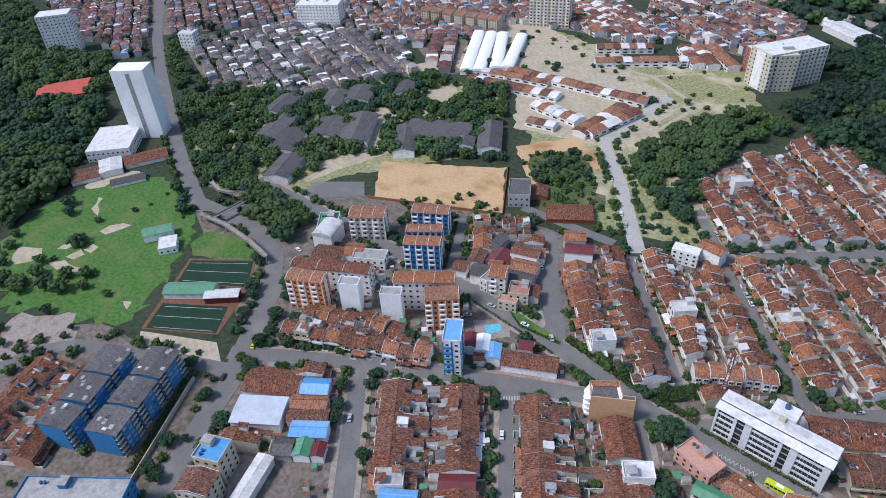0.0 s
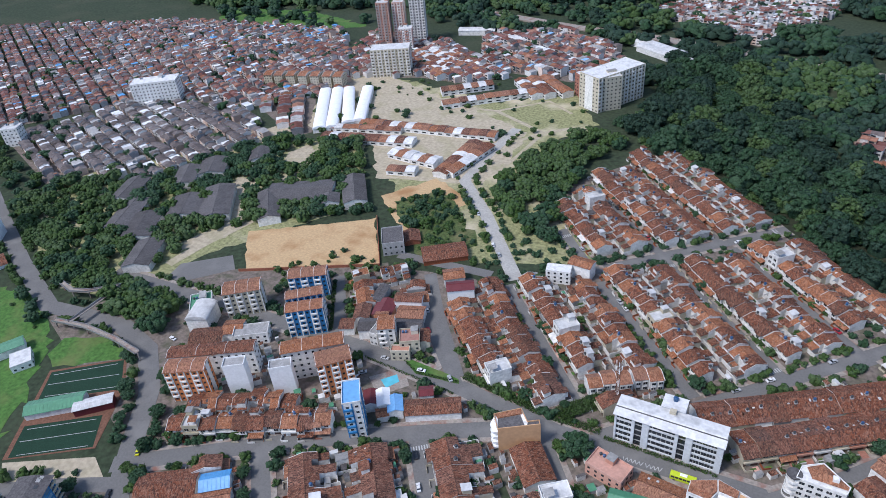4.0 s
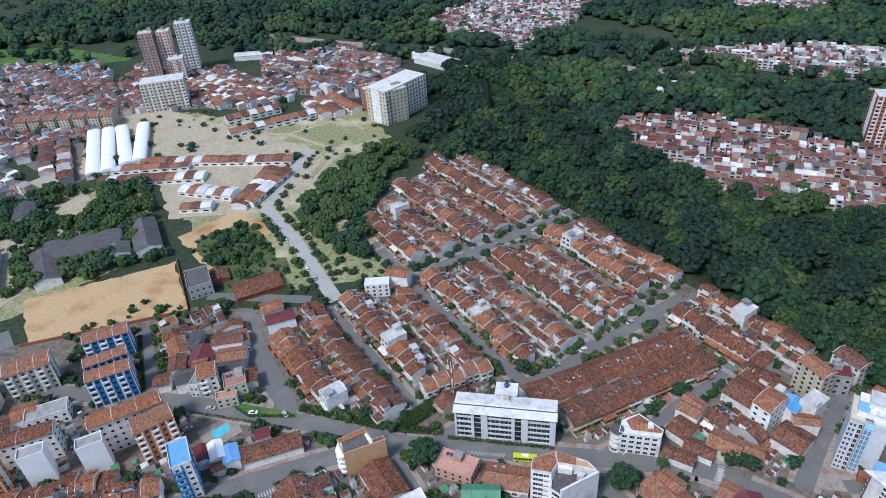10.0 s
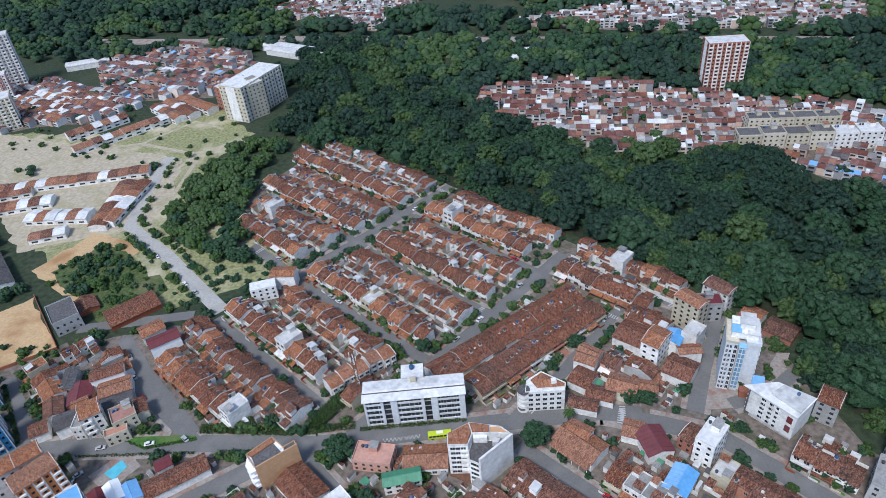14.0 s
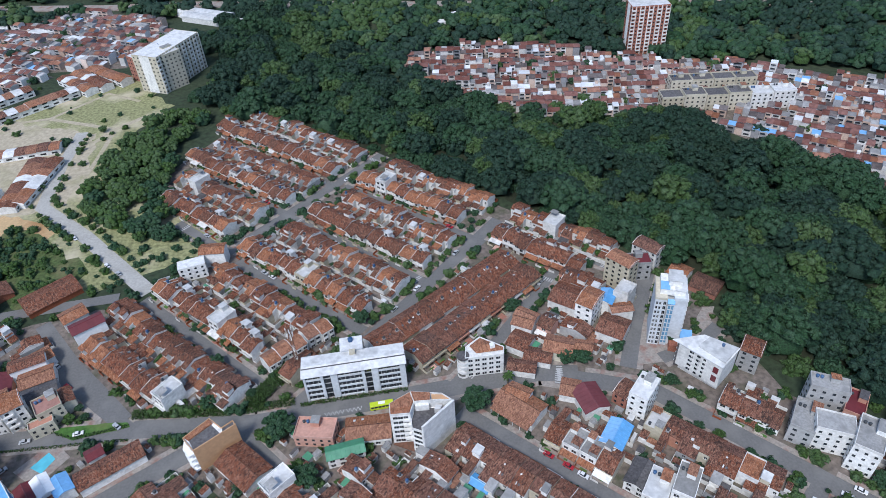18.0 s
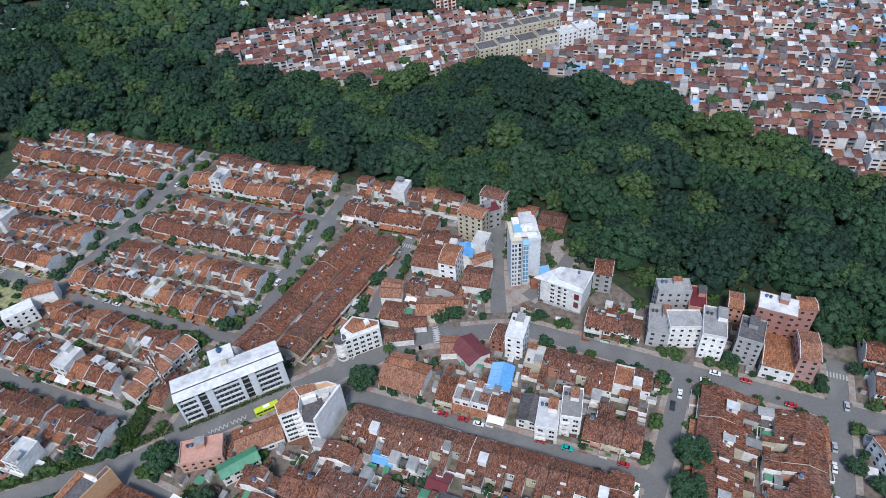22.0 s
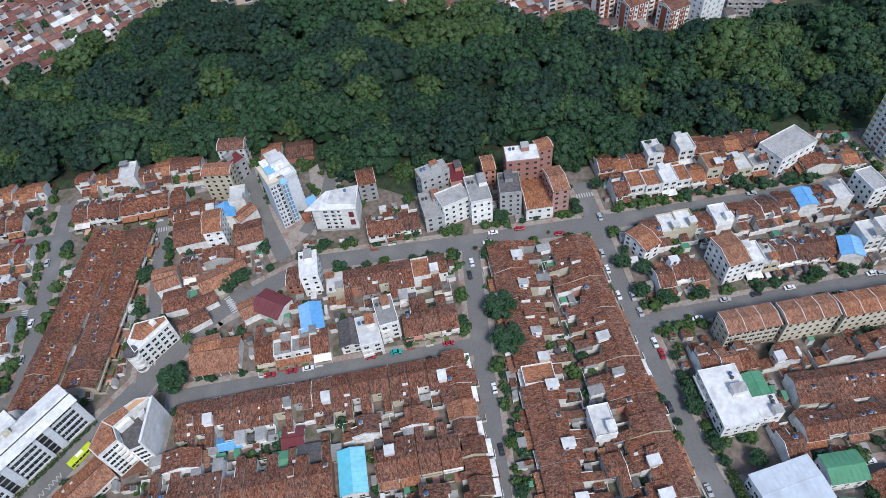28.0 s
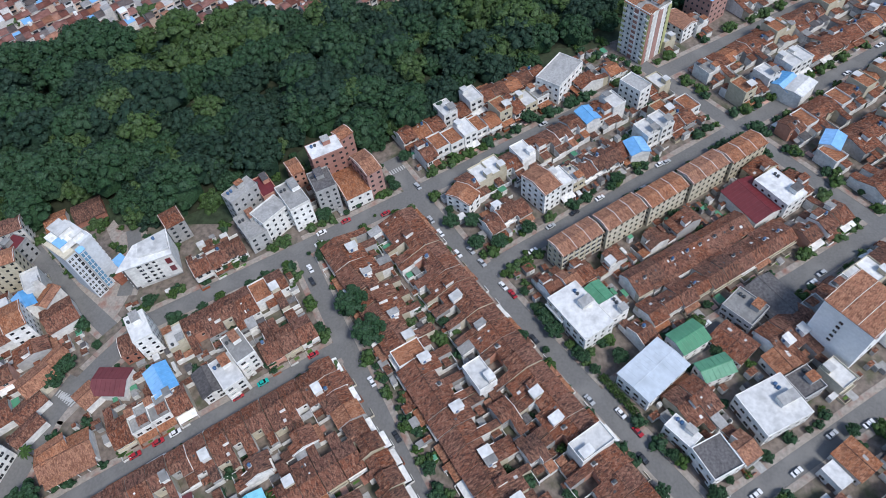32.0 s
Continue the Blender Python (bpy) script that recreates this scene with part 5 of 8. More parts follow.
hall(-165.1, 96.5, 34.7, 11.4, 7.9, 6.5, WHITE, BLUESHEET, "house with a bright blue sheet roof")
hall(-161.5, 89.8, 35.9, 14.7, 6.4, 5.5, WHITE, TILE2, "house with an orange tile roof")
hall(-157.0, 85.1, 36.9, 16.6, 5.9, 5, WHITE, TILE, "house with a dark red tile roof")
hall(-150.8, 80.6, 36.0, 14.5, 7.0, 6, WHITE, BLUESHEET, "house with a bright blue sheet roof")
hall(-153.1, 69.8, 33.0, 7.2, 7.9, 5, GREYP, SLATE, "low house with a grey sheet roof")
hall(-146.7, 73.8, 34.4, 6.5, 7.8, 5.2, WHITE, GREENSHEET, "low house with a green sheet roof")
hall(-141.1, 76.7, 34.7, 4.7, 6.2, 5.2, WHITE, REDSHEET, "low house with a red sheet roof")
hall(-103.3, 80.8, 33.7, 13.3, 4.9, 6, WHITE, BLUESHEET, "house with a bright blue sheet roof")
hall(-90.5, 98.1, 35.5, 12.9, 6.9, 6, WHITE, REDSHEET, "house with a faded red sheet roof")
hall(-125.2, 158.4, 34.0, 5.2, 9.4, 6.5, WHITE, LITWHITE, "white house with a pale roof in the row by the pool")
hall(-118.9, 157.4, 32.0, 6.0, 8.8, 6.2, WHITE, BLUESHEET, "house with a deep blue sheet roof")
hall(-122.2, 152.0, 34.5, 5.0, 4.2, 4.6, WHITE, TILE2, "low front wing with an orange tile roof")
hall(-109.6, 168.6, 27.5, 5.8, 5.0, 6.2, WHITE, REDSHEET, "back room with a red sheet roof")
hall(-103.4, 162.6, 26.3, 23.6, 8.2, 5.8, WHITE, TILE, "long white row with a weathered tile roof by the pool")
flats(-131.5, 194.6, 27.0, 9.6, 9.2, 8.4, 3, CREAM, ROSE, "cream corner house with a rose tiled roof terrace")
hall(-126.6, 199.0, 27.0, 5.6, 8.6, 7.0, CREAM, TILE, "narrow house with a brown tile roof")
flats(-133.0, 187.6, 20.0, 9.0, 4.2, 5.6, 2, CREAM, PINK, "low cream front wing with a balcony terrace")
flats(-144.4, 195.6, 26.0, 8.2, 9.2, 12, 4, WHITE, TILE2, "white four-storey house with stacked balconies", bands=WHITE)
hall(-156.6, 196.6, 24.0, 8.2, 8.4, 7.6, WHITE, SLATE, "white house with a dark sheet roof")
hall(-153.2, 205.0, 24.0, 6.4, 6.4, 7.0, CREAM, TILE2, "cream house with an orange tile roof")
hall(-164.9, 205.2, 22.0, 7.6, 11.0, 6.6, WHITE, TILE, "house with a brown tile roof beside the street")
hall(-167.5, 195.0, 22.0, 7.0, 7.4, 6.0, WHITE, TILE, "house with a brown tile roof beside the street")
hall(-125.2, 238.0, 27.2, 13.9, 7.4, 9.4, LITWHITE, REDSHEET, "tall white house with blank walls and a red sheet roof")
hall(-134.6, 249.4, 32.0, 11.0, 8.6, 7.0, WHITE, TILE2, "white house with an orange tile roof")
hall(-130.7, 156.8, 30.6, 5.7, 8.3, 6, WHITE, REDSHEET, "house with a red sheet roof by the pool")
shed(-242.2, 172.8, 110.1, 14.3, 12, 11, METAL, "tall hall with a rounded silver roof")
hall(-230.6, 162.9, 28.3, 16.5, 10.9, 6, WHITE, TILE3, "house with a dark red tile roof")
hall(-220.6, 171.8, 27.9, 9.8, 10.0, 7, WHITE, TILE2, "house with an orange tile roof")
flats(-209.8, 172.4, 30.4, 17.4, 8.4, 6, 2, WHITE, CONC, "white house with flat roof terraces")
hall(-425.8, 124.2, 64.9, 17.0, 16.2, 4.5, WHITE, TILE, "long shed with a rusty red roof")
hall(-421.3, 139.6, 63.8, 13.6, 18.6, 4.5, WHITE, METAL, "shed with a white sheet roof")
hall(-414.3, 161.0, 64.9, 27.4, 14.9, 4.5, WHITE, TILE, "long shed with a rusty red roof")
hall(-397.2, 138.3, 62.8, 20.8, 8.3, 3.5, WHITE, SLATE, "open shed with a patched roof")
flats(-210.5, 132.8, 27.0, 18.3, 8.1, 18, 6, ORANGE, TILE2, "orange and white apartment block with a clay tile roof", bands=WHITE)
flats(-191.9, 143.0, 30.6, 9.6, 5.7, 17, 0, LITWHITE, CONC, "blank white stair tower with a flat roof")
flats(-172.1, 150.4, 33.9, 9.9, 5.6, 16, 0, LITWHITE, CONC, "blank white stair tower with a flat roof")
flats(-150.9, 161.5, 41.6, 15.5, 8.8, 18.5, 6, ORANGE, TILE2, "orange and white apartment block with a clay tile roof", bands=WHITE)
flats(-165.8, 166.4, 35.7, 28.6, 7.7, 17, 5, WHITE, TILE2, "white apartment block with an orange tile roof")
flats(-211.0, 148.4, 27.9, 40.6, 7.4, 14, 4, WHITE, TILE, "white apartment block with a dark tile roof")
flats(-186.6, 188.4, 32.9, 18.6, 7.4, 16, 5, BLUEP, TILE2, "blue and white apartment block", bands=WHITE)
flats(-193.8, 198.0, 35.7, 18.8, 6.5, 15, 5, BLUEP, TILE2, "blue and white apartment block", bands=WHITE)
flats(-203.8, 214.6, 29.8, 20.5, 8.6, 14, 5, BLUEP, TILE2, "blue and white apartment block", bands=WHITE)
flats(-228.8, 191.1, 34.3, 19.5, 10.8, 15, 5, CREAM, TILE2, "pale green and pink apartment block", bands=WHITE)
flats(-248.4, 178.8, 39.9, 11.1, 15.3, 8, 2, WHITE, GREENSHEET, "white hall with a rounded front and green sheet roof")
flats(-130.4, 144.9, 33.7, 7.6, 12.8, 20, 6, WHITE, BLUESHEET, "slim white apartment house with a blue sheet roof", bands=BLUEP)
flats(-182.9, 268.2, 31.7, 12.6, 17.4, 8, 2, GREYP, SLATE, "unfinished grey concrete frame house")
hall(-150.3, 269.7, 32.8, 25.1, 14.5, 5, BRICK, TILE, "long low house with a clay tile roof")
hall(-176.6, 278.7, 33.0, 9.9, 12.5, 4, BRICK, TILE, "low house with a clay tile roof")
blueblock(-241.2, 47.6, -63.3, 15.3, 13, 13)
blueblock(-234.0, 33.4, -62.4, 14.2, 13, 13)
blueblock(-227.6, 20.6, -65.7, 11.4, 13, 13)
blueblock(-223.2, 59.6, -63.8, 16.1, 13, 13)
blueblock(-216.0, 44.9, -64.2, 14.0, 13, 13)
blueblock(-209.5, 31.8, -64.0, 12.8, 13, 13)
hall(-573.4, 179.1, 58.2, 38.6, 32.9, 7, BRICK, REDTILE, "long hall with a bright red tile roof")
flats(-447.8, 157.7, 47.4, 28.9, 36.6, 8, 2, WHITE, METAL, "white low annex with sheet roofs")
hall(-266.0, 100.8, 37.0, 25.4, 8.4, 5, WHITE, GREENSHEET, "long shelter with a green sheet roof beside the pitches")
hall(-248.9, 107.9, 41.2, 16.9, 5.9, 4.5, REDSHEET, METAL, "red and white clubhouse with a white sheet roof")
hall(-325.0, 117.6, 58.2, 15.8, 7.8, 6, WHITE, GREENSHEET, "white house with a teal sheet roof on the meadow")
flats(-310.7, 115.1, 55.5, 9.7, 11.6, 4, 1, WHITE, METAL, "white flat-roofed annex on the meadow")
shed(-345.4, 430.0, 120.8, 87.7, 10.5, 6, LITSHEET, "long shed with a white barrel roof")
shed(-335.4, 434.7, 120.2, 86.1, 10.5, 6, LITSHEET, "long shed with a white barrel roof")
shed(-326.5, 442.6, 121.9, 78.1, 10.5, 6, LITSHEET, "long shed with a white barrel roof")
shed(-314.7, 448.5, 115.8, 74.4, 10.5, 6, LITSHEET, "long shed with a white barrel roof")
hall(-397.5, 264.7, 110.9, 31.5, 16.4, 7, WHITE, SLATE, "school building with a dark grey pitched roof among trees")
hall(-371.4, 239.1, 112.8, 36.2, 16.4, 7, WHITE, SLATE, "school building with a dark grey pitched roof among trees")
hall(-348.5, 230.0, 119.8, 30.7, 19.0, 7, WHITE, SLATE, "school building with a dark grey pitched roof among trees")
hall(-321.6, 206.2, 115.8, 27.7, 16.4, 7, WHITE, SLATE, "school building with a dark grey pitched roof among trees")
hall(-338.1, 259.6, 120.4, 28.6, 21.1, 7, WHITE, SLATE, "school building with a dark grey pitched roof among trees")
hall(-321.6, 271.4, 124.7, 41.9, 19.9, 7, WHITE, SLATE, "school building with a dark grey pitched roof among trees")
hall(-371.4, 293.9, 121.1, 28.9, 15.7, 7, WHITE, SLATE, "school building with a dark grey pitched roof among trees")
hall(-361.8, 311.8, 120.3, 25.6, 19.9, 7, WHITE, SLATE, "school building with a dark grey pitched roof among trees")
hall(-339.3, 338.2, 121.7, 21.3, 13.4, 7, WHITE, SLATE, "school building with a dark grey pitched roof among trees")
hall(-273.4, 300.5, 115.1, 25.1, 44.5, 7, WHITE, SLATE, "school building with a dark grey pitched roof among trees")
hall(-283.3, 278.5, 128.1, 37.4, 14.1, 7, WHITE, SLATE, "school building with a dark grey pitched roof among trees")
hall(-239.2, 314.3, 124.5, 37.1, 15.2, 7, WHITE, SLATE, "school building with a dark grey pitched roof among trees")
hall(-247.8, 297.1, 122.0, 12.7, 13.2, 7, WHITE, SLATE, "school building with a dark grey pitched roof among trees")
farrow(-275.0, 389.8, 7.8, 77.4, 12, 5)
farrow(-287.7, 405.8, 10.0, 64.0, 8, 5)
farrow(-238.3, 418.9, 2.9, 116.5, 11, 5)
farrow(-224.0, 372.2, -9.0, 41.7, 12, 5)
farrow(-192.4, 379.7, 85.6, 54.4, 11, 5)
farrow(-184.6, 380.5, 77.0, 49.5, 10, 5)
farrow(-223.3, 351.9, 8.1, 21.4, 9, 5)
farrow(-218.0, 486.2, 34.8, 72.4, 11, 6)
farrow(-242.4, 504.8, 34.8, 46.4, 12, 6)
farrow(-297.9, 546.2, -40.2, 36.1, 12, 6)
farrow(-287.4, 557.2, -43.9, 49.6, 12, 6)
farrow(-278.8, 563.8, -44.8, 49.5, 12, 6)
farrow(-266.0, 563.4, -45.0, 52.2, 12, 6)
farrow(-189.8, 516.4, -48.4, 40.8, 10, 6)
farrow(-180.2, 521.6, -48.7, 43.5, 10, 6)
farrow(-300.5, 560.8, -35.8, 80.5, 12, 6)
farrow(-290.6, 570.5, -36.6, 76.1, 12, 6)
farrow(-278.4, 578.1, -38.8, 66.1, 12, 6)
farrow(-306.9, 547.1, -36.1, 76.6, 12, 6)
farrow(-169.0, 527.6, -45.7, 47.1, 10, 6)
flats(146.7, 121.5, -43.8, 8.2, 14.0, 9, 3, GREYP, CONC, "grey three-storey house with a flat roof terrace")
flats(152.6, 114.6, -32.1, 12.6, 8.7, 12, 4, WHITE, CONC, "white four-storey house with a grey roof terrace")
flats(160.1, 106.7, -46.1, 8.8, 14.9, 13.5, 4, WHITE, CONC, "white four-storey house with water tanks on the roof")
flats(158.3, 127.8, -32.3, 13, 6.8, 16, 5, GREYP, CONC, "tall grey house with rooftop huts")
flats(165.7, 121.0, -45.8, 6.6, 11.9, 11, 3, PINK, REDSHEET, "narrow house with a red sheet roof")
flats(168.5, 96.5, -54.6, 9, 11.8, 14, 5, GREYP, SLATE, "dark grey five-storey house with balconies")
flats(182.2, 98.2, -53.1, 14.0, 9.2, 19, 6, ROSE, METAL, "brick-red six-storey block with a white flat roof")
flats(192.3, 93.4, -38.9, 6.7, 6.0, 18, 5, ROSE, TILE2, "brick-red block with an orange roof terrace")
flats(179.2, 80.4, -45.0, 7.1, 13.3, 15, 5, ROSE, TILE2, "brick-red corner house with an orange tile roof")
flats(174.4, 87.0, -50.5, 11.2, 16.2, 7.5, 2, WHITE, TILE2, "two-storey house with an orange tile roof")
flats(179.2, 113.1, -48.6, 5.6, 8.7, 9, 3, PINK, TILE2, "narrow house with an orange roof")
flats(114.3, 211.6, -58.0, 12.8, 7.2, 16, 6, CREAM, TILE2, "cream six-storey block with an orange tile rim")
flats(132.9, 223.0, -54.1, 12.5, 7.9, 11, 4, WHITE, TILE, "white four-storey house at the wood edge")
flats(124.8, 215.6, -8.8, 10.4, 7.5, 10, 3, GREYP, REDSHEET, "grey house with a dark red roof")
flats(145.3, 154.4, -44.5, 7.8, 8.8, 11, 4, GREYP, TILE, "grey four-storey house with tanks at the wood edge")
flats(95.1, 144.5, -47.8, 7.2, 12.2, 13, 4, WHITE, METAL, "blank white four-storey house with a white roof")
hall(76.6, 150.0, -82.9, 12.2, 10, 6.5, WHITE, REDSHEET, "house with a dark red sheet roof")
hall(87.2, 205.9, -43.7, 12.9, 13.7, 7, WHITE, TILE, "white house with a clay tile roof")
flats(92.6, 194.3, -46.5, 7.9, 11.9, 13, 4, WHITE, TILE2, "white four-storey house with curved balconies")
hall(102.3, 198.0, -38.8, 6.5, 8.5, 9, WHITE, BLUESHEET, "house with a bright blue sheet roof")
hall(99.5, 183.1, -42.2, 11.6, 12.1, 7, WHITE, TILE, "white house with a clay tile roof")
hall(105.9, 190.7, -4.8, 9.5, 5.1, 8, WHITE, TILE2, "white house with an orange tile roof")
hall(65.0, 196.1, -45.0, 9.5, 6.1, 8.5, WHITE, TILE2, "white house with an orange tile roof")
hall(59.2, 185.1, -42.3, 9.1, 9.7, 6, WHITE, TILE, "low house with a clay tile roof")
hall(73.6, 178.0, -30.7, 11.7, 9.0, 7, CREAM, TILE2, "cream house with an orange hipped tile roof")
hall(64.1, 176.2, -27.7, 11.2, 6.7, 5, WHITE, TILE, "low house with a clay tile roof")
hall(83.5, 175.7, -23.7, 7.2, 4.9, 6, PINK, TILE2, "pink house with an orange tile roof")
hall(55.9, 172.1, -23.9, 11.4, 5.6, 5, WHITE, TILE, "low house with a clay tile roof")
hall(143.5, 210.0, -53.5, 8.6, 9.4, 5, WHITE, TILE2, "low house with an orange tile roof at the wood edge")
hall(151.1, 199.1, -49.6, 12.3, 10.5, 5, BRICK, TILE3, "low house with a dark tile roof at the wood edge")
CH = hall(49.8, 153.8, -50.8, 17.6, 11.0, 6.5, WHITE, TILE2, "white corner house with a wide orange tile roof and long porch")
bm = bmesh.new()
profile(bm, [(-5.4, 3.6), (-8.0, 2.9), (-8.0, 3.05), (-5.4, 3.8)], -8.6, 8.4)
part("porch_roof", bm, TILE2, CH, "long sloping clay tile porch roof")
for i in range(6):
    bm = bmesh.new()
    box(bm, -8.4 + i * 3.3, -8.15 + i * 3.3, -7.7, -7.45, 0, 2.95)
    part("porch_post", bm, WHITE, CH)

hall(50.6, 158.0, -41.8, 8.9, 5.9, 7.5, WHITE, TILE2, "raised hipped orange tile roof")
flats(84.2, 108.1, -42.4, 7.9, 12.5, 9, 3, WHITE, METAL, "white four-storey house with a grey roof")
flats(92.6, 105.9, -41.0, 7.2, 12.5, 12, 4, WHITE, CONC, "tall white house with grey roof terrace")
hall(79.1, 131.4, -43.5, 7.9, 11.7, 8, WHITE, BLUESHEET, "house with a pale blue sheet roof")
hall(81.4, 115.1, -47.1, 7.6, 11.1, 6.5, WHITE, SLATE, "house with a dark grey sheet roof")
kb = new("apartment_building")
kb.matrix_basis = pose(0, 0, 0.02)
FOOT.append((40, 178, radians(-5), 19, 10))
KB = [(33.0, 174.9), (48.6, 173.6), (49.8, 177.2), (41.4, 184.8), (34.6, 180.8)]
bm = bmesh.new()
prism(bm, KB, 0, 11.2)
part("wall", bm, WHITE, kb)
bm = bmesh.new()
rim(bm, KB, 11.1, 11.7)
part("parapet", bm, WHITE, kb)
bm = bmesh.new()
top = bm.verts.new((42.4, 179.2, 13.0))
ring = [bm.verts.new((x, y, 11.5)) for x, y in ((36.2, 180.9), (38.0, 176.4), (48.9, 175.6), (49.3, 177.1), (41.4, 184.2))]
for a, b in zip(ring, ring[1:] + ring[:1]):
    bm.faces.new((a, b, top))
bm.faces.new(ring[::-1])
part("roof", bm, TILE2, kb)
bm = bmesh.new()
box(bm, 44.0, 46.0, 177.0, 178.8, 11.6, 13.6)
part("stair_hut", bm, WHITE, kb)
for k in range(4):
    z = k * 2.75
    for name, r0, r1, z0, z1, m in (("balcony_slab", 0, 2.5, z - 0.12, z + 0.03, WHITE), ("balcony", 2.3, 2.5, z + 0.03, z + 0.95, WHITE)):
        bm = bmesh.new()
        if r0:
            for i in range(16):
                a, b = i * math.pi / 8, (i + 1) * math.pi / 8
                prism(bm, [(32.6 + r0 * math.cos(a), 176.6 + r0 * math.sin(a)), (32.6 + r1 * math.cos(a), 176.6 + r1 * math.sin(a)), (32.6 + r1 * math.cos(b), 176.6 + r1 * math.sin(b)), (32.6 + r0 * math.cos(b), 176.6 + r0 * math.sin(b))], z0, z1)
        else:
            prism(bm, [(32.6 + r1 * math.cos(i * math.pi / 10), 176.6 + r1 * math.sin(i * math.pi / 10)) for i in range(20)], z0, z1)
        part(name, bm, m, kb)
bm = bmesh.new()
prism(bm, [(32.6 + 2.6 * math.cos(i * math.pi / 10), 176.6 + 2.6 * math.sin(i * math.pi / 10)) for i in range(20)], 11.0, 11.5)
part("balcony_roof", bm, SLATE, kb, "round grey roof over the corner balconies")
edge_windows(kb, KB[0], KB[1], 5, [0.7 + 2.75 * k for k in range(4)], WIN)
edge_windows(kb, KB[1], KB[2], 1, [0.7 + 2.75 * k for k in range(4)], WIN)
edge_windows(kb, KB[4], KB[0], 2, [0.7 + 2.75 * k for k in range(4)], WIN_S)
tagged(kb, "white four-storey corner block with round balconies and an orange hipped roof", "building")
hall(63.3, 193.9, -35.6, 9.1, 7.8, 8, WHITE, TILE2, "white house with an orange tile roof")
tb = new("apartment_building")
tb.matrix_basis = pose(0, 0, 0.02)
FOOT.append((-65.5, 161.5, radians(29), 16, 9))
TB = [(-70.6, 155.3), (-56.2, 163.5), (-57.2, 165.6), (-61.2, 163.2), (-65.9, 168.6), (-75.0, 161.8)]
bm = bmesh.new()
prism(bm, TB, 0, 12.0)
part("wall", bm, WHITE, tb)
bm = bmesh.new()
prism(bm, [(-70.5, 155.1), (-55.9, 163.4), (-56.1, 163.7), (-70.7, 155.4)], 0, 12.8)
part("blank_wall", bm, TAN, tb, "blank tan rendered wall")
bm = bmesh.new()
rim(bm, TB[1:] + TB[:1], 11.9, 12.6, closed=False)
part("parapet", bm, TAN, tb)
bm = bmesh.new()
prism(bm, [(-70.6, 155.9), (-61.6, 161.0), (-66.2, 167.0), (-73.2, 161.6)], 12.0, 12.12)
part("roof", bm, SLATE, tb)
bm = bmesh.new()
prism(bm, [(-74.2, 161.7), (-72.6, 160.3), (-64.6, 166.0), (-66.0, 168.0)], 12.0, 12.7)
part("roof", bm, TILE2, tb)
bm = bmesh.new()
prism(bm, [(-60.8, 161.2), (-56.6, 163.6), (-57.3, 165.2), (-61.0, 163.0)], 12.0, 12.15)
part("roof", bm, SLATE, tb)
for k in range(4):
    bm = bmesh.new()
    prism(bm, [(-75.0, 158.0), (-72.4, 154.4), (-70.7, 155.4), (-74.9, 161.6)], 0.9 + k * 2.9, 2.0 + k * 2.9)
    part("balcony", bm, LITWHITE, tb, "white plastered balcony")
edge_windows(tb, TB[5], TB[0], 2, [1.2 + 2.9 * k for k in range(4)], WIN)
edge_windows(tb, TB[4], TB[5], 3, [1.2 + 2.9 * k for k in range(4)], WIN)
tagged(tb, "four-storey house with a blank tan wall and white balconies", "building")
hall(-54.9, 150.9, -51.0, 18.0, 12.0, 6.2, WHITE, TILE, "low house with a wide weathered tile roof")
flats(-28.0, 160.2, -16.6, 15.0, 9.0, 5.5, 2, PINK, PINK, "pink house with a tiled roof terrace")
hall(-8.6, 156.6, -5.9, 16.6, 10.4, 6, WHITE, TILE2, "house with a bright clay tile roof")
hall(-17.9, 148.3, 3.7, 13.8, 5.5, 6.5, WHITE, GREENSHEET, "house with a green hipped sheet roof")
flats(-82.8, 269.5, 8.9, 12.9, 6.5, 8, 3, WHITE, METAL, "white three-storey house with terraces")
hall(-72.8, 277.4, -8.0, 12.2, 7.7, 10, WHITE, TILE2, "white gabled house with tile roof")
hall(104.3, -34.2, -130.6, 12.9, 19.6, 8, WHITE, GREYSHEET, "wide shed with a blue-grey sheet roof")
hall(117.8, -45.7, -140.3, 8.5, 11.4, 9, WHITE, GREENSHEET, "house with a green sheet roof")
hall(107.8, -53.9, -151.2, 6.8, 11.1, 8, WHITE, GREENSHEET, "house with a green sheet roof")
flats(84.7, -42.9, -130.2, 10.1, 5.7, 7, 2, WHITE, METAL, "white house with a flat white roof")
flats(77.9, -52.4, -145.0, 11.0, 10.7, 7, 2, WHITE, SLATE, "white house with a dark grey flat roof")
flats(96.9, -70.4, -145.4, 15.0, 17.5, 8, 2, WHITE, METAL, "white workshop with a wide white roof terrace")
hall(114.3, -75.6, -142.3, 8.3, 9.0, 6.5, WHITE, TILE2, "house with a bright clay tile roof")
flats(106.7, -81.4, -143.3, 8.9, 9.2, 6, 2, GREYP, SLATE, "house with a grey sheet roof")
flats(309.5, -62.1, -132.7, 15, 13, 13, 4, ROSE, BLUESHEET, "rose brick block with a bright blue roof")
flats(293.4, -48.7, -132.7, 14, 10, 8, 3, WHITE, TILE2, "white house with an orange tile roof beside the tower")
flats(330.8, -77.4, -132.7, 18, 14, 15, 5, ROSE, TILE2, "rose brick block with orange roofs")
hall(-142.8, 226.3, 33, 8, 8, 6, WHITE, TILE2, "plastered house with an orange tile roof")
# front turns from the sun; the raised white stands in for overcast light
BB = flats(126.9, -96.2, -134.8, 17.3, 17.8, 24.5, 0, LITWHITE, TILE2, "tall white block with an orange tile roof")
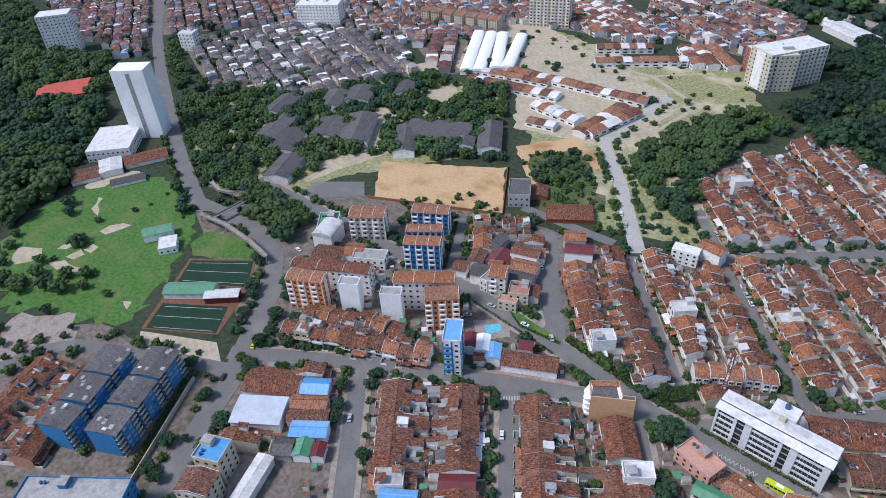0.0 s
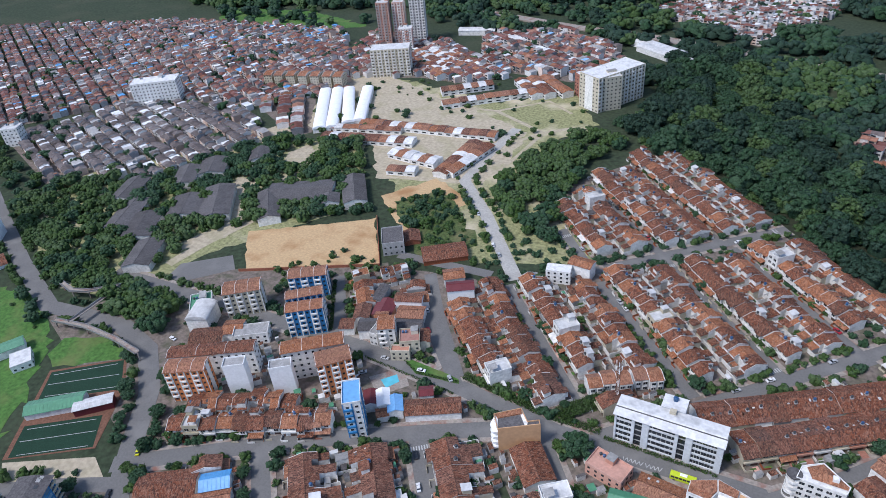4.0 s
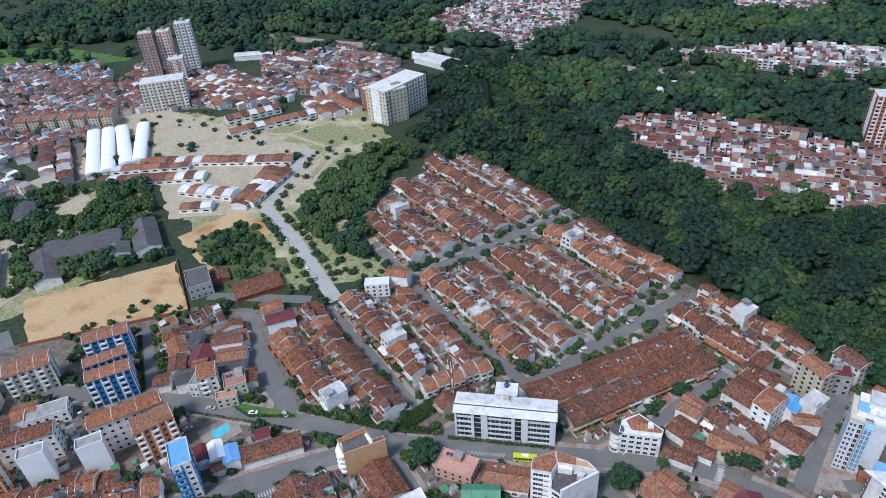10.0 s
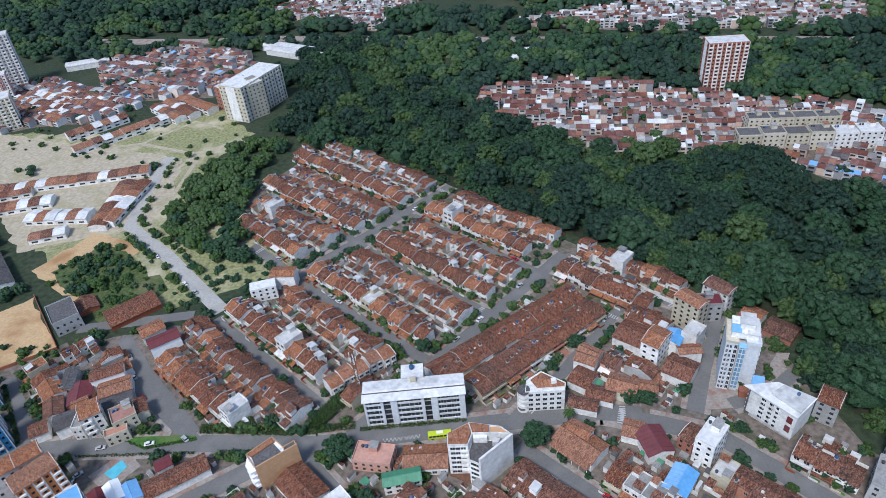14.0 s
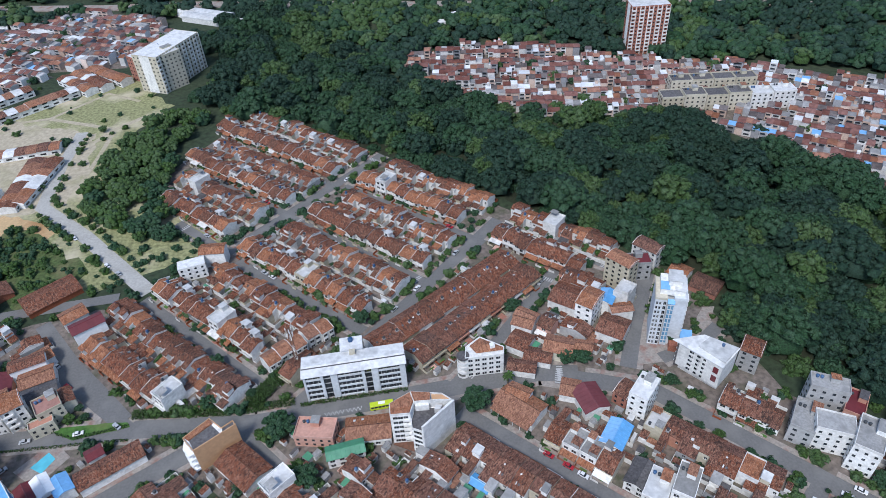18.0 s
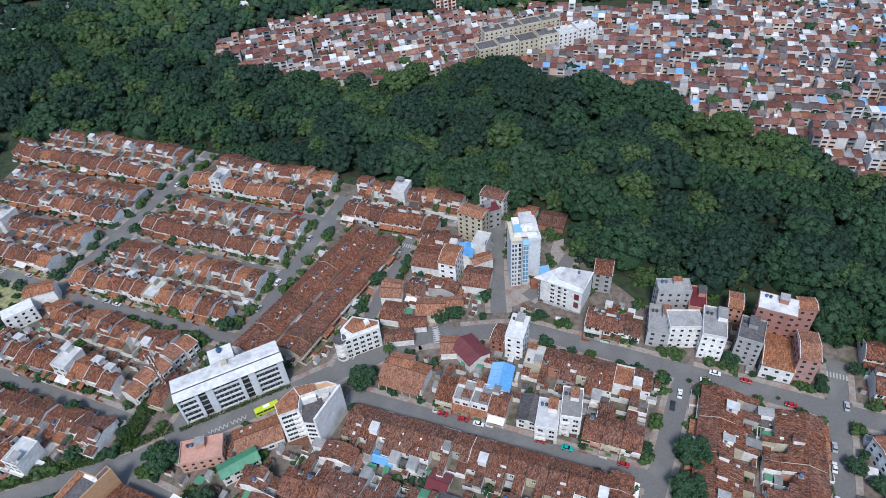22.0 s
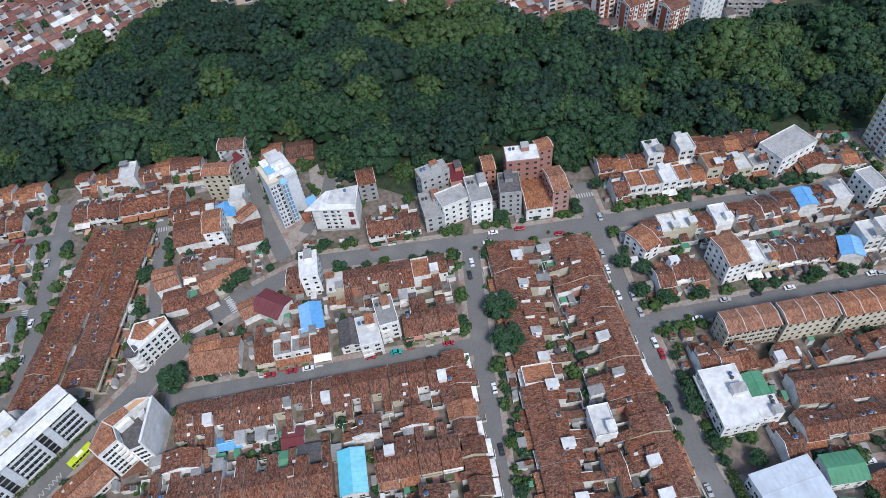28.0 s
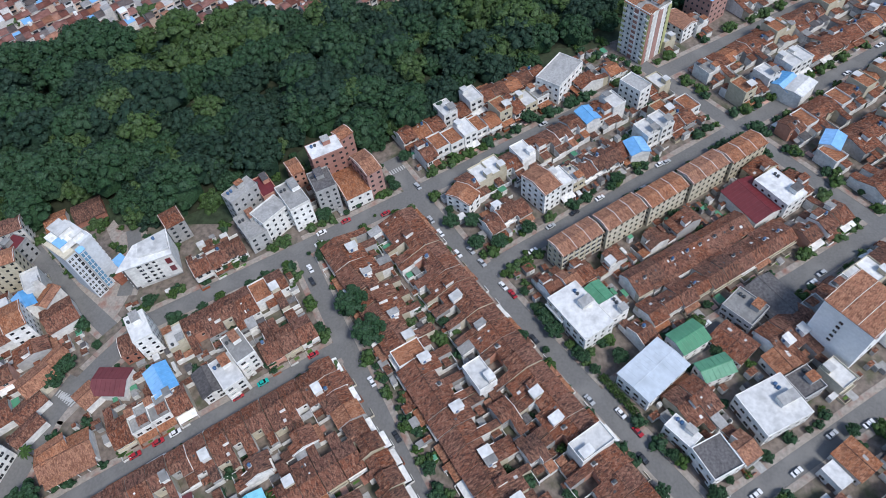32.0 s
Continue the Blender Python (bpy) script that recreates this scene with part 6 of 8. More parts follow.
flats(133.1, -65.6, -128.8, 11.8, 10.6, 6, 2, GREYP, CONC, "grey house with a cluttered roof terrace")
hall(139.2, -76.3, -139.7, 16.5, 11.8, 6.5, GREYP, SLATE, "house with a dark grey sheet roof")
hall(119.9, -61.3, -129.4, 13.1, 10.2, 5.5, WHITE, TILE, "house with a clay tile roof")
hall(83.9, -93.3, -136.2, 10.3, 8.9, 6, WHITE, TILE2, "house with an orange clay tile roof")
flats(78.0, -86.7, -138.2, 7.5, 5.0, 5, 1, WHITE, METAL, "low house with a white roof")
flats(123.1, -9.5, -137.4, 20.7, 12.7, 9, 3, WHITE, METAL, "white three-storey house with a curved white roof")
flats(126.7, -21.1, -139.6, 7.1, 7.3, 7, 2, WHITE, METAL, "white house with a flat white roof")
hall(132.6, -15.7, -138.3, 8.7, 7.0, 7, WHITE, GREENSHEET, "house with a green sheet roof")
hall(183.1, -73.0, -141.8, 18.6, 14.6, 7.5, WHITE, REDSHEET, "building with a faded red striped sheet roof")
flats(187.2, -82.3, -138.2, 16.2, 10.8, 9.5, 3, WHITE, METAL, "white building with a flat white roof")
hall(206.7, -29.0, -156.1, 8.6, 7.9, 8, WHITE, BLUESHEET, "house with a pale blue sheet roof")
hall(223.0, -8.0, -142.5, 9.2, 6.9, 9, WHITE, BLUESHEET, "house with a blue sheet roof")
flats(240.2, -27.6, -130.4, 11.6, 7.4, 12, 4, WHITE, CONC, "white four-storey house with flat roof")
flats(248.8, 6.0, -117.6, 12.5, 20.4, 10, 3, WHITE, CONC, "large white three-storey house with roof terraces")
hall(252.7, -92.5, -128.5, 8.7, 10.6, 8, WHITE, BLUESHEET, "hall with a pale blue sheet roof")
hall(249.2, -98.5, -126.6, 7.7, 12.7, 8, WHITE, METAL, "hall with a white sheet roof")
hall(217.5, -106.8, -114.6, 7.7, 9.5, 8, WHITE, BLUESHEET, "hall with a pale blue sheet roof")
flats(179.4, 8.7, -42.7, 8.7, 13.8, 12, 4, WHITE, TILE2, "tall white house with an orange tile roof")
flats(172.5, 39.3, -25.5, 8, 11, 8, 3, WHITE, TILE2, "white three-storey house with orange roof")
hall(70.9, 156.8, -27.3, 7.2, 8.1, 5.5, WHITE, TILE2, "low house with bright tile roof")
flats(90.6, 150.0, -52.5, 5.9, 8.6, 6, 2, BRICK, TILE, "brick house with a tile roof")
flats(-435.1, 474.8, 10.9, 8.5, 13.8, 12, 5, CREAM, TILE2, "cream five-storey apartment block with tile roof")
flats(-424.2, 476.7, 11.4, 8.6, 13.7, 12, 5, CREAM, TILE2, "cream five-storey apartment block with tile roof")
flats(-411.7, 478.9, 10.9, 8.5, 13.8, 12, 5, CREAM, TILE2, "cream five-storey apartment block with tile roof")
flats(-399.3, 481.1, 10.9, 8.5, 13.8, 12, 5, CREAM, TILE2, "cream five-storey apartment block with tile roof")
flats(-387.0, 483.2, 11.6, 8.5, 13.7, 12, 5, CREAM, TILE2, "cream five-storey apartment block with tile roof")
flats(-374.7, 485.4, 11.7, 8.4, 13.7, 12, 5, CREAM, TILE2, "cream five-storey apartment block with tile roof")
flats(-363.8, 487.2, 11.6, 8.5, 13.7, 12, 5, CREAM, TILE2, "cream five-storey apartment block with tile roof")
# sun on the tower is put into its raised white
TW = flats(-447.6, 184.9, 37.9, 22.8, 15, 50, 0, LITWHITE, LITSHEET, "tall white slab tower with a grey stripe")
flats(-117.3, 511.9, 57.7, 48.6, 22, 28, 9, CREAM, METAL, "cream apartment block of ten storeys with stacked balconies", bands=WHITE, bays=14)
flats(-121.7, 502.7, -51.7, 24.2, 20, 27, 9, CREAM, METAL, "cream apartment block end wing")
flats(-139.1, 518.9, -45.0, 17.0, 14, 19, 6, BRICK, METAL, "brick-red apartment wing of six storeys")
flats(235.1, 453.4, -8.1, 28.3, 15, 36, 13, BRICK, METAL, "tall brick-red apartment tower beyond the ravine", bands=WHITE)
flats(-381.0, 604.0, 21.0, 13, 13, 46, 16, PINK, METAL, "pale slender apartment tower in the distance", bands=GREYP)
flats(-369.0, 616.0, 18.0, 12, 14, 44, 15, PINK, METAL, "pale slender apartment tower in the distance", bands=WHITE)
flats(-351.0, 594.0, 21.8, 14, 12, 24, 9, WHITE, METAL, "white apartment tower in the distance", bands=PINK)
flats(-350.0, 622.0, 20.6, 15, 15, 50, 17, GREYP, METAL, "grey and white apartment tower in the distance", bands=WHITE)
flats(-331.4, 529.3, 22.4, 36.8, 18, 26, 9, CREAM, METAL, "white and cream apartment block", bands=WHITE)
flats(334.3, 72.4, -23.6, 17.5, 14, 62, 20, WHITE, METAL, "tall white apartment tower with blue windows")
PT = flats(277.9, -30.9, -132.7, 15.0, 14, 27, 10, WHITE, CONC, "white, green and rose painted apartment tower with tiled roofs", bands=WHITE, bays=5)
for x0, x1, m in ((-7.6, -6.0, OLIVE), (-1.2, 1.2, ROSE), (6.0, 7.6, OLIVE)):
    bm = bmesh.new()
    box(bm, x0, x1, -7.35, -6.9, 0, 26.8)
    part("painted_strip", bm, m, PT, "painted vertical strip")
for y0, y1, m in ((-7.1, -5.2, ROSE), (-1.5, 1.5, ROSE), (5.0, 7.1, OLIVE)):
    for sx in (-1, 1):
        bm = bmesh.new()
        box(bm, sx * 7.66 - 0.12, sx * 7.66 + 0.12, y0, y1, 0, 26.8)
        part("painted_strip", bm, m, PT, "painted vertical strip")
for x0, x1, y0, y1, z in ((-7.9, -1.6, -7.3, -0.5, 27.0), (1.6, 7.9, -7.3, -0.5, 27.0), (-6.5, 6.5, 0.5, 7.3, 28.4)):
    bm = bmesh.new()
    profile(bm, [(y0, z), ((y0 + y1) / 2, z + 1.5), (y1, z), (y1, z + 0.16), ((y0 + y1) / 2, z + 1.66), (y0, z + 0.16)], x0, x1)
    part("tile_roof", bm, TILE2, PT, "orange tile roof")
bm = bmesh.new()
box(bm, -1.5, 1.5, -7.62, -7.4, 0, 48)
part("stripe", bm, GREYP, TW, "grey vertical stripe")

for k in range(5):
    shared("window", WIN_S, BB, pose(-1.0, -8.9, 9 + 2.6 * k) @ Matrix.Diagonal((1.3, 1, 1.1, 1)))
    shared("window", WIN_S, BB, pose(8.65, -3 + 2 * (k % 2), 5 + 3.2 * k, 0, 0, 90))
PROTO = {s: [row_house(100 * i + j, s) for j in range(n)] for i, (s, n) in enumerate((("plain", 8), ("mixed", 6), ("flat", 7), ("shallow", 4), ("deep", 12), ("smooth", 6)))}
PARK = [h for hs in PROTO.values() for h in hs]
used = set()
GREEN = []          # plants in the patios: place, size
HOMES = []          # places of the row houses: x, y, angle
FAR = []


def blocked(p, spare=1.5):
    for x, y, a, w, d in FOOT:
        q = p - Vector((x, y))
        if abs(q.x * math.cos(a) + q.y * math.sin(a)) < w / 2 + spare and abs(-q.x * math.sin(a) + q.y * math.cos(a)) < d / 2 + spare:
            return True
    return False



def near_house(p):
    for x, y, a, w, k in HOMES:
        qx, qy = p.x - x, p.y - y
        if abs(qx * math.cos(a) + qy * math.sin(a)) < w / 2 + 0.3:
            f = -qx * math.sin(a) + qy * math.cos(a)
            if -6.3 < f < 8.6 * k:
                return True
    return False


def place(ob, m):
    """The first use moves the pattern itself, later ones copy it."""
    if ob.name not in used:
        used.add(ob.name)
        ob.matrix_basis = m
        return ob
    return copy_thing(ob, m)


def row(ax, ay, bx, by, face, flats=0.12, mixed=0.25, style=None, seed=0, zs=1.0, far=False, ys=1.0, base="plain"):
    """Terraced houses along the ridge line a-b; face +1: front to the left of the way from a to b, -1: to the right."""
    r = random.Random(seed * 7 + int(abs(ax) * 3 + abs(by)))
    d = Vector((bx - ax, by - ay))
    n = max(1, round(d.length / 6.9))
    w = d.length / n
    ang = math.atan2(d.y, d.x) + (math.pi if face > 0 else 0)
    for i in range(n):
        k = r.random()
        s = style or ("flat" if k < flats else "mixed" if k < flats + mixed else base)
        ob = r.choice(PROTO[s])
        c = Vector((ax, ay)) + d * ((i + 0.5) / n)
        if blocked(c):
            continue
        nx, ny = -math.sin(ang), math.cos(ang)
        j = r.uniform(-1.0, 1.0) if base == "plain" else r.uniform(-0.03, 0.03)
        m = pose(c.x + nx * j, c.y + ny * j, 0.03, 0, 0, math.degrees(ang)) @ Matrix.Diagonal((w / HW, ys, zs * (r.uniform(0.9, 1.16) if base == "plain" else r.choice((0.995, 1.0, 1.005, 1.0, 1.06))), 1))
        HOMES.append((c.x, c.y, ang, w, 1.2 if base in ("deep", "smooth") else 1.0))
        if ob.name in PATIO_AT and r.random() < 0.45:
            GREEN.append((m @ Vector((*PATIO_AT[ob.name], 0)), r.uniform(0.2, 0.42)))
        if far or c.length > 155:
            FAR.append((ob, m))
        else:
            place(ob, m)


def grow(u0, u1, v, face, v1=None, **k):
    row(*G(u0, v), *G(u1, v if v1 is None else v1), face, **k)


def gcol(v0, v1, u, face, u1=None, **k):
    row(*G(u, v0), *G(u if u1 is None else u1, v1), face, **k)


# rows of the grid: +1 faces north-east, -1 south-west
for u0, u1, v, f in ((-274, -195, 63.5, -1), (-263, -176, 81, 1), (-259, -173, 103, -1), (-244, -172, 124.5, 1), (-249, -174, 148, -1), (-241, -161, 167, 1),
                     (-241, -163, 188, -1), (-235, -162, 206.5, 1), (-240, -170, 227, -1), (-234, -164, 244, 1),
                     (-323, -266, 151, -1), (-330, -262, 169, 1), (-350, -259, 189, -1), (-345, -258, 205, 1), (-362, -258, 224, -1), (-356, -256, 244, 1),
                     (-148, -98, 225, -1), (-150, -92, 244.5, 1)):
    grow(u0, u1, v, f, flats=0.035, ys=1.08)
for u0, u1, v, f, fl in ((-66, 9, 137, -1, 0.2), (-52, 9, 161, 1, 0.2), (-93, 1, 115, 1, 0.02), (-104, 1, 86, -1, 0.02), (-104, 1, 60, 1, 0.1)):
    grow(u0, u1, v, f, flats=fl, mixed=0.06, base="deep")
for u0, u1, v, f, fl in ((88, 172, 160, 1, 0.32), (85, 192, 138, -1, 0.28), (-20, 2, 187, -1, 0.1), (84, 178, 186, -1, 0.3), (82, 160, 200, -1, 0.3), (178, 199, 142, -1, 0.3), (178, 199, 160, 1, 0.3)):
    grow(u0, u1, v, f, flats=fl)
gcol(166, 40, 33, -1, u1=30, flats=0.02, mixed=0.08, base="deep", ys=1.15)
gcol(163, 15, 60, 1, u1=63, flats=0.03, mixed=0.08, base="deep", ys=1.15)
gcol(122, 56, 3.5, 1, flats=0.0, style="shallow")
row(-3.5, 198, 69, 240.6, 1, flats=0, mixed=0, base="smooth", zs=0.92, ys=0.86)
row(14, 186, 77.6, 226, -1, flats=0, mixed=0, base="smooth", zs=0.92, ys=0.86)
grow(76 + 10, 106, 100, -1, flats=0)
grow(112, 174, 86, 1, v1=83, flats=0, mixed=0.05, base="smooth", ys=0.72)
grow(108, 176, 71, -1, v1=69, flats=0, mixed=0.05, base="smooth", ys=0.72)
grow(-104, -70, 214, 1, flats=0.2)
row(-205, 112, -140, 141, -1, flats=0.1)
row(-205, 124, -160, 143, 1, flats=0.2)
row(-122, 151, -88, 166, -1, flats=0.0)
for a in ((-192, 92, -168, 58, -1), (-176, 104, -148, 66, 1), (-139.6, 120, -100, 70, -1), (-117, 134, -75, 80, 1), (-90, 148, -50, 92, -1), (-66, 160, -26, 104, 1), (-44, 142, -8, 92, -1)):
    row(*a, flats=0.1, base="deep", mixed=0.1, ys=1.14)
# block by the bend of the main street
row(-177.7, 227.0, -150.2, 191.0, -1, flats=0.1, mixed=0.4, base="deep")
row(-151.5, 236.7, -127.2, 195.6, 1, flats=0.15, mixed=0.4, base="deep")
# the blocks further out between the same streets
for v, f, fl in ((182, 1, 0.4), (154, 1, 0.35), (133, -1, 0.35), (106, 1, 0.3), (86, 1, 0.2), (64, -1, 0.3), (37, 1, 0.3), (15, -1, 0.4), (-14, 1, 0.4), (-36, -1, 0.3)):
    grow(216, 335, v, f, flats=fl, mixed=0.35, base="deep", far=True)
grow(92, 202, 41, 1, flats=0.3, mixed=0.3, base="deep")
grow(90, 202, 21, -1, flats=0.4, mixed=0.3, base="deep")
row(-273.2, 33.1, -255.8, -3.1, -1, base="deep", flats=0, mixed=0.1)
row(-253.6, 40.5, -228.8, 1.4, 1, base="deep", flats=0, mixed=0.1)

# single houses in the gaps of the blocks, fronts to the nearest street
ri = random.Random(77)


def to_road(p):
    best = 99.0
    for pts, w in LINES:
        for a, b in zip(pts, pts[1:]):
            d = b - a
            k = max(0.0, min(1.0, (p - a).dot(d) / d.length_squared))
            best = min(best, (p - a - d * k).length - w / 2)
    return best


def infill(u0, u1, v0, v1, cap, styles=("mixed", "mixed", "flat", "deep", "plain")):
    n = 0
    v = v0
    while v < v1:
        u = u0
        while u < u1:
            c = Vector(G(u, v))
            if off_road(c, 7) and not blocked(c, 4) and not near_house(c):
                turns = sorted(range(4), key=lambda q: to_road(c + Vector((math.sin(GA + q * math.pi / 2), -math.cos(GA + q * math.pi / 2))) * 7))
                for q in turns[:2]:
                    ang = GA + q * math.pi / 2
                    ex, ey = Vector((math.cos(ang), math.sin(ang))), Vector((-math.sin(ang), math.cos(ang)))
                    spots = [c + ex * a + ey * b for a in (-3.3, 0, 3.3) for b in (-5, 0, 4, 8)]
                    if all(off_road(s, 1.5) and not blocked(s, 0.3) and not near_house(s) for s in spots) and n < cap:
                        ob = ri.choice(PROTO[ri.choice(styles)])
                        m = pose(c.x, c.y, 0.03, 0, 0, math.degrees(ang)) @ Matrix.Diagonal((1, 0.95, ri.uniform(0.9, 1.1), 1))
                        HOMES.append((c.x, c.y, ang, 7, 1.15))
                        if c.length > 100:
                            FAR.append((ob, m))
                        else:
                            place(ob, m)
                        n += 1
                        break
            u += 2.0
        v += 2.5
    return n


# a corner garden kept free for its tree and hedge
FOOT.append((111, -24, GA, 11, 9))
FOOT.append((97, -24, math.radians(44), 17, 5))
infill(-292, -222, 4, 64, 16)
infill(-245, 212, 55, 190, 80)
infill(-20, 212, -40, 48, 90, ("mixed", "flat", "flat", "deep"))

# low sheds, covers and walls that clutter the yards
Vc, Fc, Mc = [], [], []
for i in range(9000):
    u, v = ri.uniform(-262, 212), ri.uniform(-60, 200)
    p = Vector(G(u, v))
    if p.length > 330 or not off_road(p, 4.4) or blocked(p, 1.3) or near_house(p):
        continue
    if any(abs(p.x - q[0]) + abs(p.y - q[1]) < 3.6 for q in Vc[-8 * 700::8]):
        continue
    w, d, h = ri.uniform(1.2, 3.6), ri.uniform(1.2, 3.6), ri.choice((1.1, 2.2, 2.4, 2.7, 3.0))
    t = ri.uniform(0, 0.4)
    o = len(Vc)
    for a, b, z in ((-w, -d, 0), (w, -d, 0), (w, d, 0), (-w, d, 0), (-w, -d, h), (w, -d, h), (w, d, h + t), (-w, d, h + t)):
        x, y = G(u + a / 2, v + b / 2)
        Vc.append((x, y, z))
    Fc += [(o, o + 1, o + 5, o + 4), (o + 1, o + 2, o + 6, o + 5), (o + 2, o + 3, o + 7, o + 6), (o + 3, o, o + 4, o + 7), (o + 4, o + 5, o + 6, o + 7)]
    Mc += [ri.choice((0, 0, 1))] * 4 + [ri.choice((2, 2, 2, 3, 3, 4, 4, 5, 6, 7))]
me = bpy.data.meshes.new("yard_sheds")
me.from_pydata(Vc, [], Fc)
for m in (WHITE, GREYP, TILE, TILE3, CONC, SLATE, METAL, GREENSHEET):
    me.materials.append(m)
me.polygons.foreach_set("material_index", Mc)
tagged(new("yard_sheds", me), "low sheds and sheet covers cluttering the back yards", "sheds", kind="stuff")

# small lawns in front of the rows
bm = bmesh.new()
for x, y, a, w, k in HOMES:
    if Vector((x, y)).length < 330 and ri.random() < 0.7:
        x0 = ri.uniform(-w / 2, -0.5)
        L, dd = ri.uniform(1.5, 3.2), ri.uniform(0.7, 1.4)
        q = [(x + (b * math.cos(a) - c * math.sin(a)), y + (b * math.sin(a) + c * math.cos(a))) for b, c in ((x0, -5.9 - dd), (x0 + L, -5.9 - dd), (x0 + L, -5.9), (x0, -5.9))]
        if all(off_road(Vector(s), 0.1) for s in q):
            prism(bm, q, 0, 0.235)
bm2 = bmesh.new()
for x, y, a, w, k in HOMES:
    if Vector((x, y)).length < 330 and ri.random() < 0.6:
        x0, L = ri.uniform(-0.3, 0.6), ri.uniform(2.0, 2.9)
        q = [(x + (b * math.cos(a) - c * math.sin(a)), y + (b * math.sin(a) + c * math.cos(a))) for b, c in ((x0, -8.6), (x0 + L, -8.6), (x0 + L, -5.3), (x0, -5.3))]
        if all(off_road(Vector(s), -0.2) for s in q):
            prism(bm2, q, 0, 0.23, ri.randrange(3))
sheet("driveway", bm2, [BRICK, PINK, CONC], "brick-red and grey paved driveways before the garages", "driveway", "stuff")
sheet("front_lawn", bm, GRASS, "small planted lawns along the pavements", "lawn", "stuff")

# ---- trees ----
def ball(fine):
    """Points and triangles of a rough ball, its underside left open."""
    bm = bmesh.new()
    bmesh.ops.create_icosphere(bm, subdivisions=2 if fine else 1, radius=1.0)
    bm.verts.ensure_lookup_table()
    pts = [tuple(v.co) for v in bm.verts]
    tri = [tuple(v.index for v in f.verts) for f in bm.faces if f.calc_center_median().z > (-0.45 if fine else -0.6)]
    bm.free()
    return pts, tri


BALLS = {True: ball(True), False: ball(False)}


def tree_template(seed, height=9.0, radius=4.5, lumps=8, leaves=26, size=1.1, flat=0.75, limbs=True, fine=True):
    """Vertices, faces and material numbers (0 bark, 1 leaves) of one tree: trunk, limbs and a crown of uneven leafy clumps with loose sprays."""
    r = np.random.RandomState(seed)
    V, F, M = [], [], []

    def stick(a, b, r0, r1, n=6):
        o = len(V)
        d = np.array(b) - np.array(a)
        d = d / np.linalg.norm(d)
        u = np.cross(d, [0.3, 0.9, 0.2])
        u /= np.linalg.norm(u)
        w = np.cross(d, u)
        for c, q in ((a, r0), (b, r1)):
            for i in range(n):
                t = 6.2832 * i / n
                V.append(tuple(np.array(c) + q * (u * math.cos(t) + w * math.sin(t))))
        for i in range(n):
            F.append((o + i, o + (i + 1) % n, o + n + (i + 1) % n, o + n + i))
            M.append(0)

    base = height - radius * flat * 1.2
    stick((0, 0, -0.3), (0.1, 0.1, base), 0.04 * height, 0.025 * height)
    pts, tri = BALLS[False]
    for p in pts:
        V.append((p[0] * radius * 0.84, p[1] * radius * 0.84, base + (p[2] * 0.82 + 0.05) * radius * flat))
    for f in tri:
        F.append(tuple(len(V) - len(pts) + j for j in f))
        M.append(1)
    pts, tri = BALLS[fine]
    for i in range(lumps):
        t = 2.4 * i + r.uniform(-0.5, 0.5)
        k = 0.94 * math.sqrt((i + 0.2) / lumps)
        c = np.array((math.cos(t) * radius * k, math.sin(t) * radius * k, base + radius * flat * (0.9 * math.sqrt(1 - k * k) + r.uniform(-0.1, 0.08))))
        q = radius * r.uniform(0.8, 1.5) / math.sqrt(lumps + 1)
        if limbs and i % 3 == 0:
            stick((0.1, 0.1, base * 0.9), tuple(c), 0.02 * height, 0.008 * height, 4)
        o = len(V)
        for p in pts:
            V.append(tuple(c + np.array(p) * q * r.uniform(0.55, 1.4) * (1, 1, 0.75)))
        for f in tri:
            F.append(tuple(o + j for j in f))
            M.append(1)
        for _ in range(leaves):
            n = r.normal(size=3)
            n /= np.linalg.norm(n)
            n[2] = abs(n[2]) * 0.9 - 0.1
            p = c + n * q * r.uniform(0.9, 1.25) * (1, 1, flat)
            n2 = n * 0.8 + r.normal(size=3) * 0.5 + (0, 0, 0.25)
            n2 /= np.linalg.norm(n2)
            u = np.cross(n2, r.normal(size=3))
            u /= np.linalg.norm(u)
            w = np.cross(n2, u)
            s = size * r.uniform(0.6, 1.25)
            o = len(V)
            V += [tuple(p - u * s * 0.6), tuple(p + w * s * 0.5 + n2 * 0.12 * s), tuple(p + u * s * 0.6 - w * s * 0.3)]
            F.append((o, o + 1, o + 2))
            M.append(1)
    return np.array(V), F, np.array(M)


def sub_mesh(name, V, F, M, keep, mats):
    """A mesh of the faces whose material number is in keep."""
    ids = [i for i in range(len(F)) if M[i] in keep]
    at, vs, fs = {}, [], []
    for i in ids:
        f = []
        for k in F[i]:
            if k not in at:
                at[k] = len(vs)
                vs.append(tuple(V[k]))
            f.append(at[k])
        fs.append(f)
    me = bpy.data.meshes.new(name)
    me.from_pydata(vs, [], fs)
    for m in mats:
        me.materials.append(m)
    me.polygons.foreach_set("material_index", [keep.index(M[i]) for i in ids])
    return me


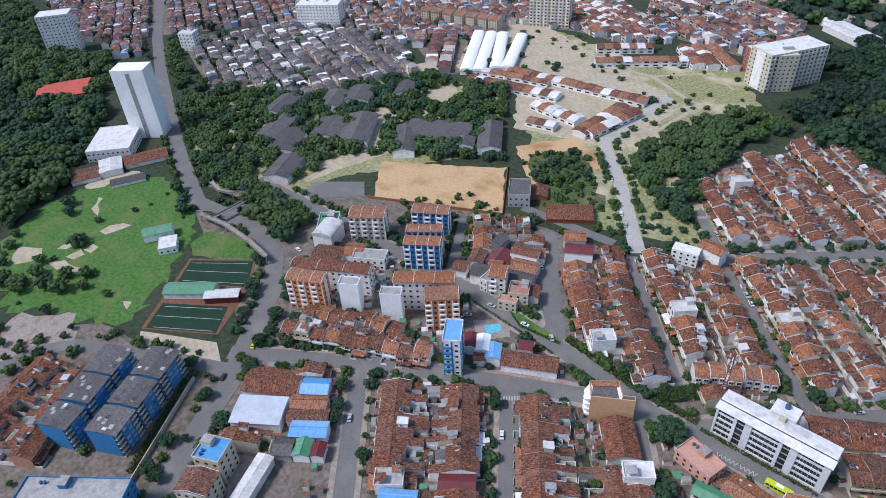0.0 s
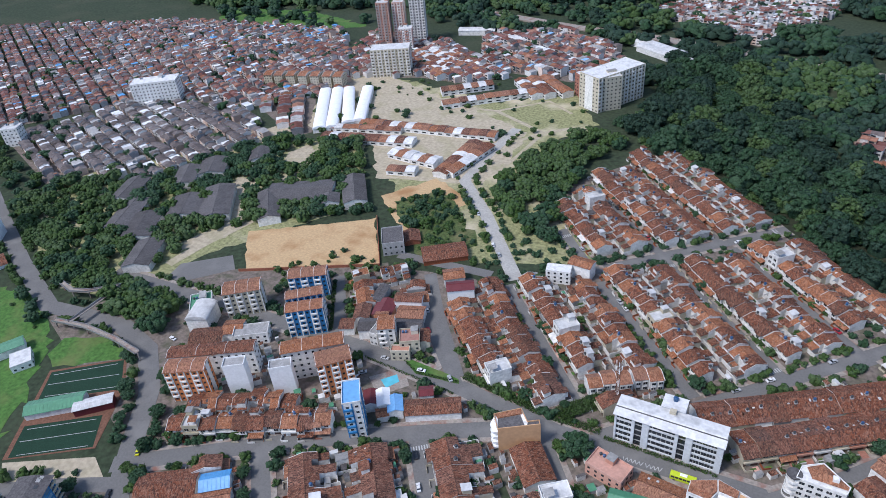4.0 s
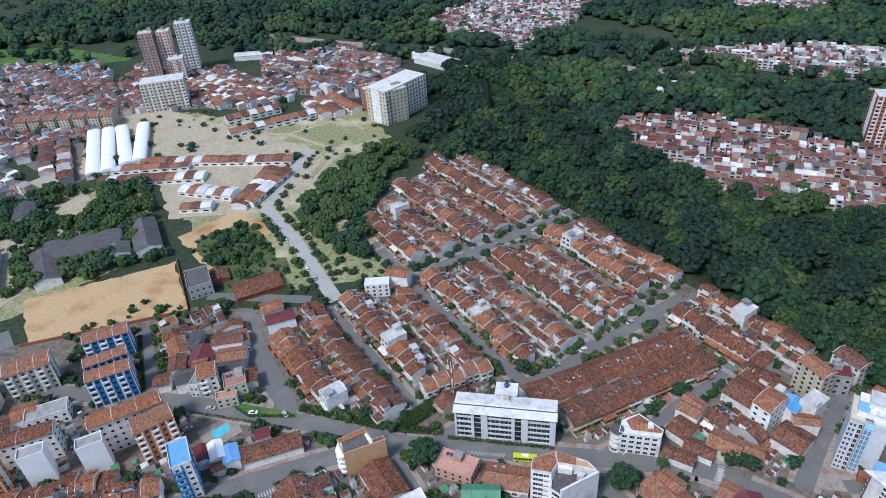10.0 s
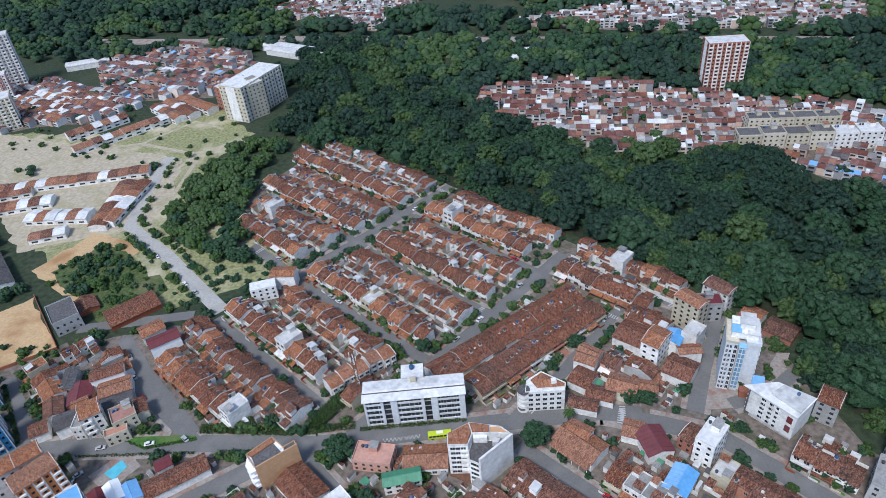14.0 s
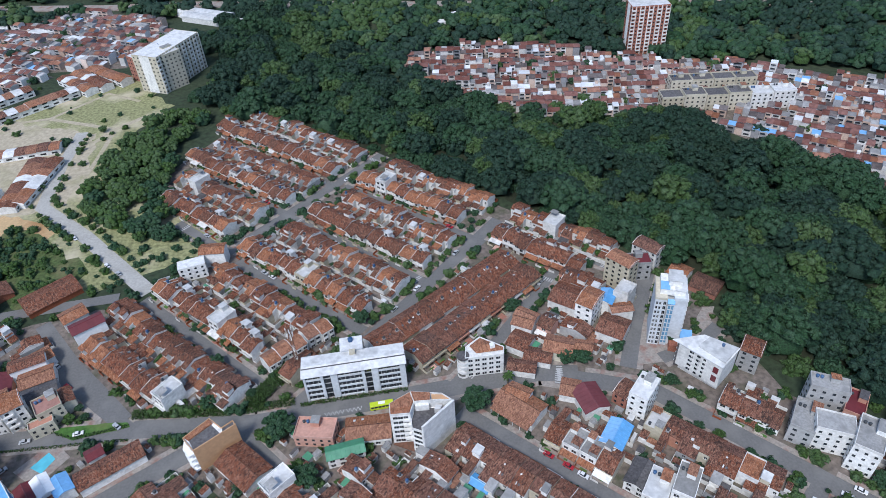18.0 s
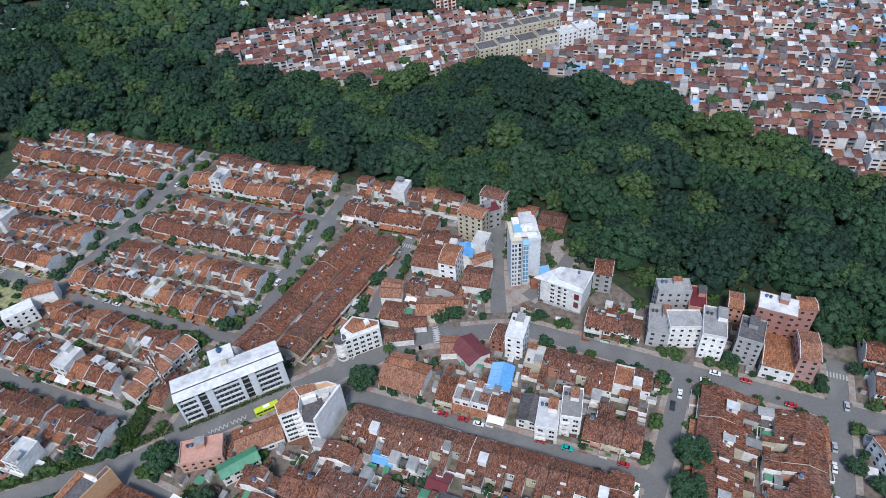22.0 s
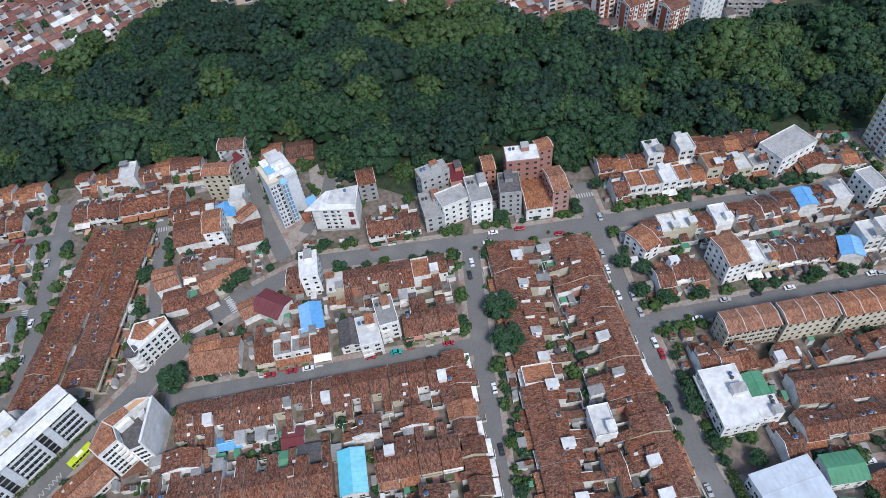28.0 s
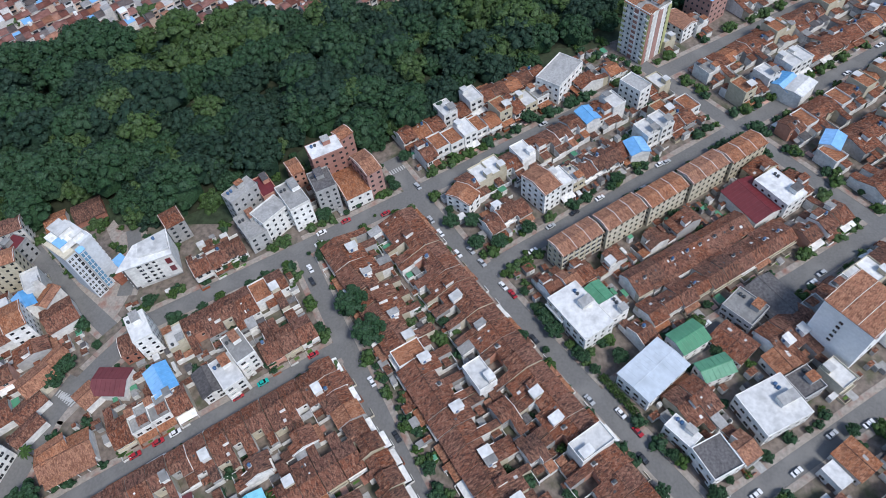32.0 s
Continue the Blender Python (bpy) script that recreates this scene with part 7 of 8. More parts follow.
def forest(name, spots, templates, label, leaf):
    """One object of many trees: spots are x, y, z, size, turn, template number."""
    Vs, Fs, Ms, o = [], [], [], 0
    for x, y, z, s, a, k in spots:
        V, F, M = templates[int(k)]
        c, q = math.cos(a), math.sin(a)
        W = V * s
        Vs.append(np.stack([W[:, 0] * c - W[:, 1] * q + x, W[:, 0] * q + W[:, 1] * c + y, W[:, 2] + z], -1))
        Fs.append((F, o))
        Ms.append(M)
        o += len(V)
    me = bpy.data.meshes.new(name)
    sizes = np.concatenate([np.array([len(f) for f in F]) for F, _ in Fs])
    loops = np.concatenate([np.fromiter((i for f in F for i in f), dtype=np.int64) + o for F, o in Fs])
    co = np.concatenate(Vs)
    me.vertices.add(len(co))
    me.vertices.foreach_set("co", co.ravel())
    me.loops.add(len(loops))
    me.loops.foreach_set("vertex_index", loops)
    me.polygons.add(len(sizes))
    me.polygons.foreach_set("loop_start", np.concatenate([[0], np.cumsum(sizes)[:-1]]))
    me.polygons.foreach_set("material_index", np.concatenate(Ms))
    for m in (BARK, leaf):
        me.materials.append(m)
    me.update(calc_edges=True)
    return tagged(new(name, me), label, "trees", kind="stuff")


FT = [tree_template(50 + i, 8.6 + i % 3, 5.8 + 0.5 * (i % 4), 19, 4, 1.0, limbs=False, fine=False) for i in range(7)]
WT = [tree_template(150 + i, 10.5 + i % 4, 6.4 + 0.6 * (i % 4), 32, 17, 1.15, 0.85 + 0.08 * (i % 3), False, False) for i in range(8)]
SH = [tree_template(180 + i, 6.5, 5.5, 6, 9, 1.6, limbs=False, fine=False) for i in range(4)]
FAR_T = [tree_template(80 + i, 8, 5.5, 6, 2, 1.7, limbs=False, fine=False) for i in range(4)]


def inside(p, poly):
    x, y = p
    c = False
    for (x1, y1), (x2, y2) in zip(poly, poly[1:] + poly[:1]):
        if (y1 > y) != (y2 > y) and x < (x2 - x1) * (y - y1) / (y2 - y1) + x1:
            c = not c
    return c


TOWNS = {
    "hill_district_east": ([(52, 492), (120, 500), (205, 452), (290, 400), (200, 350), (120, 376), (70, 430)], -14, 4.5, 7.4, "dense distant neighbourhood of red-roofed houses beyond the ravine", "red", 3),
    "district_east": ([(282, 412), (340, 370), (384, 341), (466, 294), (640, 180), (470, 20), (352, 42), (322, 72), (300, 118), (295, 151), (291, 185), (279, 212), (271, 245), (259, 272), (246, 300), (225, 338), (205, 350)], -40, 4.5, 7.6, "dense neighbourhood of houses with tile and slab roofs beyond the ravine", "mix", 4),
    "district_south_east": ([G(342, 200), G(420, 210), G(470, 60), G(420, -80), G(345, -60)], -48, 6.2, 10.5, "dense neighbourhood of houses with tile and slab roofs", "mix", 3),
    "district_north_west": ([(-590, 300), (-480, 255), (-395, 290), (-360, 372), (-420, 420), (-540, 400)], -23, 5.6, 8.4, "low houses with dark grey roofs in tight rows", "dark", 2),
    "town_west": ([(-1000, 330), (-690, 240), (-620, 320), (-540, 410), (-400, 430), (-350, 480), (-400, 560), (-460, 640), (-700, 640), (-1000, 560)], -30, 4.9, 7.4, "distant town of white and orange houses", "mix", 4),
    "town_west_edge": ([(-873, 291), (-757, 352), (-595, 264), (-615, 245), (-704, 265)], -30, 5.2, 7.8, "distant houses with orange and grey roofs beside the avenue", "mix", 3),
    "town_middle": ([(-395, 500), (-300, 525), (-250, 520), (-215, 545), (-300, 620), (-420, 640)], -35, 5.2, 8.2, "distant houses with red and white roofs", "red", 3),
    "town_north": ([(-290, 660), (-250, 560), (-160, 545), (-125, 600), (-150, 650), (-200, 685)], -30, 5.2, 8.2, "distant town of red and white houses", "mix", 3),
    "hill_houses": ([(-134, 772), (-85, 860), (65, 862), (37, 768), (-20, 670), (-81, 707)], -15, 4.2, 6.4, "brown brick houses climbing a distant hill", "brown", 3),
    "hill_houses_east": ([(110, 640), (240, 580), (420, 545), (430, 620), (268, 664), (152, 655)], -15, 4.4, 6.6, "brown brick houses climbing a distant hill", "brown", 3),
    "hill_houses_top": ([(203, 786), (210, 857), (330, 852), (300, 770)], -15, 4.4, 6.6, "brown brick houses climbing a distant hill", "brown", 3),
    "hill_houses_west": ([(-960, 770), (-720, 790), (-700, 860), (-1000, 900)], -15, 4.6, 7.2, "brown brick houses climbing a distant hill", "brown", 3),
    "campus_edge_houses": ([(-420, 430), (-340, 380), (-330, 392), (-380, 470)], -55, 7, 12, "houses with dark and red roofs", "mix", 2),
}
HIGHWAY = [(-330, 740), (-203, 698), (-119, 679), (-19, 644), (49, 619), (162, 582), (235, 557), (370, 512), (620, 430)]
LINES.append(([Vector(q) for q in HIGHWAY], 14))


def fill(poly, step, seed, templates, smin=0.7, smax=1.2, keep=1.0, free=True, z=0.0, towns=False, spare=2.5):
    r = random.Random(seed)
    xs, ys = [p[0] for p in poly], [p[1] for p in poly]
    out = []
    y = min(ys)
    while y < max(ys):
        x = min(xs)
        while x < max(xs):
            p = (x + r.uniform(-0.45, 0.45) * step, y + r.uniform(-0.45, 0.45) * step)
            if r.random() < keep and inside(p, poly) and not any(inside(p, c) for c in CLEAR) and (towns or not any(inside(p, t[0]) for t in TOWNS.values())) and (not free or (not blocked(Vector(p), spare) and off_road(Vector(p), 2.5))):
                out.append((p[0], p[1], z, r.uniform(smin, smax), r.uniform(0, 6.28), r.randrange(len(templates))))
            x += step
        y += step
    return out


WOOD_END = [(351.0, -8.7), (392.7, -84.6), (354.9, -84.4), (334.3, -67.2), (314.6, -52.6), (304.2, -43.0), (304.6, -24.8)]
RAVINE = [(-100, 470), (-60, 428), (16, 362), (71, 304), (124, 240), (149, 210), (158, 194), (143, 170), (165, 143), (187, 127), (212, 101), (199, 83), (227, 56), (253, 33), (270, 16), (284, -2), (300, -18), (318, -30), (345, -62), (430, -90), (420, -10), (362, 20), (340, 45), (330, 58), (316, 66), (296, 110),
          (290, 146), (284, 182), (272, 208), (264, 240), (252, 266), (238, 294), (217, 332), (176, 366), (120, 378), (50, 430), (10, 520), (-40, 640), (-90, 620), (-80, 520)]
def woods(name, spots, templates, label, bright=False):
    """Three kinds of foliage in drifting patches, each its own mass of trees; bright: lighter leaves, painting in sun
    on the trees.
    """
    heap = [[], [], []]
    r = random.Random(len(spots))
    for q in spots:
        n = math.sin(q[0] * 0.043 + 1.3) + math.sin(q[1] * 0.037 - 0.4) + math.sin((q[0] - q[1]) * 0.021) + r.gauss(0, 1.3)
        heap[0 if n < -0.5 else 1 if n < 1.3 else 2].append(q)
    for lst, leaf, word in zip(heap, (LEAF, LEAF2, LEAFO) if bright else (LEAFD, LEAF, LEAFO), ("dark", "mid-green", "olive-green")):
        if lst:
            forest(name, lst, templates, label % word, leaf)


def sized(spots, seed):
    """Crowns of very uneven size: broad emergent trees, gullies of low ones."""
    r = random.Random(seed)
    out = []
    for x, y, z, s, a, k in spots:
        n = 0.5 + 0.25 * (math.sin(x * 0.06 + y * 0.025) + math.sin(y * 0.052 - x * 0.03 + 2))
        q = 0.6 + 0.3 * n + 0.8 * r.random() ** 1.7
        out.append((x, y, z - 1.0 + r.uniform(-4.5, 1.0) + 3.5 * (q - 0.9), q, a, k))
    return out


EDGE_T = (fill([(-909, 257), (-874, 278), (-690, 211), (-616, 242), (-557, 214), (-514, 173), (-602, 184), (-675, 196), (-771, 204)], 8.5, 72, FT, 0.6, 1.1)
          + fill([(-582, 256), (-480, 202), (-382, 168), (-325, 141), (-332, 136), (-426, 184), (-439, 186)], 6.5, 73, FT, 0.45, 0.75)
          + fill([(-680, 319), (-633, 319), (-538, 270), (-467, 254), (-494, 242), (-564, 260)], 8, 74, FT, 0.45, 0.8, 0.8))
# dark sheet paints the shadowed gaps between the crowns
patch("forest_floor", RAVINE, SHADELITTER, "leaf litter under the woodland, darkened for the shade between crowns", 0.006, ragged=1.5)
woods("woodland", sized(fill(RAVINE, 8.6, 1, WT) + fill(WOOD_END, 8.6, 76, WT), 3), WT, "dense %s trees of the ravine woodland")
woods("woodland_far", fill([(-90, 620), (-40, 640), (10, 520), (40, 480), (120, 470), (205, 430), (280, 395), (300, 390), (520, 470), (520, 520), (330, 520), (130, 590), (20, 630), (-60, 660)], 11.5, 2, FAR_T, 0.8, 1.6)
      + fill([(282, 418), (345, 376), (390, 346), (470, 300), (650, 186), (760, 300), (700, 420), (640, 400), (520, 470), (300, 400)], 12.5, 71, FAR_T, 0.8, 1.7)
      + fill([(-420, 740), (-60, 800), (40, 800), (140, 690), (420, 580), (700, 520), (700, 1000), (-1000, 1000), (-1000, 760), (-700, 700)], 14, 3, FAR_T, 1.0, 1.9, 0.92)
      + fill([(-283, 645), (-98, 640), (80, 560), (300, 520), (640, 400), (680, 560), (430, 640), (262, 670), (90, 690), (-86, 770), (-315, 770), (-510, 770)], 14, 68, FAR_T, 0.9, 1.7, 0.85)
      + fill([(35, 521), (75, 502), (70, 432), (54, 437), (31, 484)], 9, 75, FAR_T, 0.8, 1.4)
      + fill([(-596, 600), (-505, 635), (-445, 675), (-607, 732), (-720, 710)], 15, 62, FAR_T, 0.8, 1.5, 0.5)
      + fill([(-150, 560), (-100, 540), (-85, 590), (-120, 610)], 10, 64, FAR_T, 0.7, 1.3, 0.7), FAR_T, "distant %s woods beyond the houses")
# bright leaf set: sun on this slope is put into the leaf colour
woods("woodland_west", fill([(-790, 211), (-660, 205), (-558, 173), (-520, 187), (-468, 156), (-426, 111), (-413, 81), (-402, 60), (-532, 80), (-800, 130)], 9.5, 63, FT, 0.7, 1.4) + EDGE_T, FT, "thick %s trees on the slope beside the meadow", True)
MEADOW_T = fill([(-150, 345), (-149, 395), (-118, 450), (-82, 440), (-98, 418), (-104, 376), (-102, 350), (-92, 318), (-92, 303), (-107, 296), (-145, 335)], 7.5, 4, FT, 0.55, 1.0, 0.95)
woods("grove", MEADOW_T, FT, "grove of leafy %s trees beside the terraces", True)
# bright set again: the campus trees carry their sunlight as paler leaves
woods("campus_trees", fill([(-469, 221), (-403, 191), (-349, 166), (-320, 171), (-319, 188), (-288, 256), (-214, 296), (-227, 305), (-277, 388), (-366, 368), (-460, 279)], 7.0, 5, FT, 0.45, 0.95, 0.92, spare=-1.0)
      + fill([(-318.6, 171.9), (-325.2, 193.5), (-295.1, 202.2), (-273.9, 185.2), (-258.7, 166.5), (-257.1, 147.9), (-284.6, 154.2)], 6.5, 6, FT, 0.6, 1.05)
      + fill([(-210, 290), (-176, 262), (-160, 320), (-184, 335)], 9, 61, FT, 0.4, 0.7, 0.6)
      + fill([(-420, 60), (-330, 30), (-280, 66), (-330, 76), (-420, 110)], 9, 8, FT, 0.4, 0.8, 0.3)
      + fill([(-592, 264), (-513, 236), (-448, 206), (-396, 178), (-352, 156), (-349, 172), (-396, 196), (-448, 224), (-513, 252), (-580, 284)], 7.5, 12, FT, 0.4, 0.65, 0.85)
      + fill([(-262, 190), (-180, 252), (-95, 255), (-62, 172), (-150, 120), (-240, 130)], 8.5, 69, FT, 0.12, 0.55, 0.33)
      + fill([(-330, 30), (-240, 0), (-200, 20), (-215, 70), (-290, 62)], 9, 70, FT, 0.12, 0.5, 0.3)
      + fill([(-215, 130), (-196, 92), (-190, 95), (-212, 140)], 6, 65, FT, 0.35, 0.55, 0.8)
      + fill([(-420, 420), (-330, 380), (-250, 420), (-240, 440), (-330, 465), (-400, 470)], 14, 66, FT, 0.35, 0.65, 0.5)
      + fill([(-215, 470), (-170, 400), (-150, 420), (-170, 500)], 16, 67, FT, 0.25, 0.5, 0.5), FT, "leafy %s trees between roofs and along the avenue", True)

# street and garden trees
def tree_thing(seed, h, rad, leaf, label, size=0.75, fine=False):
    V, F, M = tree_template(seed, h, rad, 38, 12, size, fine=fine)
    e = new("tree")
    ob = new("trunk", sub_mesh("trunk", V, F, M, [0], [BARK]))
    ob.parent = e
    ob = new("crown", sub_mesh("crown", V, F, M, [1], [leaf]))
    ob.parent = e
    return tagged(e, label, "tree", "street trees")


TREES = [tree_thing(7 + i, 5.0 + 0.7 * (i % 3), 2.8 + 0.3 * (i % 3), LEAF2 if i % 3 == 0 else LEAF, "leafy green street tree with a rounded crown") for i in range(6)]
BIGTREE = tree_thing(33, 10, 6.2, LEAF, "broad dark green street tree with a dense crown", 0.7, True)
for u, v in ((25.5, 137), (25, 122.5)):
    place(BIGTREE, pose(*G(u, v), 0, 0, 0, u * 9))
for x, y, k in ((-41.8, 164.4, 1.00), (33.8, 159.6, 0.90), (-32.7, 141.3, 0.80), (103.8, 86.4, 0.60), (75.8, 173.0, 0.70), (154.1, 22.1, 0.55), (152.5, 31.0, 0.55), (161.9, 43.0, 0.55), (122.5, 2.0, 0.55), (117.6, -1.3, 0.55), (224.5, 17.8, 0.55), (160.1, 95.7, 0.55), (163.1, 34.5, 0.55), (-5.4, 216.9, 0.60), (-68.3, 205.3, 0.60), (81.6, 171.5, 0.60), (120.6, 174.8, 0.60), (61.6, 207.2, 0.60)):
    place(BIGTREE, pose(x, y, 0, 0, 0, x * 17) @ Matrix.Diagonal((k, k, k, 1)))
# a clipped row beside the estate drive
for k in range(9):
    place(TREES[1 + 2 * (k % 2)], pose(-196.0 + 2.4 * k, 225.5 - 4.1 * k, 0, 0, 0, 40 * k) @ Matrix.Diagonal((0.45, 0.45, 0.5, 1)))
# trees in the patios, on corners and before the houses
PATIO = ((134, 104, 0.42), (141, 97, 0.42), (111, 130, 0.42), (139, 61, 0.50), (121, 49, 0.50), (116, 38, 0.40), (151, 12, 0.40), (129, 58, 0.40), (167, 83, 0.40), (163, 75, 0.35), (96, 59, 0.35), (110, -24, 0.85), (113, -7, 0.60), (90, -29, 0.45), (79, -39, 0.35), (117, -34, 0.40))
KERB = ((135, -54, 0.42), (94, -95, 0.65), (103, 25, 0.50), (76, 1, 0.50), (62, -9, 0.40), (83, 9, 0.30), (110, 1, 0.35), (142, -48, 0.30), (126, -31, 0.35), (-37, 259, 0.50), (-1, 214, 0.45), (2, 261, 0.42), (59, 275, 0.50), (-14, 284, 0.40), (-9, 244, 0.35), (-55, 328, 0.50))
for i, (x, y, k) in enumerate(PATIO + KERB):
    k *= 1.45
    place(TREES[i % 6], pose(x, y, 0, 0, 0, x * 13) @ Matrix.Diagonal((k * 1.1, k * 1.1, k * 1.05, 1)))
rt = random.Random(11)
count = 0
for i, (pts, w) in enumerate(LINES[:25]):
    for a, b in zip(pts, pts[1:]):
        d = (b - a).normalized()
        n = Vector((-d.y, d.x))
        s = 4.0
        while s < (b - a).length - 3:
            for side in (-1, 1):
                p = a + d * (s + rt.uniform(-2, 2)) + n * side * (w / 2 + rt.uniform(1.8, 3.4))
                if rt.random() < 0.4 and count < 230 and off_road(p, 1.0) and not blocked(p, 1.0) and p.length < 235:
                    k = rt.uniform(0.7, 1.3)
                    place(rt.choice(TREES), pose(p.x, p.y, 0.02, 0, 0, rt.uniform(0, 360)) @ Matrix.Diagonal((k, k, k * rt.uniform(0.8, 1.1), 1)))
                    count += 1
            s += rt.uniform(6, 10)

# further street trees
spots = []
for pts, w in LINES[:30]:
    for a, b in zip(pts, pts[1:]):
        d = (b - a).normalized()
        n = Vector((-d.y, d.x))
        s = 3.0
        while s < (b - a).length - 3:
            for side in (-1, 1):
                p = a + d * (s + rt.uniform(-2, 2)) + n * side * (w / 2 + rt.uniform(1.4, 3.0))
                if rt.random() < (0.7 if p.length > 180 else 0.3) and p.length < 520 and off_road(p, 0.8) and not blocked(p, 0.8):
                    spots.append((p.x, p.y, 0.0, rt.uniform(0.26, 0.62), rt.uniform(0, 6), rt.randrange(4)))
            s += rt.uniform(5, 8)
woods("street_trees", spots, SH, "small %s trees along the streets", True)

# yard and front garden greenery between the rows
spots = []
for _ in range(2600):
    u, v = rt.uniform(-350, 200), rt.uniform(-30, 250)
    p = Vector(G(u, v))
    if p.length < 330 and p.y > -90 and off_road(p, 1.2) and not blocked(p, 1.2) and not near_house(p) and not inside(p, RAVINE):
        spots.append((p.x, p.y, 0.0, rt.uniform(0.2, 0.48), rt.uniform(0, 6), rt.randrange(4)))
spots = spots[:650] + [(p.x, p.y, 0.2, k, k * 40, int(k * 97) % 4) for p, k in GREEN]
woods("garden_shrubs", spots, SH, "garden shrubs and small %s trees in yards", True)

# ---- distant districts, one object each ----
def district(name, poly, ang, du, dv, seed, label, roofs, hmax=3, step=1.0):
    """Many small distant houses on a skewed grid: walls, pitched or flat roofs, dark window strips."""
    r = random.Random(seed)
    c, s = math.cos(radians(ang)), math.sin(radians(ang))
    uv = [(x * c + y * s, -x * s + y * c) for x, y in poly]
    bm = bmesh.new()
    V, F, M = [], [], []

    def quadbox(x0, x1, y0, y1, z0, z1, mi, top, rise=0.0):
        o = len(V)
        xm = (y0 + y1) / 2
        for x, y, z in ((x0, y0, z0), (x1, y0, z0), (x1, y1, z0), (x0, y1, z0), (x0, y0, z1), (x1, y0, z1), (x1, y1, z1), (x0, y1, z1)):
            V.append((x * c - y * s, x * s + y * c, z))
        for q in ((0, 1, 5, 4), (1, 2, 6, 5), (2, 3, 7, 6), (3, 0, 4, 7)):
            F.append(tuple(o + i for i in q))
            M.append(mi)
        if rise:
            o2 = len(V)
            for x, y, z in ((x0 - 0.2, y0 - 0.4, z1 - 0.1), (x1 + 0.2, y0 - 0.4, z1 - 0.1), (x1 + 0.2, xm, z1 + rise), (x0 - 0.2, xm, z1 + rise), (x1 + 0.2, y1 + 0.4, z1 - 0.1), (x0 - 0.2, y1 + 0.4, z1 - 0.1)):
                V.append((x * c - y * s, x * s + y * c, z))
            F.extend([(o2, o2 + 1, o2 + 2, o2 + 3), (o2 + 3, o2 + 2, o2 + 4, o2 + 5), (o2 + 1, o2 + 4, o2 + 2), (o2 + 5, o2, o2 + 3)])
            M.extend([top, top, mi, mi])
        else:
            F.append((o + 4, o + 5, o + 6, o + 7))
            M.append(top)

    fl, row_roof = 2, roofs[0]
    v, n = min(q[1] for q in uv), 0
    while v < max(q[1] for q in uv):
        n += 1
        u = min(q[0] for q in uv)
        while u < max(q[0] for q in uv):
            w = du * r.uniform(0.8, 1.15)
            if r.random() < 0.88 * step and inside((u + w / 2, v), uv):
                x, y = (u + w / 2) * c - v * s, (u + w / 2) * s + v * c
                if not blocked(Vector((x, y)), 2) and off_road(Vector((x, y)), 3):
                    if r.random() < 0.55:
                        fl = r.choice([1, 2, 2, 2, 2, 2, 2] + [3] * (hmax > 2)) if r.random() < 0.985 else hmax
                        row_roof = r.choice(roofs)
                    h = fl * 2.4 + r.uniform(0, 0.8)
                    jv = r.uniform(-0.6, 0.6)
                    dd = dv * 0.46
                    k = r.random()
                    wall = r.choice([0, 0, 0, 1, 1, 2])
                    top = row_roof if r.random() < 0.4 else r.choice(roofs)
                    quadbox(u, u + w * 0.99, v - dd * r.uniform(0.8, 1.05) + jv, v + dd * r.uniform(0.75, 1.05) + jv, 0, h, wall, top, r.uniform(0.7, 1.4) if top in (3, 4, 5) else 0.0)
                    for z in range(fl if r.random() < 0.6 else 0):
                        for y0 in (v - dd * 1.06 + jv,):
                            o = len(V)
                            for x2, z2 in ((u + w * 0.15, z * 2.6 + 0.9), (u + w * 0.8, z * 2.6 + 0.9), (u + w * 0.8, z * 2.6 + 2.0), (u + w * 0.15, z * 2.6 + 2.0)):
                                V.append((x2 * c - (y0 + 0.0) * s, x2 * s + y0 * c, z2))
                            F.append((o, o + 1, o + 2, o + 3))
                            M.append(8)
                    if k < 0.12:
                        quadbox(u + w * 0.3, u + w * 0.7, v + dd * 0.1, v + dd * 0.7, h, h + 2.2, wall, r.choice([6, 7, 4]))
            u += w
        v += dv if n % 2 else dv * 1.32
    bm.free()
    me = bpy.data.meshes.new(name)
    me.from_pydata(V, [], F)
    for m in (WHITE_I, PINK_I, GREY_I, TILE_I, TILE2_I, TILE3_I, CONC_I, METAL_I, GLASS, BLUESHEET):
        me.materials.append(m)
    me.polygons.foreach_set("material_index", M)
    return tagged(new(name, me), label, "houses", kind="stuff")


WHITE_I = mat("far_white_walls", (0.62, 0.6, 0.575), 0.85, stain_amount=0.3, island=0.2, bump=0)
PINK_I = mat("far_warm_walls", (0.58, 0.44, 0.36), 0.85, stain_amount=0.3, island=0.3, bump=0)
GREY_I = mat("far_grey_walls", (0.33, 0.33, 0.34), 0.85, stain_amount=0.3, island=0.3, bump=0)
TILE_I = mat("far_clay_tiles", (0.165, 0.07, 0.055), 0.9, grain=0.5, amount=0.3, stain=0.2, stain_amount=0.5, island=0.35, bump=0)
TILE2_I = mat("far_orange_tiles", (0.26, 0.12, 0.075), 0.9, grain=0.5, amount=0.3, stain=0.2, stain_amount=0.4, island=0.3, bump=0)
TILE3_I = mat("far_dark_tiles", (0.12, 0.1, 0.095), 0.9, grain=0.5, amount=0.3, stain=0.2, stain_amount=0.4, island=0.35, bump=0)
CONC_I = mat("far_concrete_roofs", (0.34, 0.33, 0.32), 0.9, grain=0.5, amount=0.2, stain=0.2, stain_amount=0.5, island=0.35, bump=0)
METAL_I = mat("far_sheet_roofs", (0.68, 0.69, 0.7), 0.6, grain=0.5, amount=0.1, stain=0.2, stain_amount=0.3, island=0.15, bump=0)
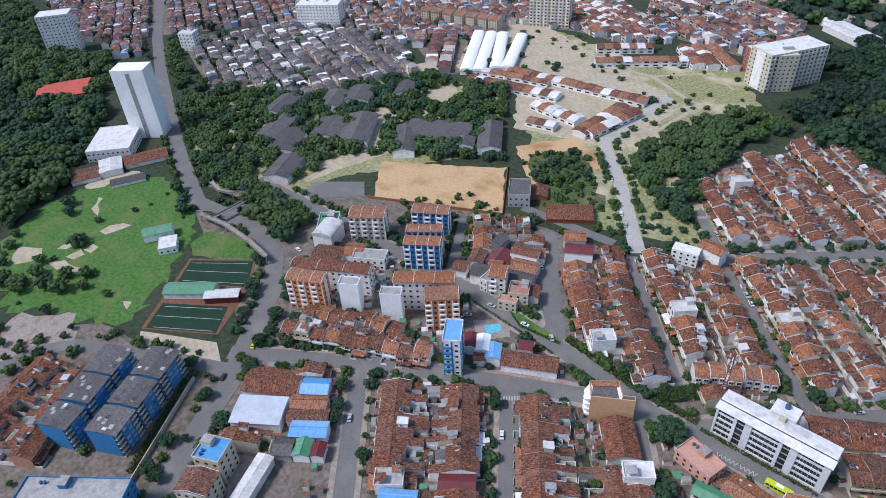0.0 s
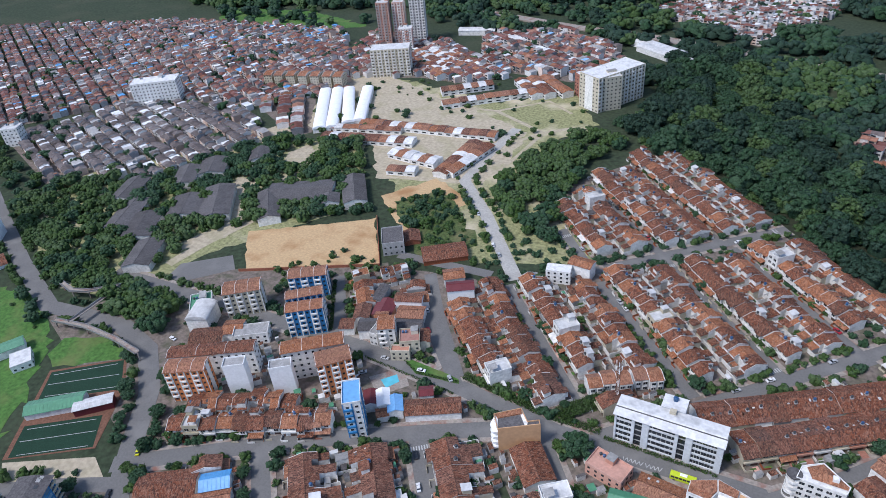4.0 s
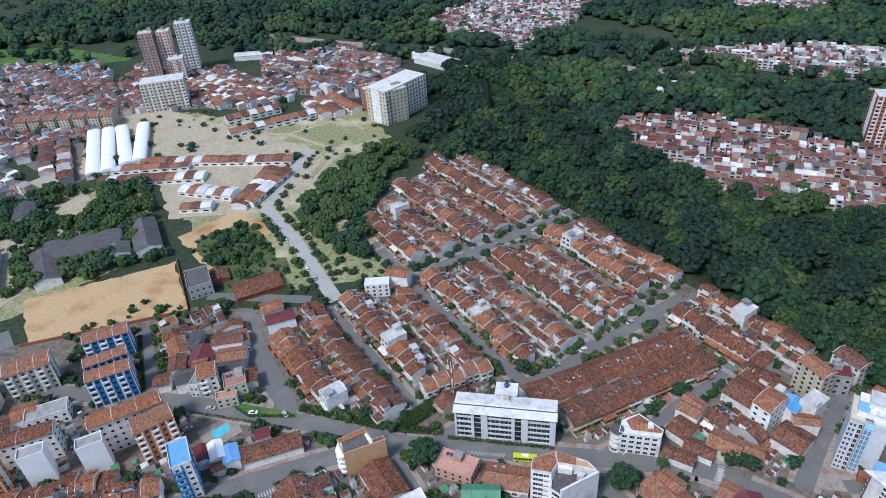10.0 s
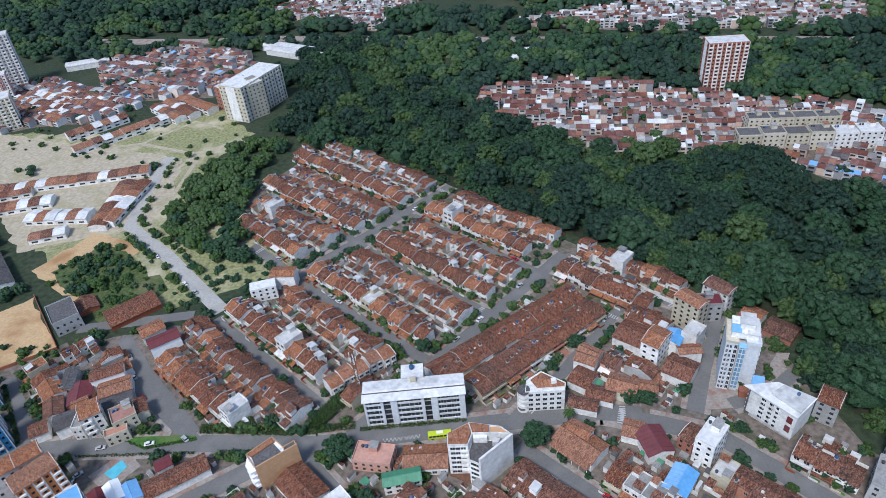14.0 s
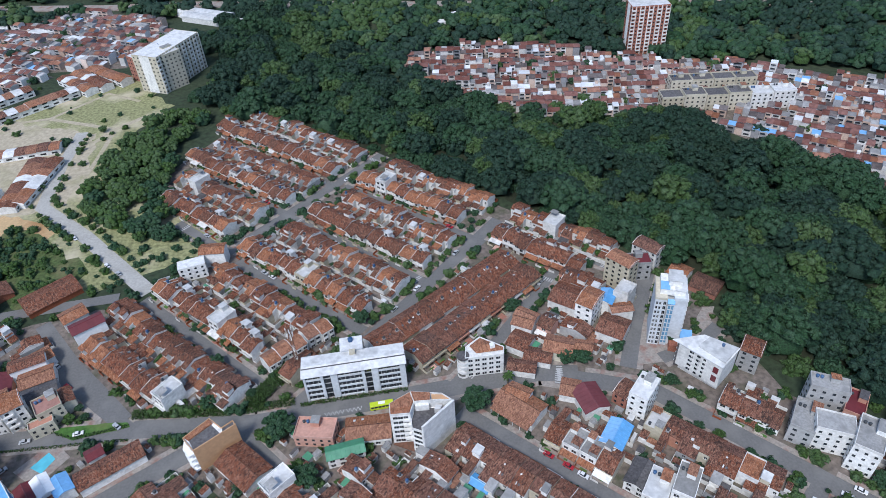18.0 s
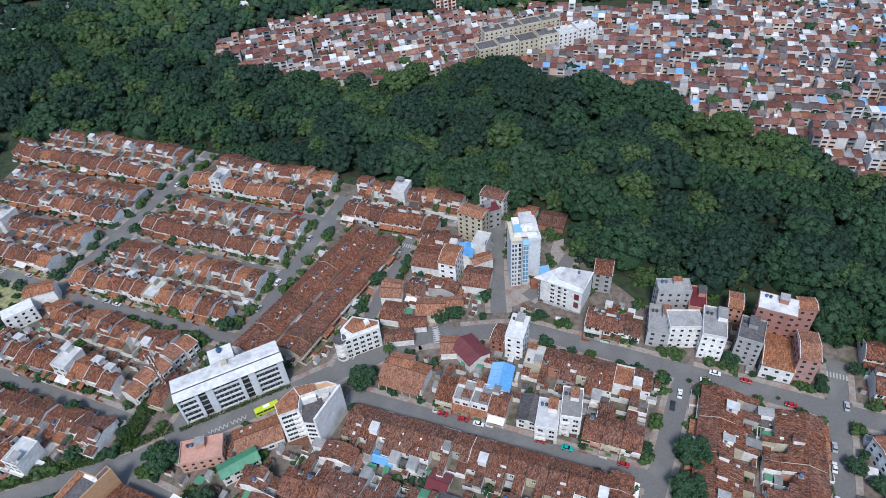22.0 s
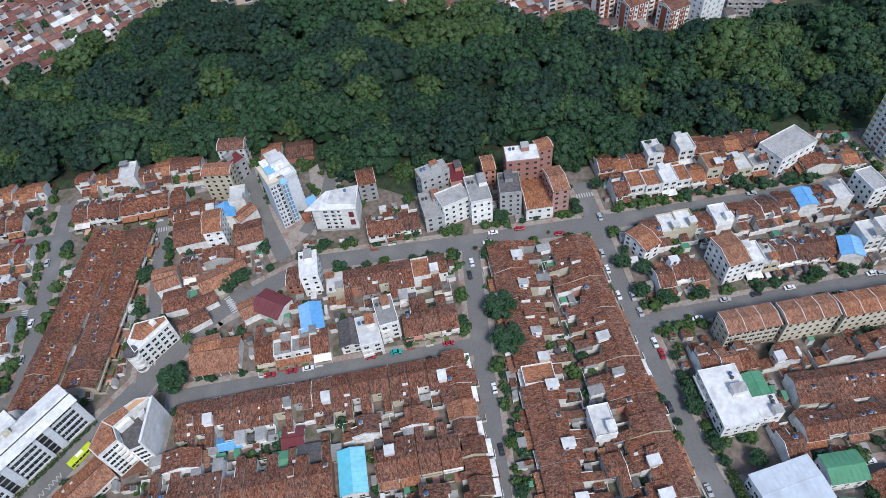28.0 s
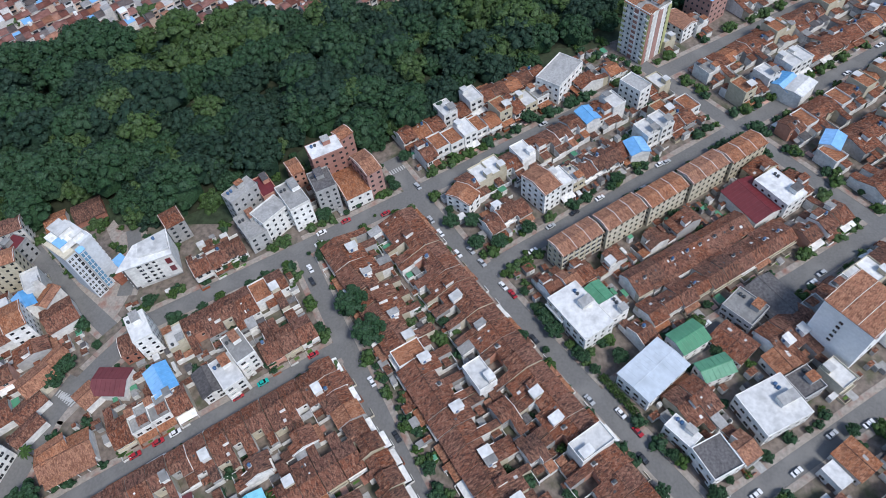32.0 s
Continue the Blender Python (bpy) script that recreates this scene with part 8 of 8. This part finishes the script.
ROOFS = {"red": [3, 3, 3, 3, 3, 3, 4, 5, 6, 7], "mix": [3, 3, 3, 3, 3, 3, 3, 5, 4, 4, 6, 6, 7, 5, 3, 3, 4, 3, 3, 5, 4, 6, 3, 3, 5, 3, 4, 6, 7, 9], "dark": [5, 5, 5, 5, 6, 5, 5, 5, 7], "brown": [3, 3, 5, 6, 6, 7]}
for k, (name, (poly, ang, du, dv, label, roofs, hmax)) in enumerate(TOWNS.items()):
    district(name, poly, ang, du, dv, 31 + k, label, ROOFS[roofs], hmax)
    bm = bmesh.new()
    prism(bm, poly, -0.4, 0.012 + 0.001 * k)
    sheet("town_ground", bm, YARD, "worn grey streets and yards between distant houses", "ground")
woods("town_trees", [q for k, t in enumerate(TOWNS.values()) for q in fill(t[0], 14, 90 + k, FAR_T, 0.45, 0.95, 0.42, towns=True)], FAR_T, "small %s trees between distant houses")

# the distant highway
bm = bmesh.new()
strip(bm, HIGHWAY, 14, -0.3, 1.2)
sheet("highway", bm, PAVE, "pale distant highway along the foot of the hills", "road")

# terraces too far to count singly
def joined(name, items, label):
    Vs, Fs, Ms, mats, o = [], [], [], [], 0
    cache = {}
    for ob, m in items:
        if ob.name not in cache:
            cache[ob.name] = [(ch.data, np.array([v.co for v in ch.data.vertices]), [tuple(p.vertices) for p in ch.data.polygons], [p.material_index for p in ch.data.polygons], ch.matrix_basis.copy()) for ch in ob.children_recursive]
        for me, co, fs, mi, mb in cache[ob.name]:
            mm = np.array(m @ mb)
            Vs.append(co @ mm[:3, :3].T + mm[:3, 3])
            for f, k in zip(fs, mi):
                Fs.append(tuple(i + o for i in f))
                mt = me.materials[k]
                if mt not in mats:
                    mats.append(mt)
                Ms.append(mats.index(mt))
            o += len(co)
    me = bpy.data.meshes.new(name)
    me.from_pydata(np.concatenate(Vs).tolist(), [], Fs)
    for mt in mats:
        me.materials.append(mt)
    me.polygons.foreach_set("material_index", Ms)
    return tagged(new(name, me), label, "houses", kind="stuff")


LIGHT = {}


def merged(name, obs):
    """One mesh of several parts of a house pattern."""
    V, F, M, mats = [], [], [], []
    for ch in obs:
        mb, p = ch.matrix_basis.copy(), ch.parent
        while p and p.parent:
            mb, p = p.matrix_basis @ mb, p.parent
        o = len(V)
        V += [tuple(mb @ v.co) for v in ch.data.vertices]
        for f in ch.data.polygons:
            mt = ch.data.materials[f.material_index]
            if mt not in mats:
                mats.append(mt)
            F.append([i + o for i in f.vertices])
            M.append(mats.index(mt))
    me = bpy.data.meshes.new(name)
    me.from_pydata(V, [], F)
    for mt in mats:
        me.materials.append(mt)
    me.polygons.foreach_set("material_index", M)
    return me


def light_house(ob, m):
    """A terraced house of the middle distance: body, roof and rear wing."""
    if ob.name not in LIGHT:
        heap = {"body": [], "roof": [], "roof_back": [], "rear_wing": []}
        for ch in ob.children_recursive:
            n = ch.name.split(".")[0]
            heap["roof" if n in ("roof", "roof_front") else "roof_back" if n == "roof_back" else "rear_wing" if n in ("rear_wing", "wing_roof", "patio_cover", "patio_wall") else "body"].append(ch)
        LIGHT[ob.name] = {n: merged(n, obs) for n, obs in heap.items() if obs}
    e = new("row_house", LIGHT[ob.name]["body"])
    e.matrix_basis = m
    for n, me in LIGHT[ob.name].items():
        if n != "body":
            shared(n, me, e)
    return tagged(e, ob["label"], "house", "terraced houses")


FAR.sort(key=lambda q: q[1].translation.xy.length)
for ob, m in FAR[:150]:
    light_house(ob, m)
joined("terraces_far", FAR[150:], "further terraces of white houses with brown tile roofs")
for h in PARK:
    if h.name not in used:
        for ch in list(h.children_recursive) + [h]:
            bpy.data.objects.remove(ch)

# ---- cars ----
def car(paint, label):
    e = new("car")
    bm = bmesh.new()
    profile(bm, [(-0.85, 0.25), (0.85, 0.25), (0.87, 0.6), (0.8, 0.88), (-0.8, 0.88), (-0.87, 0.6)], -2.05, 2.05)
    bmesh.ops.bevel(bm, geom=bm.edges[:], offset=0.06, segments=1, affect="EDGES")
    part("body", bm, paint, e)
    bm = bmesh.new()
    a = [bm.verts.new(p) for p in ((-1.35, -0.76, 0.86), (1.0, -0.76, 0.86), (1.0, 0.76, 0.86), (-1.35, 0.76, 0.86))]
    b = [bm.verts.new(p) for p in ((-0.95, -0.62, 1.36), (0.35, -0.62, 1.36), (0.35, 0.62, 1.36), (-0.95, 0.62, 1.36))]
    for i in range(4):
        bm.faces.new((a[i], a[(i + 1) % 4], b[(i + 1) % 4], b[i]))
    bm.faces.new(a[::-1])
    bm.faces.new(b)
    part("cabin_glass", bm, GLASS, e, "dark car windows")
    bm = bmesh.new()
    box(bm, -0.97, 0.37, -0.63, 0.63, 1.35, 1.43)
    part("car_roof", bm, paint, e)
    for x in (-1.3, 1.3):
        for y in (-0.78, 0.78):
            bm = bmesh.new()
            tube(bm, 0, 0, -0.1, 0.1, 0.31, 0.31, 12)
            part("wheel", bm, RUBBER, e).matrix_basis = pose(x, y, 0.31, 90)
    return tagged(e, label, "car", "parked cars")


CARS = [car(p, n + " car parked at the kerb") for p, n in zip(CARP, ("white", "silver", "red", "yellow taxi", "black", "teal"))]
rc = random.Random(5)


def park(x, y, ang, k=None):
    place(CARS[rc.choice((0, 0, 1, 1, 2, 4)) if k is None else k], pose(x, y, 0.13, 0, 0, ang))


for u, v, k in ((-62, 128.8, 2), (-54, 128.8, 2), (-48, 128.6, 0), (-25, 128.6, 2), (-15.5, 128.6, 5), (4, 128.2, 2)):
    park(*G(u, v), -48, k)
for u, v, a, k in ((16.5, 107, 42, 0), (14, 85, 42, 4), (19.5, 163, 42, 0), (17.5, 157, 42, 4), (77.2, 108, 42, 2), (71, 156, 42, 1), (70.5, 148, 42, 0), (95, 119.5, -48, 0), (108, 125, -48, 1), (120, 125, -48, 4), (133, 125, -48, 0),
                   (150, 118.8, -48, 1), (165, 124.6, -48, 0), (105, 53, -48, 2), (125, 59, -48, 0), (140, 59, -48, 0), (147, 59, -48, 1), (168, 50, -48, 0), (110, 7, -48, 0), (128, 9, -48, 1), (122, 3, -48, 4), (95, 9, -48, 0)):
    park(*G(u, v), a, k)
park(G(28, 172)[0], G(28, 172)[1], -48, 0)
for x, y, a, k in ((-62, 172, -20, 3), (103, 153, -40, 3), (-210, 97, 122, 3), (-140, 184, 5, 1), (-120, 183, 5, 0), (-205, 77, 122, 4), (-150, 317, 122, 0), (-142, 306, 122, 1), (-128, 288, 122, 0), (-121, 280, 122, 1),
                   (-176, 128.5, 30, 0), (-250, 157, 170, 0), (-100, 140, 125, 4), (-92, 127, 125, 0), (-145, 96, 130, 1), (-58, 165, 125, 0), (-30, 125, 128, 1), (-145, 172, 40, 1), (-147, 168, 40, 0), (-146, 164, 40, 4)):
    park(x, y, a, k)
for i in range(52):
    j = rc.choice((8, 9, 10, 7, 11, 12, 17, 18, 13, 0, 3, 4, 5, 6, 3, 5))
    pts, w = LINES[j]
    k = rc.randrange(len(pts) - 1)
    d = pts[k + 1] - pts[k]
    n = Vector((-d.y, d.x)).normalized() * rc.choice((-1, 1)) * (w / 2 - 1.1)
    p = pts[k] + d * rc.uniform(0.08, 0.92) + n
    park(p.x, p.y, math.degrees(math.atan2(d.y, d.x)) + rc.choice((0, 180)))

# pool, markings, hedges, bus
bm = bmesh.new()
pool = [(-135.0, 171.4), (-130.2, 167.8), (-126.4, 173.4), (-129.6, 177.0)]
prism(bm, pool, -0.4, 0.16)
tagged(sheet("pool_water", bm, POOL, "clear turquoise swimming pool water", "pool"), kind="structure")
patch("pool_deck", [(-141, 171), (-131, 162), (-121, 173), (-129, 182)], PAVE, "pale paved pool deck", 0.12)
patch("pitch_apron", [(-262, 70), (-226, 88), (-214, 82), (-250, 60)], PALEDIRT, "pale earth forecourt by the pitch", 0.1)
bm = bmesh.new()
for x1, x2, n in ((-24.9, -17.2, 5), (-16.4, -10.2, 4)):
    for i in range(n * 2):
        a = x1 + (x2 - x1) * i / (n * 2)
        b = x1 + (x2 - x1) * (i + 1) / (n * 2)
        ya, yb = (168.6, 170.5) if i % 2 else (170.5, 168.6)
        prism(bm, [(a - 0.14, ya), (a + 0.14, ya), (b + 0.14, yb), (b - 0.14, yb)][::(1 if yb > ya else -1)], 0, 0.162)
for j, (pts, w) in enumerate(LINES[:25]):
    if j % 3:
        continue
    for end, nxt in ((pts[0], pts[1]), (pts[-1], pts[-2])):
        d = (nxt - end).normalized()
        n = Vector((-d.y, d.x))
        for k in range(-3, 4):
            c = end + d * 7.5 + n * k * 1.1
            prism(bm, [tuple(c - n * 0.25 - d * 1.2), tuple(c + n * 0.25 - d * 1.2), tuple(c + n * 0.25 + d * 1.2), tuple(c - n * 0.25 + d * 1.2)], 0, 0.164)
sheet("road_marking", bm, PAINT, "faded white zebra and zigzag road markings", "marking")


bus = new("bus")
bus.matrix_basis = pose(-2.4, 167.9, 0.13, 0, 0, -1)
bm = bmesh.new()
profile(bm, [(-1.2, 0.4), (1.2, 0.4), (1.25, 1.5), (1.15, 2.75), (0.95, 2.95), (-0.95, 2.95), (-1.15, 2.75), (-1.25, 1.5)], -4.6, 4.6)
part("body", bm, LIME, bus)
for sy in (-1, 1):
    for i in range(6):
        bm = bmesh.new()
        box(bm, -4.2 + i * 1.42, -2.95 + i * 1.42, sy * 1.22 - 0.03, sy * 1.22 + 0.03, 1.55, 2.45)
        part("side_window", bm, GLASS, bus)
bm = bmesh.new()
box(bm, -4.64, -4.58, -1.05, 1.05, 1.3, 2.6)
part("windscreen", bm, GLASS, bus)
bm = bmesh.new()
box(bm, -1.2, 1.4, -0.6, 0.6, 2.94, 3.15)
part("roof_unit", bm, LITWHITE, bus)
for wx in (-3.0, 2.8):
    for sy in (-1, 1):
        bm = bmesh.new()
        bmesh.ops.create_cone(bm, cap_ends=True, segments=14, radius1=0.48, radius2=0.48, depth=0.3, matrix=pose(wx, sy * 1.1, 0.48, 90))
        part("wheel", bm, SLATE, bus)
tagged(bus, "lime green city bus on the street", "bus")

palm = new("palm_tree")
palm.matrix_basis = pose(48.6, 167.2, 0.02)
bm = bmesh.new()
bar(bm, (0, 0, -0.2), (0.25, 0.1, 6.2), 0.16)
part("trunk", bm, BARK, palm)
for i in range(14):
    bm = bmesh.new()
    a = i * 2.4
    up0 = 0.5 + 0.5 * (i % 3)
    old = None
    for k in range(6):
        f = k / 5
        c = Vector((0.25 + 2.6 * f * math.cos(a), 0.1 + 2.6 * f * math.sin(a), 6.2 + up0 * f * 1.6 - 2.6 * f * f))
        n = Vector((-math.sin(a), math.cos(a), 0)) * (0.12 + 0.42 * math.sin(math.pi * min(1, f * 0.9 + 0.1)))
        row = [bm.verts.new(c - n - Vector((0, 0, 0.2))), bm.verts.new(c), bm.verts.new(c + n - Vector((0, 0, 0.2)))]
        if old:
            bm.faces.new((old[0], row[0], row[1], old[1]))
            bm.faces.new((old[1], row[1], row[2], old[2]))
        old = row
    part("frond", bm, LEAF2, palm)
tagged(palm, "small palm tree with drooping green fronds", "tree")


def hedge(a, b, w, h, seed):
    r = np.random.RandomState(seed)
    V, F = [], []
    a, b = np.array(a, float), np.array(b, float)
    d = (b - a) / np.linalg.norm(b - a)
    n = np.array((-d[1], d[0]))
    L = np.linalg.norm(b - a)
    for _ in range(int(L * w * h * 9)):
        p2 = a + d * r.uniform(0, L) + n * r.uniform(-w / 2, w / 2)
        p = np.array((p2[0], p2[1], h * math.sqrt(r.rand()) * r.uniform(0.8, 1.1)))
        u = r.normal(size=3)
        u /= np.linalg.norm(u)
        q = np.cross(u, r.normal(size=3))
        q /= np.linalg.norm(q)
        o = len(V)
        s = r.uniform(0.25, 0.5)
        V += [tuple(p - u * s), tuple(p + q * s * 0.6), tuple(p + u * s), tuple(p - q * s * 0.6)]
        F.append((o, o + 1, o + 2, o + 3))
    me = bpy.data.meshes.new("hedge")
    me.from_pydata(V, [], F)
    me.materials.append(LEAF2)
    return tagged(new("hedge", me), "clipped green hedge along the street", "hedge", kind="stuff")


hedge((103, -18), (90.5, -30), 3.0, 2.2, 12)
hedge((-34, 176.3), (9, 174.2), 1.6, 1.4, 1)
hedge((-100, 187), (-62, 180), 4.5, 2.0, 2)
hedge((-132, 187.2), (-121.5, 181.0), 1.0, 0.9, 3)
hedge((-121.5, 181.0), (-100.8, 182.6), 1.4, 1.0, 13)
hedge((-130, 188.4), (-120.5, 191.2), 0.9, 0.9, 14)
hedge((-150, 181.5), (-100, 175.5), 1.2, 0.9, 4)
hedge((-196.5, 226), (-176.5, 192), 2.0, 1.0, 5)
hedge((-54, 180), (-37, 198), 7, 2.8, 6)
hedge((-56, 179), (-36, 179), 4, 1.2, 7)

# compound wall beside the avenue, with a strip of bare earth
bm = bmesh.new()
strip(bm, [(-214.3, 68.7), (-189.5, 26.7), (-178, 5)], 0.35, 0, 2.4)
sheet("compound_wall", bm, CREAM, "pale plastered compound wall along the avenue", "wall")
hedge((-216.5, 66), (-192.5, 26), 2.2, 2.2, 8)
for x, y in ((-200.7, 66.2), (-188.8, 48.3), (-181.5, 31.5), (-178.9, 23.1), (-221.3, 72.4), (-206.3, 88.3), (-223.9, -5.2), (-255.2, 33.8), (-243.9, 21.2), (-300, 30), (-312, 48), (-290, 50), (-283, 32), (-306, 24)):
    k = rt.uniform(1.0, 1.5)
    place(rt.choice(TREES), pose(x, y, 0.02, 0, 0, rt.uniform(0, 360)) @ Matrix.Diagonal((k, k, k * 0.9, 1)))

# tall trees lining the avenue
AV = [Vector(q) for q in ((-166, 10), (-177.6, 31.5), (-188.5, 52), (-200.2, 76.4), (-216, 98.6), (-233.3, 125.2), (-257, 146.5))]
for a, b in zip(AV, AV[1:]):
    d = (b - a).normalized()
    n = Vector((-d.y, d.x))
    s = 5.0
    while s < (b - a).length - 4:
        for side in (-1, 1):
            p = a + d * (s + rt.uniform(-2, 2)) + n * side * rt.uniform(7.5, 9.5)
            if rt.random() < 0.75 and not blocked(p, 1.5) and off_road(p, 1.5):
                k = rt.uniform(0.4, 0.75)
                place(BIGTREE, pose(p.x, p.y, 0, 0, 0, rt.uniform(0, 360)) @ Matrix.Diagonal((k, k, k * 0.9, 1)))
        s += 11
# footbridge over the avenue
fb = new("footbridge")
for pts in ([(-344, 166), (-332, 163), (-322, 166), (-308, 176)], [(-308, 176), (-309, 144)], [(-318, 141), (-297, 143.5), (-272, 142), (-254, 139)]):
    bm = bmesh.new()
    strip(bm, pts, 2.6, 5.0, 5.35)
    part("deck", bm, PAVE, fb, "pale concrete walkway")
    for s in (-1, 1):
        bm = bmesh.new()
        strip(bm, [(x + 0.2 * s, y + 1.3 * s) for x, y in pts], 0.12, 5.35, 6.3)
        part("railing", bm, STEEL, fb)
    for x, y in pts:
        bm = bmesh.new()
        tube(bm, x, y, 0, 5.0, 0.35, 0.35)
        part("post", bm, PAVE, fb)
tagged(fb, "pale concrete footbridge with ramps over the avenue", "footbridge")

# white lines of the turf pitches
bm = bmesh.new()
for a, b in (((-279, 103.5), (-250.5, 121.5)), ((-259.8, 75), (-234, 91)), ((-268.5, 86.6), (-243.2, 103.2)), ((-288, 115), (-263, 133)), ((-284.6, 109.4), (-256.5, 127.8)), ((-265.3, 80.5), (-237.8, 98.2))):
    strip(bm, [a, b], 0.25, 0.0, 0.162)
sheet("pitch_line", bm, PAINT, "white painted lines on the turf pitches", "marking")

# trodden paths over the dry field, bushes at its edges
bm = bmesh.new()
for k, (pts, w) in enumerate((([(-330, 495), (-260, 470), (-200, 470), (-150, 440)], 3.5), ([(-200, 470), (-165, 500), (-140, 480)], 3), ([(-176, 395), (-165, 420), (-150, 440), (-130, 455)], 4), ([(-160, 370), (-155, 400), (-150, 440)], 3),
                              ([(-304, 207), (-299, 231), (-288, 262), (-307, 288), (-329, 316)], 7))):
    strip(bm, pts, w, -0.2, 0.1 + 0.004 * k)
sheet("path", bm, PALEDIRT, "pale trodden earth paths over the grass", "path")
woods("bushes", [q for poly, st, kp in (([(-354, 515), (-332, 471), (-236, 444), (-184, 452), (-175, 365), (-142, 395), (-115, 463), (-152, 529)], 13, 0.4), ([(-404, 87), (-396, 58), (-330, 40), (-258, 70), (-318, 140), (-376, 155)], 13, 0.22), ([(-222, 318), (-186, 286), (-160, 330), (-196, 352)], 9, 0.2),
      ([(-163, 300), (-120, 275), (-100, 300), (-150, 350), (-165, 345)], 7, 0.4), ([G(-262, 100), G(-255, 138), G(-300, 112)], 6, 0.5), ([(-208.7, 314.3), (-183.2, 341.1), (-135.9, 285.5), (-162.2, 262.9)], 4.5, 0.75)) for q in fill(poly, st, 71, SH, 0.15, 0.5, kp, towns=True)], SH, "scattered %s bushes on open ground", True)

# long pale sheds by the highway and in the woods
for x, y, a, w, d in ((-105, 640, -36, 60, 14), (-95, 622, -36, 66, 12), (104, 558, 10, 40, 10), (100, 548, 10, 34, 8), (-300, 660, 10, 40, 12), (-240, 640, 0, 30, 10)):
    shed(x, y, a, w, d, 7, METAL, "long pale shed roof in the distance")
